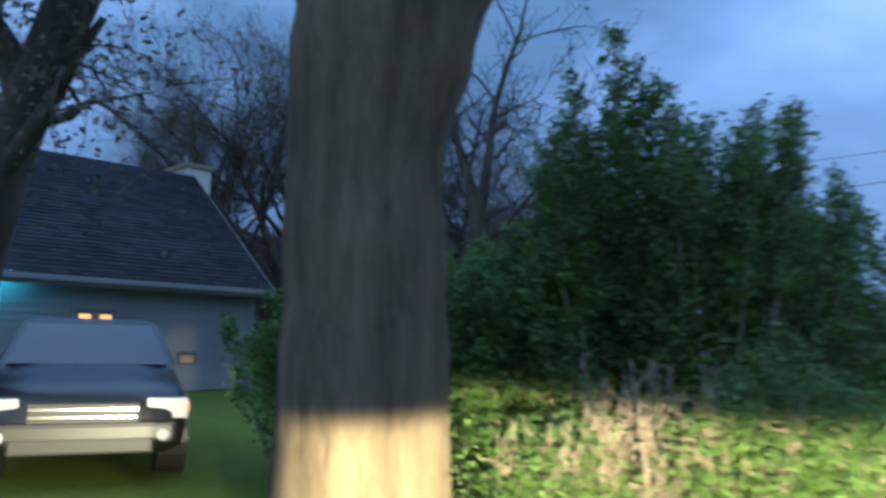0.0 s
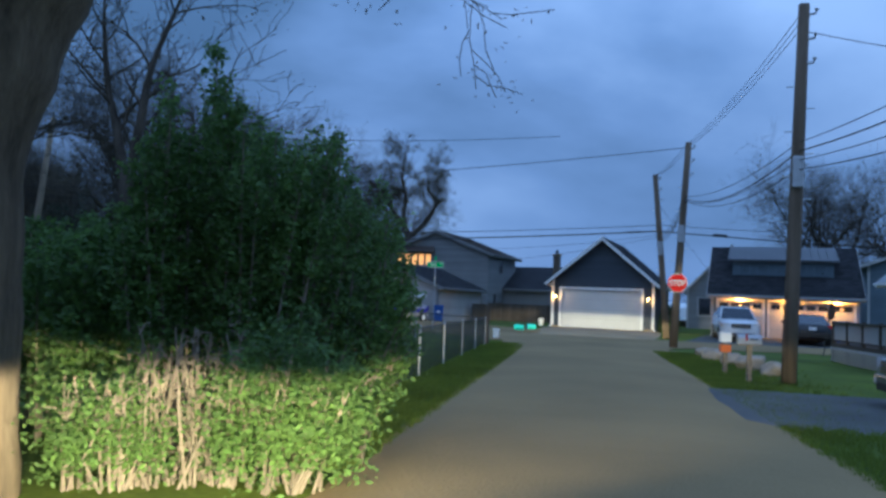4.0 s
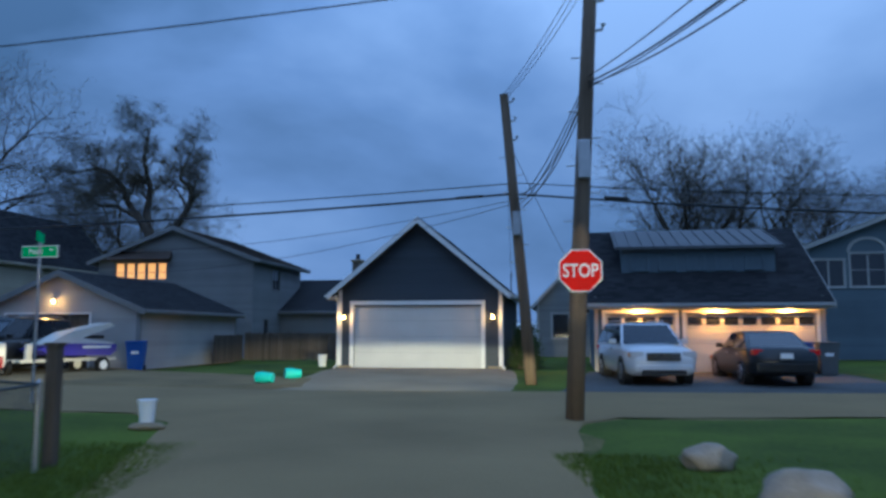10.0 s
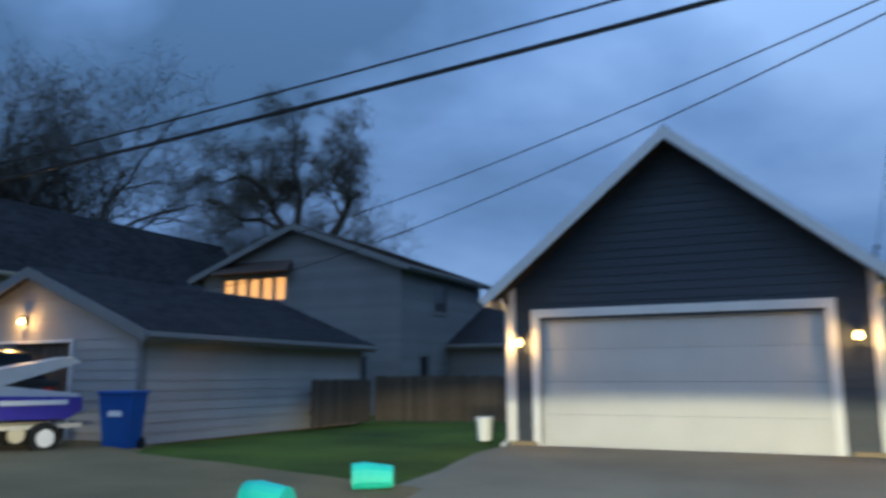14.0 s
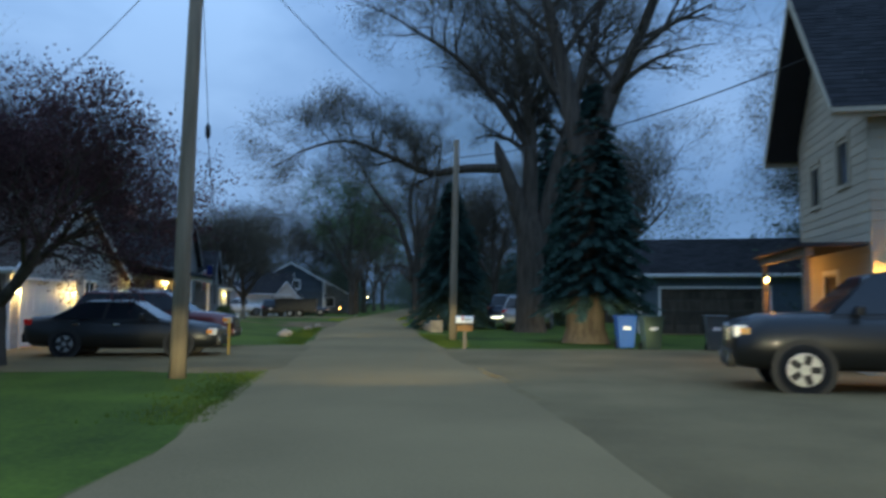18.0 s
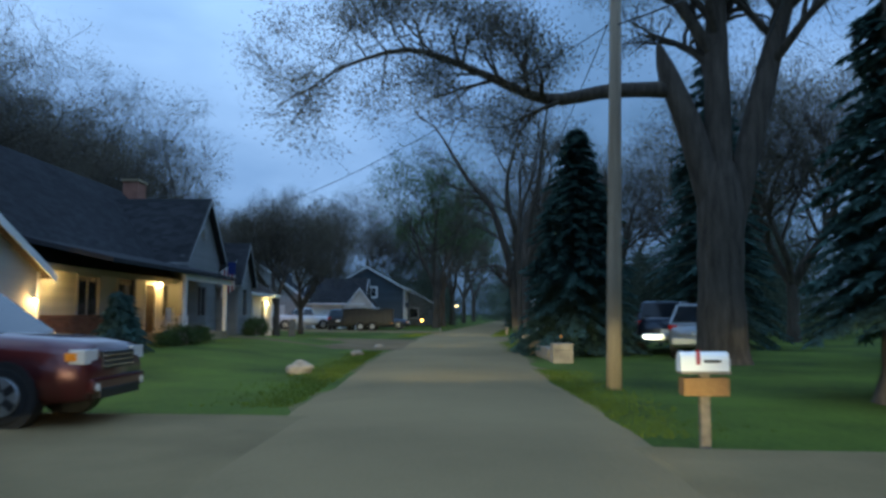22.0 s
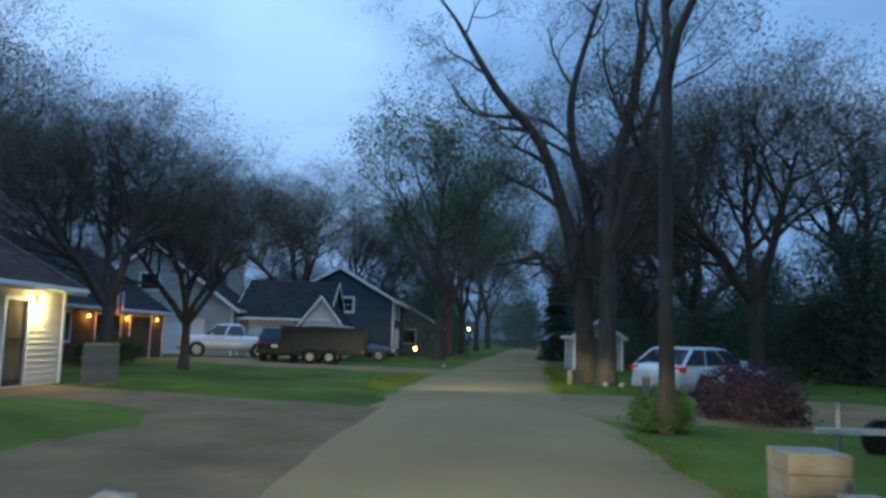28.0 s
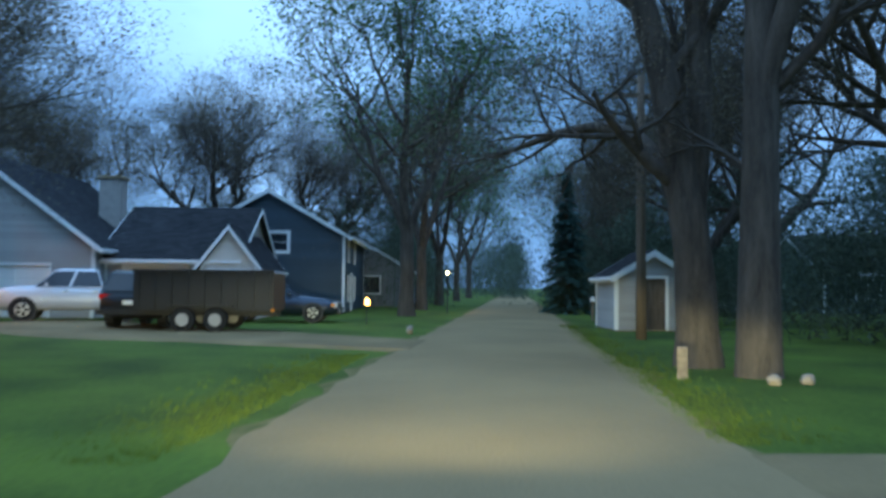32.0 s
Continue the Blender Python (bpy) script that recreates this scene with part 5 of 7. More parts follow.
wire(at(PAb, PAt, 9.0), at(PBb, PBt, 7.7), 0.6, 0.012)
wire(at(PAb, PAt, 8.8), (-10, 20, 9.5), 0.5, 0.012)
wire(at(PAb, PAt, 8.5), (-34, 12, 5.5), 0.4, 0.010)
tagged(part("wire_splice", tube([(-28.66, 24.02, 5.05), (-28.66, 24.02, 5.15), (-28.66, 24.02, 5.33), (-28.66, 24.02, 5.42)], [0.02, 0.06, 0.06, 0.02], 8), M["black"]), "black splice hanging on the service wire", "splice")
wire((-28.66, 24.02, 5.4), at(PAb, PAt, 8.9), 0.05, 0.008)
wire((-28.66, 24.02, 5.05), (-30.8, 23.3, 2.2), 0.02, 0.008)
wire(at(PAb, PAt, 9.0), (-3.2, 31.0, 8.6), 0.5, 0.012)
wire(at(PBb, PBt, 7.6), (*rd(84, 41.0), 8.6), 0.7, 0.012)
wire(at(PBb, PBt, 7.2), (-31, 38, 7.2), 0.5, 0.018)
wire(at(PBb, PBt, 7.3), (-57, 10, 5.5), 0.5, 0.010)

# ---------------- signs ----------------
ss = thing("stop_sign", pose(1.86, 30.70, 2.38), "red octagonal stop sign fixed to the utility pole", "stop sign")
oct_ = [(0.405 * math.cos(math.pi / 8 + i * math.pi / 4), 0.405 * math.sin(math.pi / 8 + i * math.pi / 4)) for i in range(8)]
part("rim", prism(oct_, "y", -0.004, 0.004), M["sign_white"], ss)
part("face", prism([(u * 0.94, v * 0.94) for u, v in oct_], "y", -0.009, -0.0045), M["red"], ss, "red sign face")
part("bracket", box(-0.12, 0.006, -0.06, 0.12, 0.09, 0.06), M["metal"], ss)


def text(body, size, m, mat, parent, name="lettering"):
    cu = bpy.data.curves.new(name, "FONT")
    cu.body, cu.size, cu.align_x, cu.align_y, cu.extrude = body, size, "CENTER", "CENTER", 0.002
    cu.offset = 0.012 * size
    tmp = new("text_curve", cu)
    me = bpy.data.meshes.new_from_object(tmp.evaluated_get(bpy.context.evaluated_depsgraph_get()))
    bpy.data.objects.remove(tmp)
    bpy.data.curves.remove(cu)
    me.materials.clear()
    me.materials.append(mat)
    ob = new(name, me)
    ob.parent = parent
    ob.matrix_basis = m
    return ob


text("STOP", 0.33, pose(0, -0.012, -0.01, 90, 0, 0) @ Matrix.Diagonal((0.78, 1.0, 1.0, 1.0)), M["sign_white"], ss)
sp = thing("street_sign", pose(-8.78, 30.95, gz(-8.78, 30.95)), "green street name sign on a thin post", "street sign")
part("post", tube([(0, 0, -0.3), (0, 0, 3.15)], 0.03, 8), M["metal"], sp)
part("blade", box(-0.38, -0.012, 2.92, 0.38, 0.012, 3.12, 0.004), M["green"], sp, "green blade with white letters")
part("rim", box(-0.40, -0.006, 2.90, 0.40, 0.006, 3.14, 0.002), M["sign_white"], sp)
part("bracket", box(-0.03, -0.03, 3.10, 0.03, 0.03, 3.2, 0.004), M["metal"], sp)
part("cross_blade", box(-0.012, -0.38, 3.20, 0.012, 0.38, 3.40, 0.004), M["green"], sp, "green blade seen nearly edge on").matrix_basis = pose(0, 0, 0, 0, 0, 28)
text("Point", 0.15, pose(-0.08, -0.015, 3.02, 90, 0, 0), M["sign_white"], sp)
part("type_bar", box(0.22, -0.016, 3.04, 0.31, -0.012, 3.07), M["sign_white"], sp)


# ---------------- mailboxes, stones, small things ----------------
def mailbox(m, label, color="sign_white", post="wood", tray=True):
    t = thing("mailbox", m, label, "mailbox", "roadside mailboxes")
    part("post", box(-0.05, -0.05, -0.3, 0.05, 0.05, 0.78, 0.008), M[post], t)
    part("shelf", box(-0.10, -0.26, 0.78, 0.10, 0.26, 0.81), M[post], t)
    bm = bmesh.new()
    prof = [(-0.085, 0.81), (0.085, 0.81), (0.085, 0.93)] + [(0.085 * math.cos(a), 0.93 + 0.085 * math.sin(a)) for a in (0.5, 1.05, 1.57, 2.1, 2.64)] + [(-0.085, 0.93)]
    part("box", prism(prof, "y", -0.25, 0.25), M[color], t)
    part("door", prism([(u * 1.05, 0.9 + (v - 0.9) * 1.05) for u, v in prof], "y", -0.265, -0.25), M[color], t)
    part("signal_flag", box(0.088, -0.10, 0.88, 0.096, -0.06, 1.04), M["flag_red"], t, "red flag")
    part("number_bar", box(0.0865, -0.02, 0.90, 0.089, 0.16, 0.93), M["black"], t)
    if tray:
        part("paper_tray", box(-0.11, -0.24, 0.55, 0.11, 0.24, 0.74, 0.01), M["brown"], t, "brown wooden paper tray")
    return t


mailbox(pose(4.75, 16.6, -0.2, 0, 0, -75), "grey metal mailbox on a leaning wooden post", "metal", tray=False)
mailbox(pose(-36.42, 28.6, 0, 0, 0, 16), "white mailbox over a brown paper tray on a post")
mailbox(pose(-103.8, 12.9, 0, 0, 0, 100), "white mailbox on a post by the street", tray=False)
nb = thing("newspaper_box", pose(4.16, 18.86, -0.2, 0, 0, -70), "white and orange newspaper box on a post", "newspaper box")
part("post", box(-0.05, -0.05, -0.3, 0.05, 0.05, 0.70), M["wood"], nb)
part("box", box(-0.10, -0.13, 0.74, 0.10, 0.13, 1.00, 0.02), M["sign_white"], nb)
part("tray", box(-0.09, -0.12, 0.50, 0.09, 0.12, 0.68, 0.01), M["orange"], nb, "orange paper tray")


def stone(x, y, rx, ry, rz, seed, label="large rounded field stone on the grass", rough=0.35):
    ob = tagged(part("rock", ball((0, 0, 0), rx, ry, rz, 3, rough, seed=seed), M["rock"], smooth=True), label, "rock", "boulders by the lane")
    ob.location = (x, y, gz(x, y) + rz * 0.45)
    return ob


for i, (x, y, r) in enumerate(((3.2, 26.2, 0.25), (3.65, 24.1, 0.31), (4.2, 22.75, 0.29), (4.75, 20.9, 0.36), (5.3, 19.0, 0.28))):
    stone(x, y, r * 1.15, r, r * 0.75, i + 1)
for i, (x, y, r) in enumerate(((-44.9, 19.4, 0.30), (-52.5, 17.6, 0.20), (-58.0, 16.2, 0.18), (-46.1, 12.5, 0.35), (-47.0, 12.2, 0.3), (-44.6, 12.9, 0.3))):
    stone(x, y, r * 1.4, r, r * 0.6, i + 21, "pale flat stone lying on the lawn")
for i, (x, y) in enumerate(((-90.5, 8.7), (-92.0, 8.2), (-80.4, 17.8), (-80.7, 18.3))):
    stone(x, y, 0.12, 0.10, 0.10, i + 41, "small whitish stone at the lawn's edge")
bk = thing("bucket", pose(-5.0, 28.6, gz(-5, 28.6)), "white plastic bucket on a flat stone", "bucket")
part("base_stone", ball((0, 0, 0.02), 0.30, 0.24, 0.07, 2, 0.2, seed=9), M["concrete"], bk)
part("bucket_wall", tube([(0, 0, 0.08), (0, 0, 0.42)], [0.11, 0.14], 14), M["sign_white"], bk)
part("rim", tube([(0, 0, 0.40), (0, 0, 0.44)], 0.15, 14), M["sign_white"], bk)
wp = thing("bucket", pose(-7.75, 46.0, gz(-7.75, 46.0)), "white plastic pail beside the navy garage", "bucket")
part("bucket_wall", tube([(0, 0, 0.0), (0, 0, 0.44)], [0.14, 0.17], 14), M["sign_white"], wp)
part("rim", tube([(0, 0, 0.42), (0, 0, 0.46)], 0.18, 14), M["sign_white"], wp)
for i, (x, y, r) in enumerate(((-6.75, 37.8, 0.21), (-6.6, 39.6, 0.21))):
    b = thing("toy_bin", pose(x, y, gz(x, y) + 0.05, 0, 0, 30 * i), "aqua plastic tub lying by the kerb", "tub", "aqua tubs")
    part("tub", tube([(-0.2, 0, r * 0.8), (-0.1, 0, r * 0.85), (0.25, 0, r * 0.8)], [r * 0.72, r * 0.8, r * 0.62], 14), M["aqua"], b)
    part("rim", tube([(-0.23, 0, r * 0.8), (-0.19, 0, r * 0.8)], r * 0.8, 14), M["aqua"], b)


def wheelie_bin(m, mat, label):
    t = thing("wheeled_bin", m, label, "bin", "rubbish bins")
    bm = bmesh.new()
    lo = [bm.verts.new(p) for p in ((-.22, -.25, .06), (.22, -.25, .06), (.22, .22, .06), (-.22, .22, .06))]
    hi = [bm.verts.new(p) for p in ((-.30, -.33, 1.0), (.30, -.33, 1.0), (.30, .30, 1.0), (-.30, .30, 1.0))]
    for k in range(4):
        bm.faces.new((lo[k], lo[(k + 1) % 4], hi[(k + 1) % 4], hi[k]))
    bm.faces.new(lo[::-1])
    bm.faces.new(hi)
    part("tub", bm, mat, t)
    part("lid", box(-.32, -.36, 1.0, .32, .36, 1.06, 0.025), mat, t)
    part("handle", tube([(-.25, .38, 1.0), (.25, .38, 1.0)], .02, 6), mat, t)
    for sx in (-.24, .24):
        part("wheel", tube([(sx - .03, .24, .12), (sx + .03, .24, .12)], .12, 12), M["rubber"], t)
    part("label_bar", box(-.12, -.31, .62, .12, -.285, .72), M["sign_white"], t)
    return t


wheelie_bin(pose(-12.95, 41.75, -0.04, 0, 0, 20), M["bin_blue"], "blue wheeled recycling bin beside the low garage")
wheelie_bin(pose(8.75, 43.25, -0.05, 0, 0, 4), M["bin_blue"], "blue wheeled bin beside the lit bays")
wheelie_bin(pose(9.55, 43.25, -0.05, 0, 0, -6), M["bin_grey"], "dark wheeled bin beside the lit bays")
wheelie_bin(pose(-38.1, 33.45, -0.03, 0, 0, 100), M["bin_blue"], "blue wheeled recycling bin on the drive")
wheelie_bin(pose(-37.55, 34.2, -0.03, 0, 0, 104), M["bin_green"], "dull green wheeled bin on the drive")
wheelie_bin(pose(-36.9, 36.0, 0, 0, 0, 90), M["bin_grey"], "dark grey wheeled bin on the drive")

gf_ = thing("garden_flag", pose(7.3, 31.7, gz(7.3, 31.7)), "dark cloth banner drooping from a slanted pole", "flag")
part("pole", tube([(-0.10, 0, -0.2), (0.05, 0, 1.0), (0.20, 0, 2.1)], 0.018, 6), M["metal_dark"], gf_)
part("banner", prism([(0.20, 2.1), (0.34, 1.75), (0.30, 1.45), (0.14, 1.30), (0.02, 1.50), (0.06, 1.72)], "y", -0.012, 0.012), M["fence_wood"], gf_)

# ---------------- chain-link fence along the lane ----------------
fe = thing("fence", pose(0, 0, 0), "low chain-link fence with galvanised posts", "fence")
fpts = [Vector((-0.34 - 0.235 * (y - 8.4), y, gz(0, y))) for y in (5.2, 8.4, 12.2, 15.3, 18.6, 21.8, 24.9)] + [Vector((x, 25.6 - 0.10 * (x + 4.2), gz(x, 26))) for x in (-7.4, -10.6, -13.8)]
for p in fpts:
    part("post", tube([p + Vector((0, 0, -0.3)), p + Vector((0, 0, 0.95)), p + Vector((0, 0, 0.99))], [0.03, 0.03, 0.012], 8), M["metal"], fe)
cv, cf = [], []
for a, b in zip(fpts, fpts[1:]):
    part("top_rail", tube([a + Vector((0, 0, 0.93)), b + Vector((0, 0, 0.93))], 0.016, 6), M["metal_dark"], fe)
    L = (b - a).length
    dirv = (b - a) / L
    nrm = Vector((-dirv.y, dirv.x, 0)) * 0.0025
    for s in (-1, 1):
        u = -0.9
        while u < L + 0.9:
            u0, u1, z0, z1 = (u, u + 0.9, 0.03, 0.93) if s > 0 else (u + 0.9, u, 0.03, 0.93)
            ua, ub = u0, u1
            za, zb = z0, z1
            for _ in range(1):
                if ua < 0:
                    za += (0 - ua) / (ub - ua) * (zb - za)
                    ua = 0
                if ub < 0:
                    zb = za + (0 - ua) / (ub - ua) * (zb - za)
                    ub = 0
                if ua > L:
                    za += (L - ua) / (ub - ua) * (zb - za)
                    ua = L
                if ub > L:
                    zb = za + (L - ua) / (ub - ua) * (zb - za)
                    ub = L
            if abs(ua - ub) > 0.02:
                k = len(cv)
                p, q = a + dirv * ua + Vector((0, 0, za)), a + dirv * ub + Vector((0, 0, zb))
                w = Vector((0, 0, 0.003))
                cv += [tuple(p - w + nrm), tuple(q - w + nrm), tuple(q + w - nrm), tuple(p + w - nrm)]
                cf.append((k, k + 1, k + 2, k + 3))
            u += 0.085
tagged(raw("chain_link", cv, cf, M["metal_dark"], fe), kind="stuff")
cp = thing("fence_post", pose(-4.25, 25.2, -0.2), "dark wooden corner post of the fence", "post")
part("shaft", box(-0.07, -0.07, -0.3, 0.07, 0.07, 1.35, 0.015), M["fence_wood"], cp)
part("cap", box(-0.09, -0.09, 1.35, 0.09, 0.09, 1.39, 0.01), M["fence_wood"], cp)


def board_fence(x0, y0, x1, y1, h, label, mat="fence_wood"):
    t = thing("fence", pose(x0, y0, gz(x0, y0), 0, 0, math.degrees(math.atan2(y1 - y0, x1 - x0))), label, "fence")
    L = math.hypot(x1 - x0, y1 - y0)
    n = int(L / 0.15)
    me = None
    for i in range(n):
        if me is None:
            o = part("board", prism([(0.0, 0.05), (0.14, 0.05), (0.14, h - 0.05), (0.07, h), (0.0, h - 0.05)], "y", -0.01, 0.01), M[mat], t)
            me = o.data
        else:
            o = new("board", me)
            o.parent = t
        o.matrix_basis = pose(i * 0.15, 0, 0.02 * math.sin(i * 2.1))
    part("rail", box(0, 0.012, 0.35, L, 0.05, 0.43), M[mat], t)
    part("rail", box(0, 0.012, h - 0.4, L, 0.05, h - 0.32), M[mat], t)
    return t


board_fence(-12.9, 50.6, -6.9, 52.2, 1.3, "dark board fence between the garages")
board_fence(-12.9, 47.5, -12.9, 50.4, 1.2, "dark board fence beside the low garage")

# ---------------- hedge and the big trunk at the start ----------------
oak = tree("tree", pose(-0.28, 1.72, -0.2, 0, 0, 32.7), 17.0, 0.43, 31, "huge rough-barked oak with bare spring twigs", levels=3, bark="bark", leaf="leaf_bud", leaf_n=4, leaf_size=0.028,
           leaf_spread=0.12, kids=(5, 4, 4, 3), droop=0.4, up=0.12, reach=1.5,
           stems=[([(-0.02, 0, -0.3), (-0.02, 0, 0.4), (-0.03, 0, 1.5), (-0.06, 0, 2.4), (0.05, 0, 3.2), (0.14, 0, 4.0), (0.2, 0, 4.7), (0.2, 0, 5.1)], [0.60, 0.54, 0.49, 0.48, 0.58, 0.74, 0.66, 0.25], 0),
                  ([(0.15, 0, 3.3), (0.72, 0.05, 4.7), (1.7, 0.2, 6.6), (2.9, 0.3, 8.6), (3.4, 0.2, 11.0)], [0.30, 0.44, 0.36, 0.25, 0.12], 5),
                  ([(-0.1, 0, 3.3), (-0.35, 0.1, 5.2), (-0.9, 0.4, 8.2), (-0.8, 0.6, 11.5)], [0.30, 0.42, 0.30, 0.13], 5),
                  ([(1.3, 0, 5.8), (2.2, -0.5, 6.3), (3.4, -0.9, 6.5), (4.4, -1.2, 6.3)], [0.12, 0.08, 0.05, 0.025], 4),
                  ([(0.8, 0.1, 5.0), (1.4, 0.7, 5.6), (2.1, 1.2, 5.7), (2.7, 1.5, 5.4)], [0.10, 0.08, 0.05, 0.025], 4)])


def shrub(name, m, size, seed, leaf, label, stems=26, n=9000, leaf_size=0.05, droop=0.5, low=0.1):
    """A bush: many stems fanning from the ground and a broken mass of small leaves."""
    rnd = random.Random(seed)
    t = thing(name, m, label, name)
    sx, sy, sz = size
    paths, tips = [], []
    for i in range(stems):
        bx, by = rnd.uniform(-0.8, 0.8) * sx * 0.8, rnd.uniform(-0.8, 0.8) * sy * 0.8
        top = Vector((bx + rnd.gauss(0, 0.25) * sx, by + rnd.gauss(0, 0.25) * sy, sz * rnd.uniform(0.55, 1.0)))
        p0 = Vector((bx * 0.8, by * 0.8, -0.1))
        mid = p0.lerp(top, 0.5) + Vector((rnd.gauss(0, 0.08), rnd.gauss(0, 0.08), 0))
        paths.append(([p0, mid, top], [0.014, 0.010, 0.005]))
        for _ in range(5):
            q = p0.lerp(top, rnd.uniform(0.3, 0.95))
            e = q + Vector((rnd.gauss(0, 0.12) * sx, rnd.gauss(0, 0.12) * sy, rnd.uniform(0.03, 0.12) * sz))
            paths.append(([q, q.lerp(e, 0.5) + Vector((0, 0, 0.04)), e], [0.009, 0.006, 0.004]))
    v, f = tubes_raw(paths, lambda r: 4)
    tagged(raw("stem_growth", v, f, M["wood"], t), kind="stuff")
    v, f = [], []
    clumps = []
    for _ in range(max(30, n // 60)):
        a, b = rnd.uniform(0, 6.28), rnd.random()
        rr = math.sqrt(b)
        x, y = math.cos(a) * rr * sx, math.sin(a) * rr * sy
        h = sz * (1 - droop * b * b) * (0.85 + 0.3 * rnd.random())
        z = low * sz + (h - low * sz) * rnd.random() ** 0.7
        clumps.append((Vector((x, y, z)), (0.05 + 0.06 * rnd.random()) * (0.9 + 0.25 * sz)))
    for _ in range(n):
        c, s = clumps[rnd.randrange(len(clumps))]
        q = c + Vector((rnd.gauss(0, s), rnd.gauss(0, s), rnd.gauss(0, s)))
        if q.z < 0.02:
            continue
        a = Vector((rnd.gauss(0, 1), rnd.gauss(0, 1), rnd.gauss(0, 0.7))).normalized()
        b = a.orthogonal().normalized()
        l = leaf_size * (0.6 + 0.8 * rnd.random())
        k = len(v)
        v += [tuple(q - a * l), tuple(q + b * l * 0.55), tuple(q + a * l), tuple(q - b * l * 0.55)]
        f.append((k, k + 1, k + 2, k + 3))
    tagged(raw("foliage", v, f, M[leaf], t), kind="stuff")
    return t


def thicket(name, m, profile, deep, seed, leaf, label, n=90000, leaf_size=0.027, low=0.22, plumes=120):
    """An overgrown hedge: many upright leafy shoots whose tops follow a profile of (place, height)."""
    rnd = random.Random(seed)
    t = thing(name, m, label, name)
    paths, sprays = [], []
    a0, a1 = profile[0][0], profile[-1][0]
    for i in range(plumes):
        u = a0 + (a1 - a0) * (i + rnd.random()) / plumes
        w = rnd.uniform(-1, 1)
        k = max(j for j in range(len(profile) - 1) if profile[j][0] <= u)
        (u0, h0), (u1, h1_) = profile[k], profile[k + 1]
        h = (h0 + (h1_ - h0) * (u - u0) / (u1 - u0)) * (1 - 0.16 * w * w) * rnd.uniform(0.74, 1.02)
        base = Vector((u * 0.8, w * deep * 0.7, -0.1))
        tip = Vector((u + rnd.gauss(0, 0.06), w * deep + rnd.gauss(0, 0.06), h))
        mid = base.lerp(tip, 0.5) + Vector((rnd.gauss(0, 0.06), rnd.gauss(0, 0.06), 0))
        paths.append(([base, mid, tip], [0.018, 0.012, 0.004]))
        for c in range(22):
            s = low + (1 - low) * ((c + rnd.random()) / 22) ** 0.85
            q = base.lerp(mid, s * 2) if s < 0.5 else mid.lerp(tip, s * 2 - 1)
            b = rnd.uniform(0, 6.2832)
            r = (0.34 * (1 - s) ** 0.6 + 0.03) * rnd.uniform(0.5, 1.2)
            e = q + Vector((math.cos(b) * r, math.sin(b) * r, 0.35 * r + 0.03))
            if c % 2:
                paths.append(([q, q.lerp(e, 0.5), e], [0.007, 0.005, 0.003]))
            sprays.append((q, e))
    v, f = tubes_raw(paths, lambda r: 4)
    tagged(raw("stem_growth", v, f, M["wood"], t), kind="stuff")
    v, f = [], []
    for i in range(n):
        q, e = sprays[i % len(sprays)]
        p = q.lerp(e, rnd.random() ** 0.6) + Vector((rnd.gauss(0, 0.05), rnd.gauss(0, 0.05), rnd.gauss(0, 0.04)))
        a = Vector((rnd.gauss(0, 1), rnd.gauss(0, 1), rnd.gauss(0, 0.7))).normalized()
        b = a.orthogonal().normalized()
        l = leaf_size * (0.6 + 0.8 * rnd.random())
        k = len(v)
        v += [tuple(p - a * l), tuple(p + b * l * 0.55), tuple(p + a * l), tuple(p - b * l * 0.55)]
        f.append((k, k + 1, k + 2, k + 3))
    tagged(raw("foliage", v, f, M[leaf], t), kind="stuff")
    return t


thicket("hedge", pose(0.22, 4.35, -0.2, 0, 0, 25), [(-1.7, 2.1), (-1.1, 2.3), (-0.8, 3.05), (-0.4, 3.95), (-0.05, 3.6), (0.35, 3.5), (0.75, 3.3), (1.05, 3.05), (1.4, 2.65), (1.62, 1.7)], 0.95, 51,
        "leaf_hedge", "tall overgrown hedge of small green leaves with ragged shoots", 105000, 0.028)
thicket("hedge", pose(-1.9, 4.0, -0.2, 0, 0, 10), [(-1.6, 1.7), (-0.6, 2.3), (0.3, 2.2), (1.5, 1.9)], 1.2, 52, "leaf_hedge", "lower overgrown hedge of small green leaves", 46000, 0.030, 0.2, 80)
shrub("bush", pose(1.62, 3.15, -0.2, 0, 0, 30), (0.60, 0.40, 1.05), 53, "leaf_hedge", "low bright green bush beside the stake", 34, 9000, 0.026, low=0.05)
shrub("bush", pose(0.42, 2.55, -0.2, 0, 0, 30), (0.48, 0.32, 0.85), 54, "leaf_hedge", "low bright green bush under the hedge", 34, 4500, 0.024, low=0.03)
shrub("bush", pose(0.95, 2.95, -0.2, 0, 0, 30), (0.75, 0.35, 1.2), 55, "leaf_bud", "tangle of bare tan stems before the hedge", 46, 500, 0.022, low=0.03)
st = thing("stake", pose(1.22, 3.02, -0.2), "pale weathered wooden stake before the hedge", "post")
part("shaft", box(-0.04, -0.04, -0.3, 0.04, 0.04, 1.05, 0.01), M["wood"], st)

# house and car beside the oak, behind the hedge
house("house", pose(-12.6, 0.2, 0, 0, 0, 88), 8.5, 7.5, 2.5, 2.9, "x", M["grey"], M["shingle"], "white cottage with a steep slate-blue roof and a chimney", 61, 0.35, 0.3, trim=M["grey"],
      openings=[("front", "lit", 4.6, 1.05, 0.8, 0.55, dict(mull=2)), ("front", "door", 2.2, 0, 0.95, 2.05), ("front", "window", 0.5, 0.9, 0.9, 1.1)])

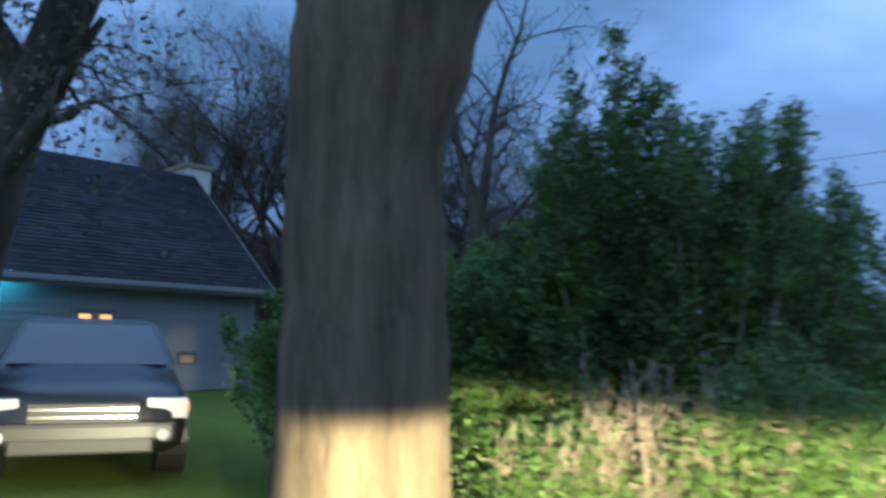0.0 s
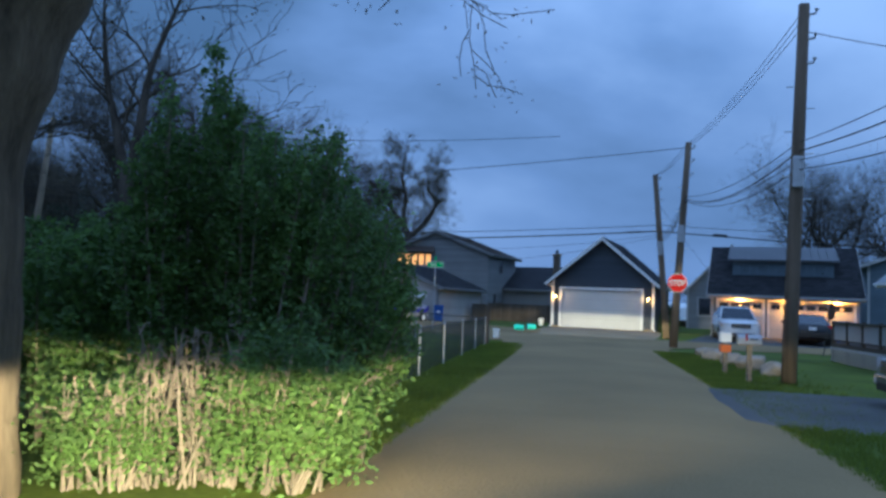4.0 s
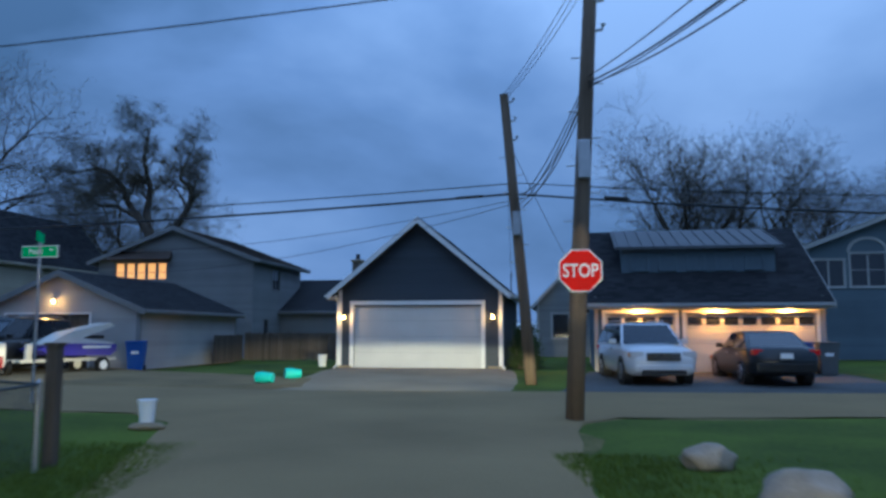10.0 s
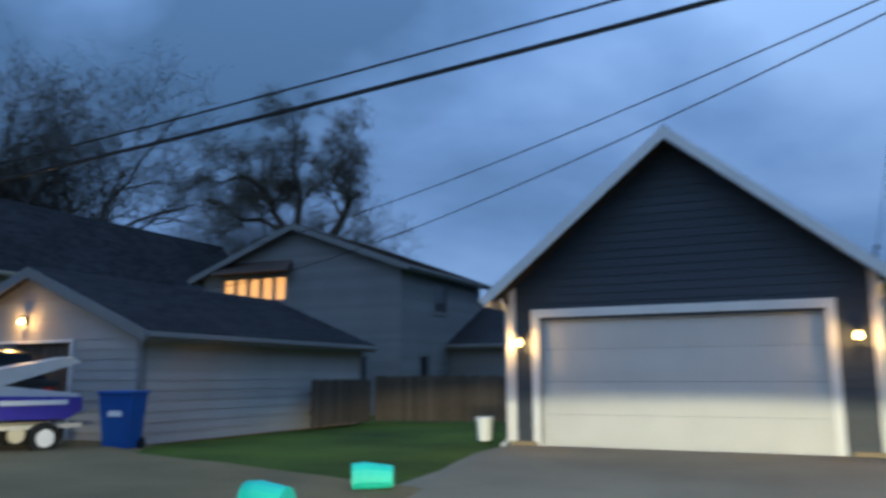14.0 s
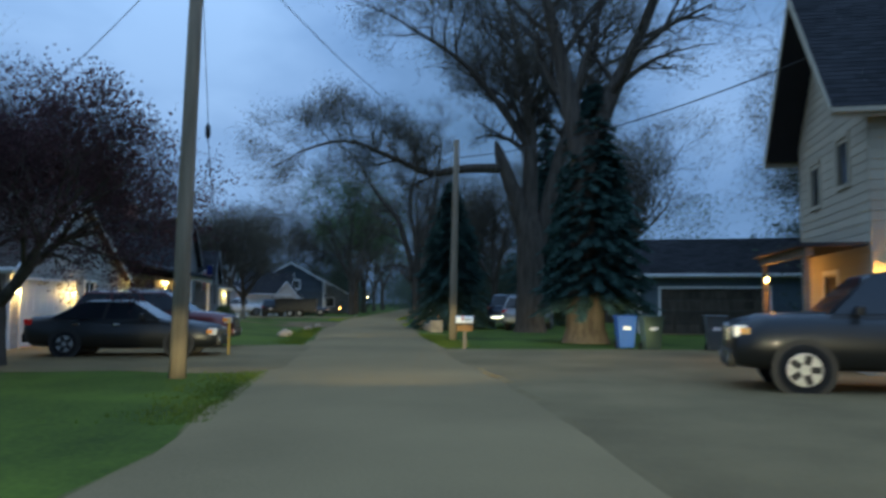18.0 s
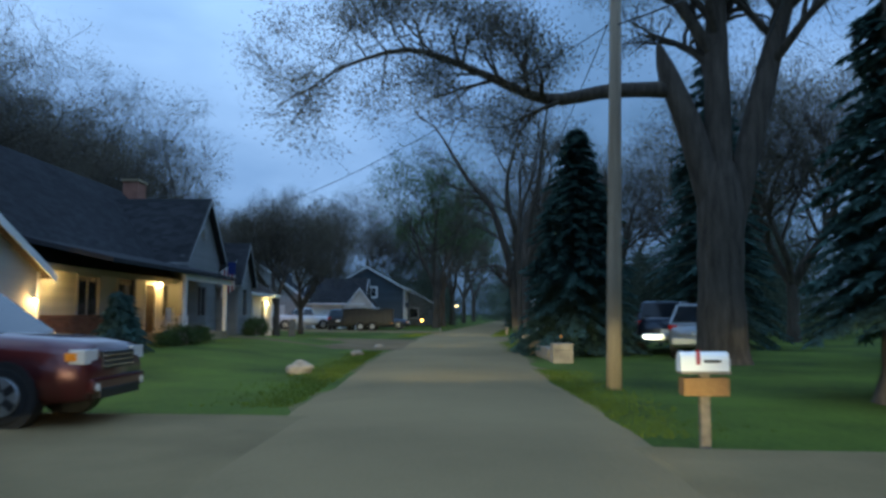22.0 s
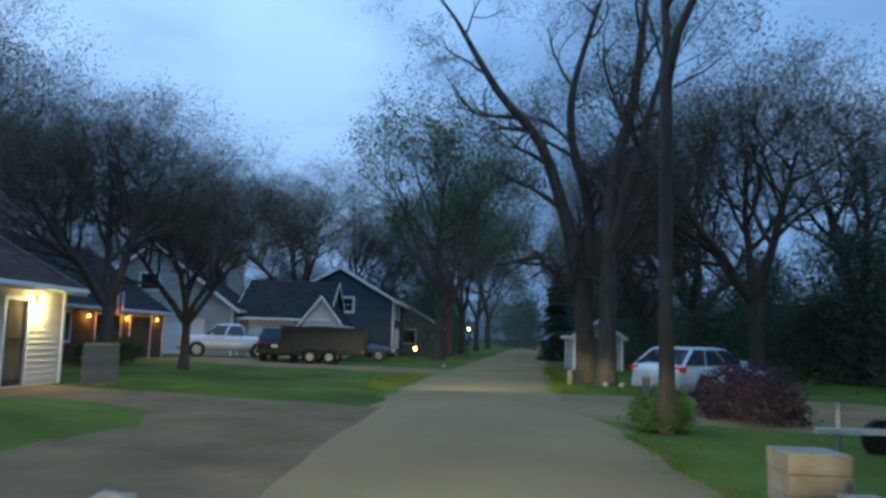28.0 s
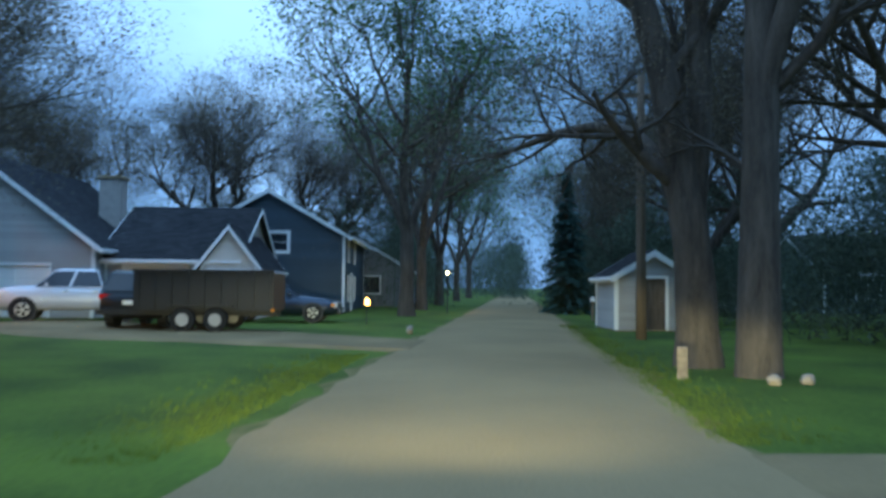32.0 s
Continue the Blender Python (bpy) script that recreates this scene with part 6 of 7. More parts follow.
chw = thing("chimney", pose(-12.6, 0.2, 0, 0, 0, 88) @ pose(8.72, 4.5, 0), "broad white-washed chimney at the gable end", "chimney")
part("shaft", box(-0.1, -0.6, 0.0, 0.6, 0.6, 5.7), M["stucco"], chw)
part("cap", box(-0.16, -0.66, 5.7, 0.66, 0.66, 5.82, 0.02), M["concrete"], chw)
bl = thing("wall_lamp", pose(-12.6, 0.2, 0, 0, 0, 88) @ pose(3.3, -0.03, 2.2), "small lamp that glows blue by the door", "wall lamp")
part("back_plate", box(-0.06, -0.02, -0.08, 0.06, 0.0, 0.08), M["black"], bl)
part("bulb", ball((0, -0.08, 0), 0.10, 0.06, 0.07, 2), M["blue_glow"], bl, "blue lit bulb")
lamp("blue_light", pose(-12.6, 0.2, 0, 0, 0, 88) @ Vector((3.3, -0.3, 2.15)), 12.0, (0.1, 0.6, 1.0), 0.06)

# ---------------- street two: houses ----------------
def left(s, l, z=0.0, turn=0.0):
    """A frame on the left side of the second street: x along it, the front towards the street."""
    return pose(*rd(s, l), z, 0, 0, 197.2 + turn)


def facing(s, l, z=0.0, turn=0.0):
    """A frame whose front looks back along the second street; x runs towards its right side."""
    return pose(*rd(s, l), z, 0, 0, 107.2 + turn)


house("house", left(39.5, 24.0, 0.4), 17.2, 8.5, 2.75, 4.1, "x", M["cream"], M["shingle"], "cream porch house with a dark roof and lit lamps", 71, 0.35, 0.3, trim=M["dull"],
           openings=[("front", "window", 2.6, 0.9, 1.5, 1.3, dict(mull=2)), ("front", "window", 5.6, 1.0, 1.5, 1.25), ("front", "door", 8.2, 0.05, 0.95, 2.05, dict(mat=M["fence_wood"])), ("front", "window", 10.0, 0.9, 1.0, 1.3), ("left", "window", 3.0, 0.9, 1.1, 1.2)])
house("house", left(50.2, 24.6, 0.4), 5.4, 8.0, 3.4, 2.7, "y", M["grey"], M["shingle"], "front-gabled wing of grey siding with a round vent", 72, 0.3, 0.3, trim=M["grey"], openings=[("front", "window", 1.9, 0.9, 1.2, 1.3, dict(mull=2))])
rv = thing("gable_vent", left(52.9, 24.6, 4.95), "round louvred vent in the gable", "vent")
part("ring", tube([(0, -0.03, 0), (0, -0.07, 0)], [0.34, 0.32], 20), M["dull"], rv)
part("backing", tube([(0, -0.071, 0), (0, -0.078, 0)], 0.26, 20), M["black"], rv)
for i in range(5):
    part("louvre", box(-0.22, -0.10, -0.20 + i * 0.09, 0.22, -0.08, -0.15 + i * 0.09), M["dull"], rv)
house("house", left(55.0, 25.6, 0.4), 2.6, 6.0, 2.7, 1.7, "y", M["grey"], M["shingle"], "narrow lower gabled wing of grey siding", 86, 0.25, 0.25, trim=M["grey"], openings=[("front", "window", 0.8, 0.9, 0.9, 1.3)])
pc = thing("porch", left(41.5, 24.0, 0.4), "open front porch with slim white columns and a low roof", "porch")
part("deck", box(4.4, -2.0, -0.25, 10.4, -0.03, 0.28), M["concrete"], pc)
v = [(x, y, z) for z0, z1 in ((2.55, 3.15), (2.42, 3.0)) for x, y, z in ((-2.25, -2.3, z0), (10.7, -2.3, z0), (10.7, 0.3, z1), (-2.25, 0.3, z1))]
raw("roof", v, [(0, 1, 2, 3), (7, 6, 5, 4), (0, 4, 5, 1), (1, 5, 6, 2), (3, 2, 6, 7), (0, 3, 7, 4)], M["shingle"], pc)
part("beam", box(4.3, -2.15, 2.22, 10.5, -2.0, 2.42), M["white"], pc)
for u in (4.5, 9.7):
    part("column", box(u - 0.07, -2.13, 0.28, u + 0.07, -1.99, 2.22, 0.01), M["white"], pc)
# brick skirt under the porch windows, brick by brick
skirt = thing("brick_skirt", left(39.5, 24.03, 0.4), "low brick skirt along the porch house wall", "wall", kind="structure")
part("mortar", box(0, -0.06, -0.3, 6.6, 0.0, 0.96), M["mortar"], skirt)
me = None
for r in range(12):
    for c in range(28):
        u = c * 0.24 + (0.12 if r % 2 else 0)
        if u + 0.225 > 6.6:
            continue
        if me is None:
            o = part("brick", box(0, -0.085, 0, 0.225, -0.05, 0.068, 0.0), M["brick"], skirt)
            me = o.data
        else:
            o = new("brick", me)
            o.parent = skirt
        o.matrix_basis = pose(u, 0, 0.005 + r * 0.08)
ch = thing("chimney", left(56.0, 20.2), "square brick chimney on the ridge", "chimney")
part("shaft", box(-0.6, -0.35, 4.5, 0.5, 0.35, 7.75), M["brick"], ch)
part("cap", box(-0.68, -0.43, 7.75, 0.58, 0.43, 7.87, 0.02), M["concrete"], ch)
for s, l, z, pw, gl in ((40.2, 24.0, 2.75, 60.0, "white_glow"), (48.9, 24.0, 2.55, 55.0, "white_glow")):
    sconce(left(s, l + 0.03, z), "bright porch lantern on the cream wall", pw, (1.0, 0.58, 0.22), gl)


def chair(m):
    t = thing("porch_chair", m, "white slatted garden chair on the porch", "chair", "porch chairs")
    part("seat", box(-.28, -.28, .36, .28, .26, .40), M["white"], t)
    for i in range(5):
        part("back_slat", box(-.27 + i * .112, .24, .38, -.18 + i * .112, .28, .95), M["white"], t)
    for sx in (-.27, .23):
        for sy in (-.27, .22):
            part("leg", box(sx, sy, 0, sx + .05, sy + .05, .38 if sy > 0 else .6), M["white"], t)
        part("arm", box(sx - .02, -.30, .60, sx + .07, .28, .63), M["white"], t)
    return t


chair(left(47.6, 25.2, 0.68))
chair(left(48.5, 25.1, 0.68, 20))
fg = thing("flag", left(53.4, 24.95, 3.1), "striped flag hanging from a slanted wall pole", "flag")
part("pole", tube([(0, 0.33, -0.2), (0.05, -1.0, 0.65)], 0.015, 6), M["white"], fg)
for i in range(7):
    bm = bmesh.new()
    y0, y1 = -0.92 + i * 0.085, -0.92 + (i + 1) * 0.085
    fv = []
    for k in range(7):
        z = 0.6 - k * 0.2 - i * 0.055
        off = 0.05 * math.sin(k * 1.1 + i * 0.8)
        fv.append((bm.verts.new((0.05 + off, y0, z)), bm.verts.new((0.05 + off + 0.02, y1, z - 0.05))))
    for a, b in zip(fv, fv[1:]):
        bm.faces.new((a[0], a[1], b[1], b[0]))
    bmesh.ops.solidify(bm, geom=bm.faces[:], thickness=0.004)
    part("stripe", bm, M["flag_red"] if i % 2 else M["flag_white"], fg)
part("canton", box(0.0, -0.95, 0.05, 0.012, -0.62, 0.62), M["flag_blue"], fg)

house("house", left(27.0, 24.6), 11.6, 8.0, 2.6, 2.6, "y", M["dull"], M["shingle_brown"], "white-walled house with bright lamps by its doors", 73, 0.35, 0.3,
      openings=[("front", "garage", 0.8, 0, 4.6, 2.1, dict(rows=4, cols=8)), ("front", "window", 6.6, 0.9, 1.2, 1.3, dict(mull=2))])
for s in (27.4, 32.2, 38.3):
    sconce(left(s, 24.57, 1.75), "bright lantern on the white house wall", 35.0, (1.0, 0.58, 0.22), "white_glow")
house("house", left(57.7, 25.0), 7.4, 8.0, 2.75, 2.2, "x", M["cream"], M["shingle_brown"], "low cream house beside the wide drive, porch lamp lit", 74, 0.4, 0.3,
      openings=[("front", "door", 4.6, 0.05, 0.95, 2.05, dict(mat=M["fence_wood"])), ("front", "window", 1.2, 0.9, 1.5, 1.3, dict(mull=2))])
sconce(left(63.6, 24.97, 2.0), "bright lantern on the cream wall", 80.0, (1.0, 0.72, 0.34), "white_glow")
board_fence(*rd(63.4, 26.4), *rd(65.6, 26.4), 1.1, "short pale board fence by the cream house", "wood")
house("house", left(74.0, 19.5), 13.5, 8.5, 2.7, 3.0, "x", M["fence_wood"], M["shingle"], "brown-sided house with three orange lanterns", 75, 0.4, 0.3,
      openings=[("front", "garage", 5.2, 0, 2.6, 2.1, dict(rows=4, cols=4, mat=M["fence_wood"])), ("front", "garage", 9.0, 0, 2.6, 2.1, dict(rows=4, cols=4, mat=M["fence_wood"])), ("front", "window", 1.2, 0.9, 1.6, 1.2, dict(mull=2))])
for s in (78.3, 82.4, 86.4):
    sconce(left(s, 19.47, 2.0), "orange lit lantern on the brown house", 22.0, (1.0, 0.36, 0.08), "orange_glow")
fg2 = thing("flag", left(79.8, 19.6, 2.6), "small striped flag on a wall pole", "flag")
part("pole", tube([(0, 0.1, -0.2), (0, -0.9, 0.6)], 0.015, 6), M["white"], fg2)
for i in range(5):
    part("stripe", box(0.0, -0.88 + i * 0.11, -0.35 - i * 0.06, 0.012, -0.77 + i * 0.11, 0.55 - i * 0.08), M["flag_red"] if i % 2 else M["flag_white"], fg2)
house("house", facing(92.0, 12.1), 10.0, 10.5, 3.1, 3.7, "y", M["dull"], M["shingle"], "white house with a tall dark gable roof", 76, 0.4, 0.35, openings=[("front", "garage", 5.6, 0, 2.6, 2.1, dict(rows=4, cols=4)), ("front", "window", 1.6, 0.9, 1.6, 1.2, dict(mull=2)), ("front", "window", 4.2, 3.9, 1.1, 1.0)])
house("house", facing(93.0, 22.15), 5.4, 7.5, 2.65, 2.3, "x", M["dull"], M["shingle"], "low white wing with a long dark roof", 87, 0.4, 0.3, openings=[("front", "garage", 0.8, 0, 2.6, 2.1, dict(rows=4, cols=4))])
house("garage", facing(92.6, 26.25), 2.3, 5.0, 2.35, 1.5, "y", M["cream"], M["shingle"], "small white gabled wing with a pair of windows", 77, 0.25, 0.25, openings=[("front", "window", 0.3, 1.45, 1.7, 0.55, dict(mull=2))], category="garage")
house("house", facing(101.5, 23.2), 8.0, 12.0, 4.2, 2.25, "y", M["blue"], M["shingle"], "two-storey dark blue gabled house with white trim", 78, 0.4, 0.35,
      openings=[("front", "window", 3.75, 3.2, 1.25, 0.95, dict(trim=0.14, bars=1)), ("right", "window", 1.5, 2.75, 0.9, 1.2), ("right", "window", 5.0, 2.75, 0.9, 1.2), ("right", "window", 1.5, 0.6, 0.9, 1.3), ("right", "window", 5.0, 0.6, 0.9, 1.3), ("right", "door", 3.2, 0, 0.95, 2.05)])
house("house", facing(116.0, 26.0), 8.5, 9.0, 2.6, 2.4, "y", M["grey"], M["shingle"], "pale house beyond the blue one", 79, 0.3, 0.3, shingled=False, openings=[("front", "window", 5.0, 0.9, 1.2, 1.2), ("front", "window", 1.5, 0.9, 1.2, 1.2)])
ch = thing("chimney", facing(97.5, 20.6), "pale square chimney on the white house", "chimney")
part("shaft", box(-0.5, -0.4, 2.5, 0.5, 0.4, 6.35), M["mortar"], ch)
part("cap", box(-0.6, -0.5, 6.35, 0.6, 0.5, 6.47, 0.02), M["concrete"], ch)
# right side
house("garage", pose(-50.6, 34.6, 0, 0, 0, 90), 8.0, 6.0, 3.0, 1.6, "x", M["teal"], M["shingle"], "grey garage among the trees, white fascia", 81, 0.4, 0.3, category="garage", openings=[("front", "garage", 1.0, 0, 4.8, 2.1, dict(rows=4, cols=8, mat=M["fence_wood"])), ("left", "window", 2.5, 1.0, 1.0, 1.0)])
house("house", facing(108.0, 60.0), 9.0, 9.0, 2.7, 2.4, "x", M["teal"], M["shingle"], "grey house behind the trunks with white fascia", 82, 0.4, 0.3, openings=[("front", "window", 2.0, 0.9, 1.5, 1.2, dict(mull=2)), ("front", "window", 6.0, 0.9, 1.2, 1.2)])
house("garage", facing(112.0, 52.0), 4.6, 6.0, 2.4, 2.0, "y", M["dull"], M["shingle"], "small white gabled garage behind the trees", 83, 0.3, 0.3, category="garage", openings=[("front", "window", 1.4, 1.0, 1.2, 1.0)])
house("house", facing(126.0, 48.0), 6.0, 7.0, 2.5, 2.0, "y", M["dull"], M["shingle"], "white house far down the street", 84, 0.3, 0.3, shingled=False)
house("shed", facing(86.5, 42.0), 2.6, 3.0, 1.9, 0.8, "y", M["dull"], M["shingle"], "small white gabled shed behind the trunks", 85, 0.15, 0.15, category="shed", openings=[("front", "door", 0.8, 0.0, 0.9, 1.75, dict(mat=M["fence_wood"]))])

# ---------------- vehicles ----------------
W_ = paint("car_white", (0.60, 0.61, 0.62), 0.1)
S_ = paint("car_silver", (0.36, 0.37, 0.38), 0.6)
K_ = material("car_black", (0.010, 0.011, 0.012), 0.38, metal=0.0, vary=0.06, scale=1.0, bump=0.0, coat=0.25)
R_ = paint("car_maroon", (0.070, 0.012, 0.014), 0.4)
G_ = paint("car_grey", (0.13, 0.135, 0.14), 0.4)
N_ = paint("car_dark_blue", (0.015, 0.022, 0.040), 0.4)
car("car", "suv", pose(4.1, 38.75, -0.14, 0, 0, 98.6), W_, "white four-door utility car nosed to the street")
car("car", "sedan", pose(6.9, 43.6, -0.1, 0, 0, -86), K_, "dark saloon parked tail-out before the lit bays")
car("car", "crossover", pose(6.95, 12.7, -0.22, 0, 0, 8), G_, "dull grey car parked nose to the lane")
car("car", "sedan", pose(-3.6, 1.45, -0.18, 0, 0, 157), K_, "black saloon parked beside the oak")
car("pickup_truck", "pickup", pose(-26.2, 34.6, 0.02, 0, 0, 86), K_, "black pickup parked nose to the street")
car("car", "suv", pose(-18.8, 41.2, 0.02, 0, 0, -89), S_, "silver car parked tail to the street")
car("car", "van", pose(-16.3, 37.15, 0.02, 0, 0, 90), K_, "black minivan parked before the low garage")
car("car", "sedan", pose(*rd(24.3, 31.2), 0.03, 0, 0, -72.8), K_, "black saloon parked in the short drive")
car("car", "suv", pose(*rd(28.3, 31.0), 0.03, 0, 0, -74), R_, "dark red utility car parked in the short drive")
car("car", "suv", pose(-58.5, 29.4, 0.03, 0, 0, -8), S_, "silver utility car parked under the trees")
car("pickup_truck", "pickup", pose(-62.0, 27.2, 0.03, 0, 0, 5), N_, "dark pickup parked beside the silver car")
car("car", "crossover", pose(-79.8, 22.15, -0.12, 0, 0, -32), W_, "white crossover parked tail to the street")
car("pickup_truck", "pickup", pose(-90.7, -7.2, 0.03, 0, 0, 125.8), W_, "white pickup parked by the white house")
car("car", "suv", pose(*rd(89.0, 26.5), 0.03, 0, 0, 17.2), K_, "black utility car parked beyond the trailer")
car("car", "sedan", pose(*rd(91.0, 32.2), 0.03, 0, 0, -72.8), N_, "dark car parked before the blue house")

tr = thing("trailer", pose(*rd(83.2, 30.2), 0, 0, 0, 107.2), "black tandem-axle dump trailer with high sides", "trailer")
part("box", box(-3.2, -0.05, 0.62, 0.9, 1.9, 1.75, 0.02), M["black"], tr)
for i in range(9):
    part("side_rib", box(-3.1 + i * 0.48, -0.10, 0.62, -3.02 + i * 0.48, -0.05, 1.75), M["black"], tr)
part("frame", box(-4.6, 0.7, 0.45, 0.9, 1.2, 0.60), M["black"], tr)
part("top_rail", box(-3.22, -0.12, 1.75, 0.92, 0.02, 1.83), M["black"], tr)
for x in (-1.7, -0.75):
    for y0, y1 in ((-0.22, 0.0), (1.85, 2.07)):
        wh = part("wheel", tube([(x, y0, 0.36), (x, y0 + 0.03, 0.36), (x, y1 - 0.03, 0.36), (x, y1, 0.36)], [0.33, 0.36, 0.36, 0.33], 20), M["rubber"], tr)
        part("rim", tube([(x, y0 - 0.012, 0.36), (x, y0 + 0.02, 0.36)], 0.19, 16), M["dull"], wh, "white steel rim")
part("fender", box(-2.2, -0.26, 0.74, -0.25, 0.0, 0.78), M["black"], tr)
part("marker_light", box(0.86, -0.08, 0.62, 0.93, 0.02, 0.70), M["amber"], tr)

# watercraft on trailers beside the low garage
js = thing("jet_ski", pose(-14.62, 38.6, 0.0, 0, 0, 74), "purple and white watercraft on a small trailer", "jet ski")
part("hull", prism([(0, 0.78), (0.25, 0.60), (2.6, 0.55), (2.85, 0.70), (2.85, 0.92), (0.4, 0.98)], "y", -0.5, 0.5), M["hull"], js, "deep purple hull")
part("deck", prism([(0.05, 0.92), (0.5, 1.02), (1.1, 1.30), (2.7, 1.62), (2.85, 1.52), (1.6, 1.12), (2.85, 0.98), (2.85, 0.92)], "y", -0.36, 0.36), M["hull_white"], js, "white deck with a raised seat")
part("seat", box(1.3, -0.2, 1.1, 2.6, 0.2, 1.22, 0.05), M["black"], js)
part("handlebar", tube([(1.05, -0.35, 1.42), (1.0, 0, 1.36), (1.05, 0.35, 1.42)], 0.02, 6), M["black"], js)
part("stripe", box(1.5, -0.512, 0.80, 2.6, -0.502, 0.88), M["sign_white"], js)
part("trailer_frame", box(-0.6, -0.42, 0.40, 2.9, -0.34, 0.48), M["hull_white"], js)
part("trailer_frame", box(-0.6, 0.34, 0.40, 2.9, 0.42, 0.48), M["hull_white"], js)
part("tongue", box(-1.2, -0.05, 0.40, 0.2, 0.05, 0.48), M["hull_white"], js)
part("winch_post", box(-0.15, -0.06, 0.48, 0.05, 0.06, 0.95, 0.02), M["hull_white"], js)
for y in (-0.66, 0.54):
    wh = part("wheel", tube([(2.2, y, 0.26), (2.2, y + 0.12, 0.26)], 0.26, 16), M["rubber"], js)
    part("rim", tube([(2.2, y - 0.01, 0.26), (2.2, y + 0.13, 0.26)], 0.15, 12), M["sign_white"], wh)
sk = thing("covered_watercraft", pose(-14.75, 36.9, 0.0, 0, 0, 127), "cream fabric-covered watercraft with red reflectors", "watercraft")
part("cover", box(0, -0.52, 0.28, 0.95, 0.02, 1.02, 0.14), M["hull_white"], sk)
part("cover", box(0, 0.06, 0.28, 0.92, 0.60, 1.0, 0.14), M["hull_white"], sk)
part("patch", box(-0.008, -0.38, 0.72, -0.001, -0.16, 0.80), M["sign_white"], sk)
part("patch", box(-0.008, 0.18, 0.72, -0.001, 0.44, 0.80), M["sign_white"], sk)
part("reflector", box(-0.012, -0.46, 0.30, -0.001, -0.36, 0.62), M["flag_red"], sk, "red and white reflector")
part("trailer_frame", box(-0.2, -0.5, 0.14, 1.0, 0.6, 0.27), M["black"], sk)
for y in (-0.62, 0.66):
    part("wheel", tube([(0.7, y - 0.06, 0.24), (0.7, y + 0.06, 0.24)], 0.24, 14), M["rubber"], sk)
bt = thing("boat", pose(0.3, 66.5, 0.0, 0, 0, 70), "boat wrapped in white plastic on the bank", "boat")
part("wrap", prism([(-1.6, 0.5), (1.6, 0.5), (1.3, 1.5), (0.2, 1.9), (-1.3, 1.5)], "y", 0, 4.5), M["sign_white"], bt)
part("cradle", box(-1.0, 0.5, 0.0, 1.0, 4.0, 0.5), M["fence_wood"], bt)

# stone planters along the street
pt_ = thing("planter_wall", pose(*rd(42.0, 38.75), 0, 0, 0, 197), "low wall of stacked pale stone blocks", "garden wall")
rnd = random.Random(5)
for i in range(20):
    for r in range(2):
        w = 0.42
        p = part("stone_block", box(0, -0.16, 0, w - 0.015, 0.16, 0.19, 0.015), M["rock"], pt_)
        p.matrix_basis = pose(i * w + (0.2 if r else 0), rnd.gauss(0, 0.015), r * 0.195 - 0.05, 0, 0, rnd.gauss(0, 2))
pl2 = thing("planter", pose(*rd(41.5, 38.85), 0, 0, 0, 197), "square planter of rough pale stone", "planter")
for r in range(3):
    for c in range(3):
        part("stone_block", box(c * 0.2 - 0.30, -0.3, r * 0.2 - 0.05, c * 0.2 - 0.105, 0.3, r * 0.2 + 0.145, 0.015), M["rock"], pl2)
copy_thing(pl2, pose(*rd(46.5, 38.75), -0.1, 0, 0, 190))
copy_thing(pl2, pose(*rd(52.0, 39.0), -0.05, 0, 0, 195))
rf_ = thing("reflector_stake", pose(*rd(44.6, 39.3), 0), "amber reflector on a thin stake by the planters", "reflector")
part("stake", tube([(0, 0, -0.2), (0, 0, 0.62)], 0.012, 6), M["metal_dark"], rf_)
part("disc", tube([(0.02, 0.0, 0.66), (0.04, 0.0, 0.66)], 0.05, 12), M["amber"], rf_, "round amber reflector")
pl4 = thing("gate_post", pose(-71.27, 19.69, 0, 0, 0, 197), "weathered timber stump post by the drive", "post")
part("shaft", box(-0.08, -0.08, -0.2, 0.08, 0.08, 0.75, 0.02), M["wood"], pl4)
pl5 = thing("fence_post", pose(-80.8, 16.5, 0), "short pale post at the corner of the lawn", "post")
part("shaft", box(-0.08, -0.08, -0.2, 0.08, 0.08, 0.48, 0.02), M["wood"], pl5)
yp = thing("marker_post", pose(-32.2, 22.9, 0), "thin yellow marker post by the drive", "post")
part("shaft", tube([(0, 0, -0.2), (0.02, 0.03, 1.0)], 0.03, 7), material("yellow_plastic", (0.45, 0.28, 0.03), 0.5, bump=0.05), yp)
ht_ = thing("boat_trailer", pose(-65.1, 23.9, -0.08, 0, 0, 107), "empty pale boat trailer beside the stone pillar", "trailer")
part("tongue", box(-1.6, -0.05, 0.42, 1.8, 0.05, 0.50), M["hull_white"], ht_)
part("cross_bar", box(-0.3, -0.8, 0.36, -0.2, 0.8, 0.42), M["hull_white"], ht_)
part("jack", tube([(-1.3, 0, 0.0), (-1.3, 0, 0.85)], 0.035, 8), M["metal"], ht_)
for y in (-0.9, 0.78):
    part("wheel", tube([(-0.25, y, 0.28), (-0.25, y + 0.14, 0.28)], 0.28, 14), M["rubber"], ht_)

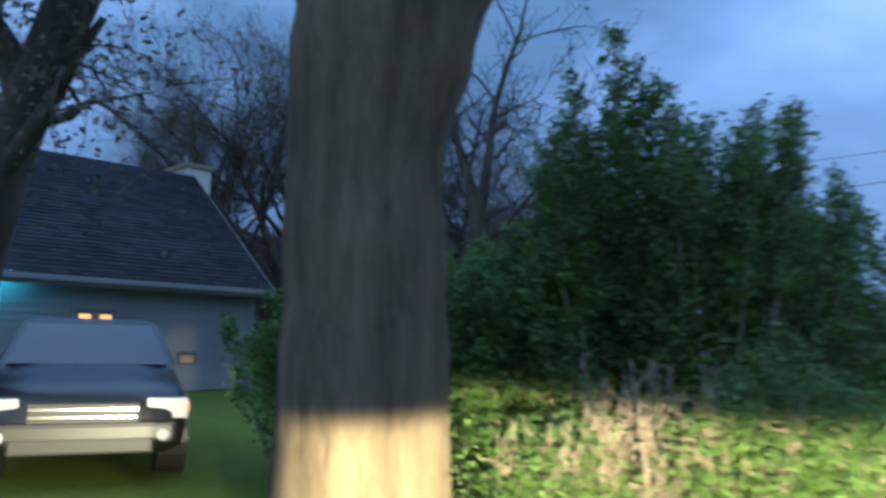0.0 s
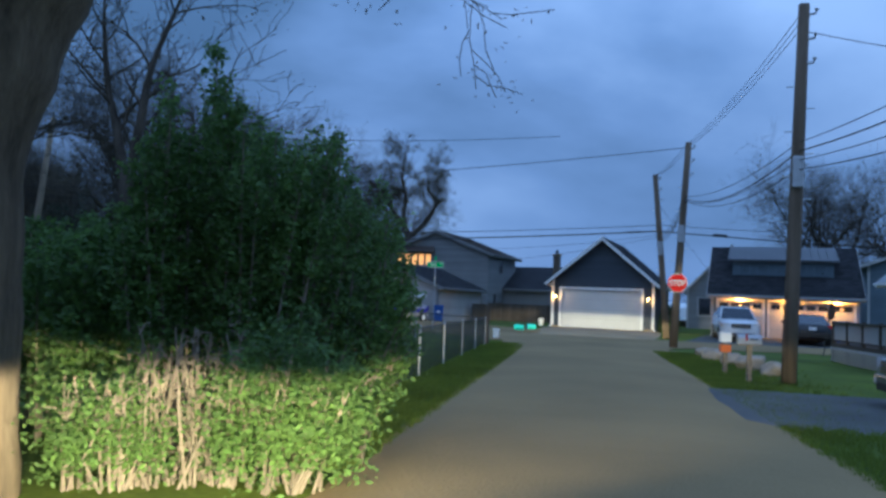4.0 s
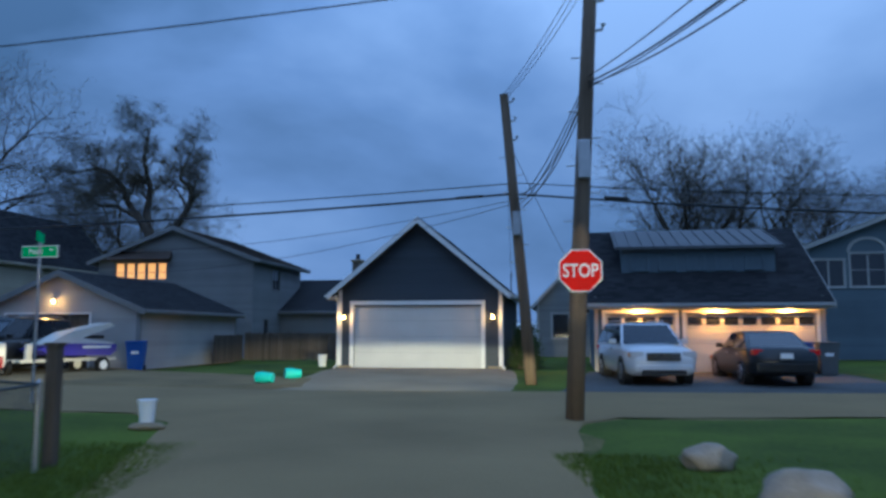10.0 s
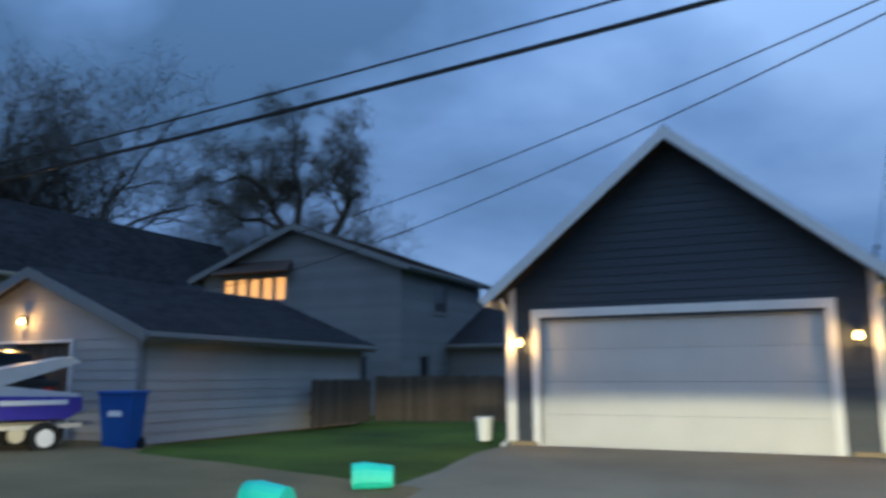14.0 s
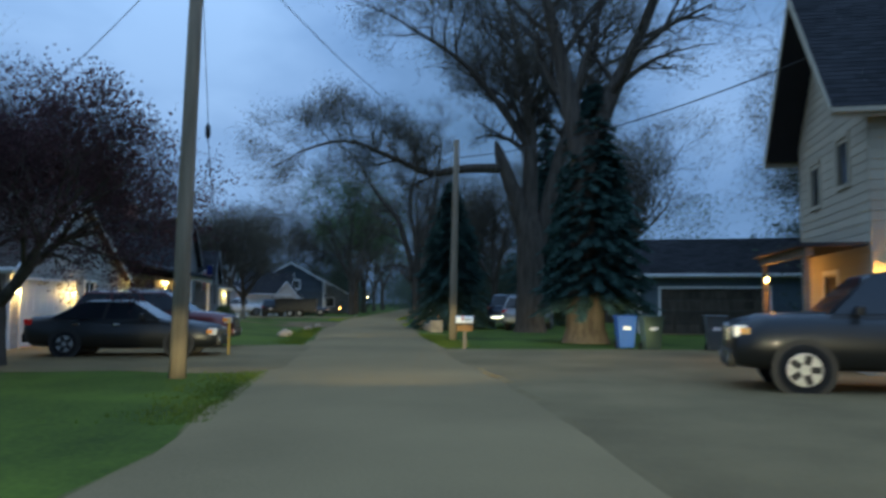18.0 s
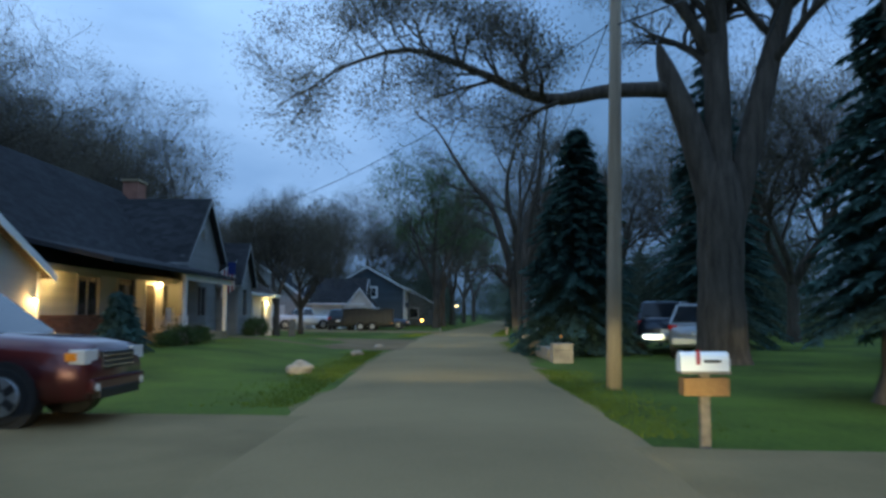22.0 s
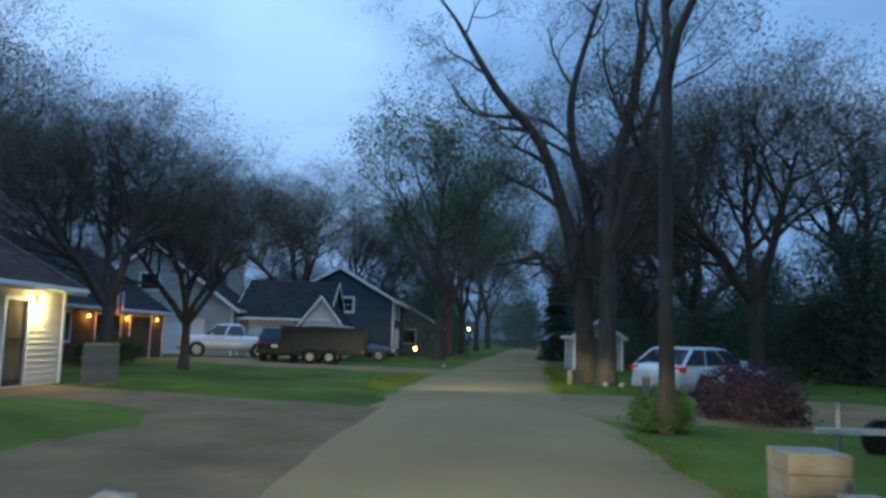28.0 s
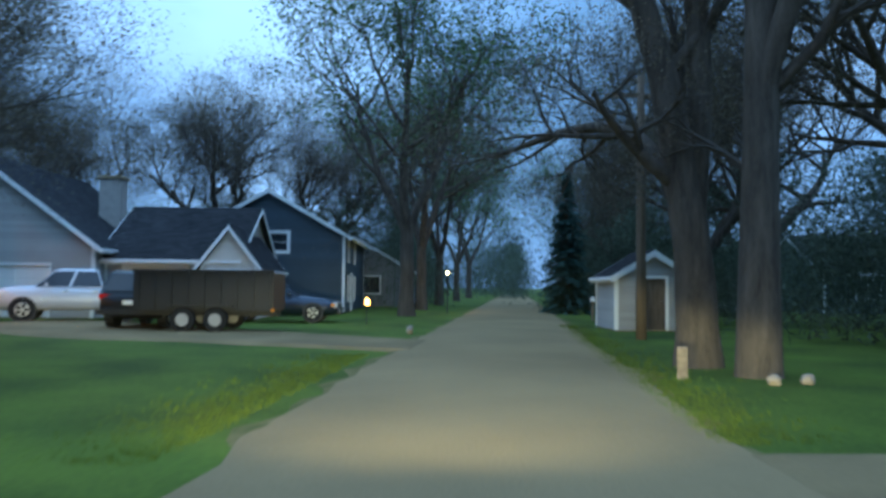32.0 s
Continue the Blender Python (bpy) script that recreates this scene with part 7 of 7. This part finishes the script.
# lamps further down the street
lp = thing("lamp_post", pose(-109.4, 4.5, 0), "slim black garden lamp post, lit", "lamp post")
part("post", tube([(0, 0, -0.2), (0, 0, 2.0)], 0.035, 8), M["black"], lp)
part("cap", tube([(0, 0, 2.32), (0, 0, 2.42)], [0.13, 0.02], 8), M["black"], lp)
part("globe", ball((0, 0, 2.17), 0.06, 0.06, 0.08, 2), M["amber_glow"], lp, "warm lit globe")
lamp("post_light", (-109.2, 4.6, 2.6), 40.0, (1.0, 0.62, 0.26), 0.08)
gl_ = thing("garden_light", pose(-95.0, 5.5, 0), "low lit lantern on a stake by the drive", "garden light")
part("stake", tube([(0, 0, -0.2), (0, 0, 0.65)], 0.02, 6), M["black"], gl_)
part("lantern", box(-0.05, -0.05, 0.70, 0.05, 0.08, 0.92, 0.015), M["orange_glow"], gl_, "warm lit lantern")
part("cap", tube([(0, 0, 0.92), (0, 0, 1.02)], [0.12, 0.01], 4), M["black"], gl_)

# ---------------- trees ----------------
tree("tree", pose(-26.4, 66.0, 0), 16.0, 0.40, 101, "tall wind-shaped tree with crooked limbs and budding twigs", leaf="leaf_bud", leaf_n=6, leaf_size=0.036, leaf_spread=0.16, kids=(7, 6, 5, 3), reach=1.75, up=0.12,
     stems=[([(0.3, 0, -0.3), (0.3, 0, 0.6), (0.2, 0, 4.0), (0.1, 0, 7.8)], [0.62, 0.48, 0.42, 0.34], 0),
            ([(0.1, 0, 7.3), (-0.9, 0, 8.9), (-2.0, 0.2, 10.2), (-2.6, 0, 11.6), (-3.9, -0.2, 12.5), (-5.2, 0, 12.5)], [0.28, 0.24, 0.20, 0.16, 0.11, 0.06], 13),
            ([(-0.9, 0, 8.9), (-2.4, -0.4, 9.8), (-3.6, -0.6, 9.9), (-4.6, -0.6, 10.6)], [0.15, 0.12, 0.09, 0.05], 7, 1.3),
            ([(0.1, 0, 7.4), (-0.6, 0.3, 9.3), (-0.5, 0.4, 11.2), (-1.0, 0.4, 13.0), (-0.8, 0.4, 14.9)], [0.26, 0.22, 0.17, 0.12, 0.06], 13),
            ([(0.2, 0, 7.3), (1.5, 0.2, 8.4), (2.5, 0.3, 9.9), (2.6, 0.2, 11.0), (1.8, 0.2, 11.8), (2.4, 0.2, 13.2)], [0.28, 0.25, 0.20, 0.16, 0.11, 0.06], 13)])
bare = dict(leaf="leaf_bud", leaf_n=5, leaf_size=0.030, leaf_spread=0.16, kids=(8, 6, 5, 4))
tA = tree("tree", pose(10.0, 68.0, 0), 14.0, 0.30, 102, "bare broad tree behind the garages", forks=4, fork_at=0.2, spread=0.55, **bare)
tB = tree("tree", pose(16.5, 70.0, 0), 13.0, 0.28, 103, "bare broad tree behind the garages", forks=4, fork_at=0.22, spread=0.5, **bare)
budding = dict(leaf="leaf_bud", leaf_n=12, leaf_size=0.040, leaf_spread=0.32, kids=(8, 6, 5, 3))
tC = tree("tree", pose(*rd(36, 5), 0), 15.0, 0.30, 118, "broad tree with a dense budding crown", forks=4, fork_at=0.22, spread=0.55, **budding)
tD = tree("tree", pose(*rd(50, 3), 0), 14.0, 0.28, 119, "rounded tree with a dense budding crown", forks=5, fork_at=0.20, spread=0.65, **budding)
young = dict(leaf="leaf_bud", leaf_n=9, leaf_size=0.034, leaf_spread=0.28, kids=(6, 5, 4, 3))
# the great maple: a leaning limb snapped off short, and a long level limb over the street
tree("tree", pose(-52.2, 29.4, 0), 19.0, 0.62, 104, "great forked maple with a snapped limb and young leaves", reach=3.6, up=0.32, leaf="leaf_bud", leaf_n=8, leaf_size=0.036, leaf_spread=0.32, kids=(7, 6, 5, 4),
     stems=[([(0, 0, -0.3), (0, 0, 0.6), (0, 0, 2.5), (0.0, 0.05, 4.6), (0.0, 0.0, 5.9)], [0.92, 0.74, 0.66, 0.70, 0.5], 0),
            ([(0.0, 0.1, 3.6), (0.2, -0.63, 6.6), (0.42, -1.35, 8.6), (0.51, -1.63, 9.6)], [0.50, 0.42, 0.32, 0.06], 0),
            ([(0.36, -1.2, 8.2), (0.94, -3.0, 8.15), (1.5, -4.9, 7.9), (2.1, -6.8, 8.7), (2.8, -8.9, 9.4), (3.4, -11.0, 8.8)], [0.26, 0.22, 0.17, 0.12, 0.08, 0.04], 17, 2.0),
            ([(0.0, 0.0, 4.0), (0.0, 0.05, 8.9), (0.0, 0.0, 11.5), (0.2, -0.7, 15.5)], [0.46, 0.36, 0.28, 0.14], 13),
            ([(-0.1, 0.3, 4.0), (-0.48, 1.55, 8.9), (-0.75, 2.4, 12.0), (-0.8, 3.2, 15.0)], [0.44, 0.32, 0.24, 0.12], 12),
            ([(0.1, -0.1, 9.4), (0.8, -1.6, 11.6), (1.6, -3.4, 13.6), (2.4, -5.6, 15.0)], [0.20, 0.16, 0.12, 0.07], 10, 2.8),
            ([(0.0, 0.0, 8.0), (-1.6, -0.6, 11.0), (-3.2, -1.5, 13.5)], [0.22, 0.16, 0.08], 10)])
tree("tree", pose(-42.0, 32.2, 0), 17.0, 0.50, 105, "large pale-barked maple before a dark evergreen", reach=3.2, **young,
     stems=[([(0, 0, -0.3), (0, 0, 0.5), (0, 0, 3.0), (0, 0.05, 6.5), (0, 0.0, 8.2)], [1.05, 0.74, 0.56, 0.56, 0.3], 0),
            ([(0, 0, 6.2), (0.11, -0.45, 8.6), (0.2, -0.8, 10.5), (0.5, -1.6, 14.0)], [0.42, 0.34, 0.28, 0.12], 8),
            ([(0, 0.1, 6.2), (-0.2, 0.8, 8.6), (-0.42, 1.7, 10.6), (-0.6, 3.0, 13.5)], [0.40, 0.32, 0.25, 0.12], 8)])
conifer("spruce", pose(-42.25, 32.55, 0), 9.8, 2.1, 150, "dense dark cone-shaped evergreen round the pale maple trunk", 54, 0.7, 0.16)
maple = tree("tree", pose(*rd(98, 52), 0), 17.0, 0.48, 124, "broad forked maple in the yards", forks=4, fork_at=0.24, spread=0.75, **young)
# twin trunks by the street: one forks in two and throws a limb over the road, the other stands straight
tree("tree", pose(-83.0, 16.8, 0), 18.0, 0.40, 106, "forked tall tree with a limb over the road", reach=2.8, **young,
     stems=[([(0, 0, -0.3), (0, 0, 0.4), (0.1, -0.1, 2.2), (0.15, -0.4, 4.2), (0.24, -0.72, 5.8), (0.6, -1.77, 9.1), (1.15, -3.4, 11.2), (1.7, -5.0, 14.0)], [0.56, 0.41, 0.34, 0.31, 0.27, 0.21, 0.16, 0.08], 9),
            ([(0.1, -0.1, 2.6), (0.0, 0.05, 5.0), (0.05, -0.05, 7.0), (0.2, -0.6, 9.2), (0.2, -0.6, 11.5), (0.0, 0.4, 15.0)], [0.26, 0.23, 0.20, 0.17, 0.14, 0.07], 8),
            ([(0, 0, 2.3), (-1.0, -0.8, 4.1), (-2.2, -1.7, 4.9), (-3.4, -2.9, 5.1), (-5.0, -4.8, 4.9)], [0.20, 0.17, 0.14, 0.11, 0.06], 6)])
tree("tree", pose(-81.5, 17.7, 0), 18.0, 0.38, 116, "straight tall tree beside the forked one", reach=2.8, **young,
     stems=[([(0, 0, -0.3), (0, 0, 0.4), (0.0, 0.05, 3.5), (-0.1, 0.2, 7.6), (-0.3, 0.9, 10.5), (-0.5, 1.4, 15.0)], [0.50, 0.36, 0.29, 0.25, 0.19, 0.09], 10),
            ([(0, 0.05, 4.5), (0.5, 0.9, 7.5), (0.6, 1.9, 11.0)], [0.20, 0.17, 0.08], 7)])
tree("tree", pose(-5.5, 8.6, -0.2, 0, 0, 23), 8.0, 0.16, 120, "open bare tree with forked limbs behind the hedge", reach=1.3, levels=3, leaf="leaf_bud", leaf_n=2, leaf_size=0.02, leaf_spread=0.1, kids=(5, 4, 4, 3), up=0.3,
     stems=[([(0, 0, -0.3), (0, 0, 0.5), (0.02, 0, 2.2), (0.05, 0, 3.3)], [0.20, 0.16, 0.13, 0.11], 0),
            ([(0.05, 0, 3.1), (-0.2, 0.1, 4.2), (-0.5, 0.2, 5.2), (-0.6, 0.1, 6.4)], [0.10, 0.08, 0.06, 0.03], 9),
            ([(0.05, 0, 3.2), (0.25, -0.1, 4.3), (0.35, 0, 5.4), (0.75, 0.1, 6.7)], [0.10, 0.085, 0.06, 0.03], 9),
            ([(0.04, 0, 2.9), (0.7, 0.3, 3.6), (1.4, 0.4, 4.5)], [0.06, 0.045, 0.025], 6)])
green = tree("tree", pose(*rd(98, 34.6), 0), 17.0, 0.36, 107, "tall roadside tree in fresh green leaf", forks=3, fork_at=0.25, spread=0.5, leaf="leaf", leaf_n=9, leaf_size=0.085, leaf_spread=0.36, kids=(6, 5, 4, 3))
tree("tree", pose(-4.9, 0.6, -0.2), 10.0, 0.26, 117, "dark leaning tree beside the parked saloon", reach=2.0, **young,
     stems=[([(0, 0, -0.3), (0.3, 0.12, 1.5), (0.7, 0.25, 2.8), (1.26, 0.49, 4.2), (1.6, 0.6, 6.2), (1.6, 0.8, 9.0)], [0.34, 0.27, 0.23, 0.20, 0.15, 0.07], 8)])
plum = tree("tree", pose(*rd(20.8, 26.9), 0), 7.4, 0.20, 108, "purple-leaved ornamental plum in the front yard", forks=5, fork_at=0.2, spread=1.25, leaf="leaf_plum", leaf_n=34, leaf_size=0.042, leaf_spread=0.24, kids=(7, 6, 5, 3), levels=3)
conifer("spruce", pose(-56.7, 24.6, 0), 8.5, 2.35, 109, "dense dark green spruce beside the street", 62, 0.65)
conifer("spruce", pose(-64.0, 29.6, 0), 14.5, 3.0, 110, "tall dark spruce with drooping boughs", 44)
conifer("spruce", pose(*rd(104, 43.4), 0), 8.0, 1.5, 111, "narrow dark spruce down the street", 30)


def again(src, x, y, k, turn):
    c = copy_thing(src, pose(x, y, gz(x, y), 0, 0, turn))
    c.scale = (k, k, k)
    return c


rnd = random.Random(77)
for src, s, l, k in ((green, 108, 35.2, 0.95), (green, 122, 36.5, 1.0), (green, 140, 38.5, 1.0), (green, 165, 41.0, 1.1), (tC, 112, 48, 0.95), (green, 130, 49, 0.8), (tD, 150, 58, 1.0),
                     (tD, 92, 47.0, 0.95), (tC, 78, 48.5, 1.0), (tC, 84, 56, 1.1), (tD, 60, 54, 1.1), (maple, 114, 57, 0.9),
                     (tC, 46, 9, 1.1), (tD, 54, 8, 1.15), (tC, 62, 10, 1.05), (maple, 70, 7, 0.72), (tD, 78, 9, 1.1), (tC, 86, 7, 1.1), (green, 95, 8, 0.75), (tD, 104, 14, 1.05), (tC, 38, 7, 1.0), (tD, 30, 6, 1.0), (maple, 58, 0, 0.75), (tC, 72, -3, 1.2), (tD, 90, -2, 1.2),
                     (tC, 69, 24.5, 0.62), (tD, 75, 25.0, 0.60), (tC, 111, 22, 1.2), (tD, 120, 28, 1.1)):
    again(src, *rd(s, l), k * rnd.uniform(1.02, 1.15) * (0.88 if s > 92 else 1.0), rnd.uniform(0, 360))
for src, x, y, k in ((tA, -40, 62, 1.35), (tB, -46, 58, 1.3), (tA, -50, 66, 1.2), (tB, -33, 76, 1.2), (tB, -36, 72, 0.9), (tC, -38, 45.5, 0.8), (maple, -47, 47, 0.85), (tC, -52, 46, 1.0), (tD, -60, 50, 1.0), (tB, -11.5, 15.5, 0.6), (tA, -17, 13, 0.8), (tA, -23.5, 3, 0.9), (tB, 24, 64, 0.9)):
    again(src, x, y, k * rnd.uniform(0.94, 1.06), rnd.uniform(0, 360))

pole(Vector((-91.0, 15.5, 0)), Vector((-91.1, 15.5, 7.6)), 0.14, "far utility pole with a cross arm", False)
ca = thing("cross_arm", pose(-91.05, 15.35, 7.0, 0, 0, 107), "timber cross arm bolted to the far pole", "cross arm")
part("arm", box(-0.9, -0.05, -0.06, 0.9, 0.05, 0.06, 0.01), M["pole"], ca)
tree("tree", pose(-66.9, 20.3, 0), 14.0, 0.13, 115, "slender straight tree beside the drive", forks=2, fork_at=0.45, spread=0.3, leaf="leaf_bud", leaf_n=5, leaf_size=0.045, leaf_spread=0.22, kids=(5, 4, 4, 3))

# woods: dense low growth behind the plots, and far rows of bare crowns along the horizon
def woods(name, spots, mat, label, n, size, seed):
    g = np.random.default_rng(seed)
    sp = np.array(spots)
    m = len(sp)
    t = g.random((m, n)) ** 0.8
    w = sp[:, 3, None] * (1.05 - 0.6 * t)
    p = np.stack([sp[:, 0, None] + g.normal(size=(m, n)) * w, sp[:, 1, None] + g.normal(size=(m, n)) * w, sp[:, 2, None] * t], -1).reshape(-1, 3)
    d1, d2 = g.normal(size=p.shape), g.normal(size=p.shape)
    k = size * g.uniform(0.5, 1.3, (len(p), 1))
    d1 *= k / np.linalg.norm(d1, axis=1, keepdims=True)
    d2 *= 0.5 * k / np.linalg.norm(d2, axis=1, keepdims=True)
    tri = np.stack([p - d1, p + d2, p + d1], 1).reshape(-1, 3)
    # a bare stem in each clump
    st_ = np.stack([sp[:, :2] - (0.12, 0), sp[:, :2] + (0.12, 0), sp[:, :2] + (0, 0.1)], 1)
    sz = np.stack([np.zeros(m), np.zeros(m), sp[:, 2] * 0.9], 1)[..., None]
    v = np.concatenate([tri, np.concatenate([st_, sz], -1).reshape(-1, 3)]).astype(np.float32)
    me_ = bpy.data.meshes.new(name)
    me_.vertices.add(len(v))
    me_.vertices.foreach_set("co", v.ravel())
    c = len(v) // 3
    me_.loops.add(len(v))
    me_.loops.foreach_set("vertex_index", np.arange(len(v), dtype=np.int32))
    me_.polygons.add(c)
    me_.polygons.foreach_set("loop_start", np.arange(0, len(v), 3, dtype=np.int32))
    me_.update(calc_edges=True)
    me_.validate()
    me_.materials.append(mat)
    return tagged(new(name, me_), label, "woods", kind="stuff")


def clear(x, y):
    """Nothing stands in the gap of sky over the far end of the street."""
    s_, l_ = -0.955 * x - 0.296 * y, -0.296 * x + 0.955 * y
    return s_ < 110 or not 0.12 < (l_ - 35.7) / (s_ - 60) < 0.175


rnd = random.Random(9)
near = []
for _ in range(70):
    near.append((*rd(rnd.uniform(60, 170), rnd.uniform(52, 72)), rnd.uniform(3, 7), 1.6))
for _ in range(130):
    near.append((*rd(rnd.uniform(20, 120), rnd.uniform(-8, 8)), rnd.uniform(5, 9), 2.0))
for _ in range(40):
    near.append((*rd(rnd.uniform(112, 190), rnd.uniform(24, 36)), rnd.uniform(3, 8), 1.6))
for _ in range(60):
    near.append((rnd.uniform(-66, -42), rnd.uniform(43, 66), rnd.uniform(6, 11), 1.8))
for _ in range(40):
    near.append((*rd(rnd.uniform(78, 125), rnd.uniform(47, 56)), rnd.uniform(3, 7), 1.5))
for _ in range(46):
    near.append((*rd(rnd.uniform(165, 215), rnd.uniform(30, 78)), rnd.uniform(7, 13), 2.6))
for _ in range(34):
    near.append((*rd(rnd.uniform(116, 200), rnd.uniform(31, 35.5)), rnd.uniform(7, 11), 1.4))
for _ in range(40):
    near.append((*rd(rnd.uniform(100, 200), rnd.uniform(45, 52)), rnd.uniform(5, 10), 1.5))
for _ in range(40):
    near.append((*rd(rnd.uniform(116, 136), rnd.uniform(4, 30)), rnd.uniform(5, 9), 1.9))
for _ in range(40):
    near.append((*rd(rnd.uniform(66, 100), rnd.uniform(50, 66)), rnd.uniform(6, 12), 1.8))
near = [p for p in near if clear(p[0], p[1])]
woods("undergrowth", near, M["underwood"], "dense dark undergrowth between the plots", 2200, 0.15, 3)
far = []
for i in range(700):
    a = rnd.uniform(0, 6.2832)
    r = rnd.uniform(190, 420)
    if i % 2 == 0:
        a = math.radians(197) + rnd.uniform(-1.0, 1.0)
        r = rnd.uniform(170, 330)
    far.append((-30 + math.cos(a) * r, 30 + math.sin(a) * r, rnd.uniform(7, 13), 3.2))
far = [p for p in far if clear(p[0], p[1])]
woods("far_woods", far, M["forest"], "distant bare woods along the horizon", 420, 0.45, 4)
shrub("bush", pose(-0.05, 46.3, 0), (0.5, 0.9, 1.5), 61, "leaf", "dark evergreen bush beside the navy garage", 24, 7000, 0.04, low=0.03)
shrub("bush", pose(*rd(60.6, 41.6), 0, 0, 0, 17), (1.8, 0.9, 0.95), 56, "leaf_plum", "low purple-brown bush beside the white car", 40, 9000, 0.04, low=0.03)
shrub("bush", pose(*rd(58.3, 39.2), 0, 0, 0, 17), (0.6, 0.5, 0.6), 57, "leaf_hedge", "small green bush at the foot of a post", 24, 3000, 0.04, low=0.03)
conifer("clipped_evergreen", pose(*rd(39.6, 26.4), 0.35), 1.7, 0.6, 140, "small dense conical evergreen by the porch", 20)
shrub("bush", pose(*rd(44.5, 26.6), 0.36, 0, 0, 17), (2.6, 0.4, 0.6), 58, "leaf", "low dark shrubs before the porch", 30, 7000, 0.04, low=0.03)
shrub("bush", pose(*rd(55.5, 26.4), 0.36, 0, 0, 17), (1.2, 0.5, 0.8), 59, "leaf", "low dark shrubs at the house corner", 24, 5000, 0.04, low=0.03)
shrub("bush", pose(*rd(77.0, 21.2), 0, 0, 0, 17), (2.8, 0.7, 1.1), 60, "leaf", "clipped dark shrubs before the brown house", 30, 9000, 0.05, low=0.03)

# grass tufts on the verges near the way
tv, tf = [], []
rnd = random.Random(12)


def tuft(x, y):
    z = gz(x, y) - 0.02
    for _ in range(4):
        a = rnd.uniform(0, 6.2832)
        h = rnd.uniform(0.03, 0.075)
        dx, dy = math.cos(a) * 0.007, math.sin(a) * 0.007
        ox, oy = rnd.gauss(0, 0.03), rnd.gauss(0, 0.03)
        k = len(tv)
        tv.extend([(x + ox - dx, y + oy - dy, z), (x + ox + dx, y + oy + dy, z), (x + ox + dy * rnd.uniform(-4, 4), y + oy + dx * rnd.uniform(-4, 4), z + h)])
        tf.append((k, k + 1, k + 2))


for _ in range(24000):
    y = rnd.uniform(4, 27)
    c = 4.9 - 0.215 * y
    side = rnd.choice((-1, 1))
    tuft(c + side * (2.3 + abs(rnd.gauss(0, 1.1))), y)
for _ in range(24000):
    s = rnd.uniform(12, 90)
    side = rnd.choice((-1, 1))
    c = 35.3 + max(0, (s - 60)) * 0.09
    if (side < 0 and (19 < s < 30 or 48 < s < 66 or 76 < s < 90)) or (side > 0 and (14 < s < 27 or 38 < s < 47 or 57 < s < 67)):
        continue
    x, y = rd(s, c + side * (2.3 + abs(rnd.gauss(0, 0.55))))
    tuft(x, y)
tagged(raw("grass_tufts", tv, tf, M["blade"]), "short uneven grass along the verges", "grass", kind="stuff")
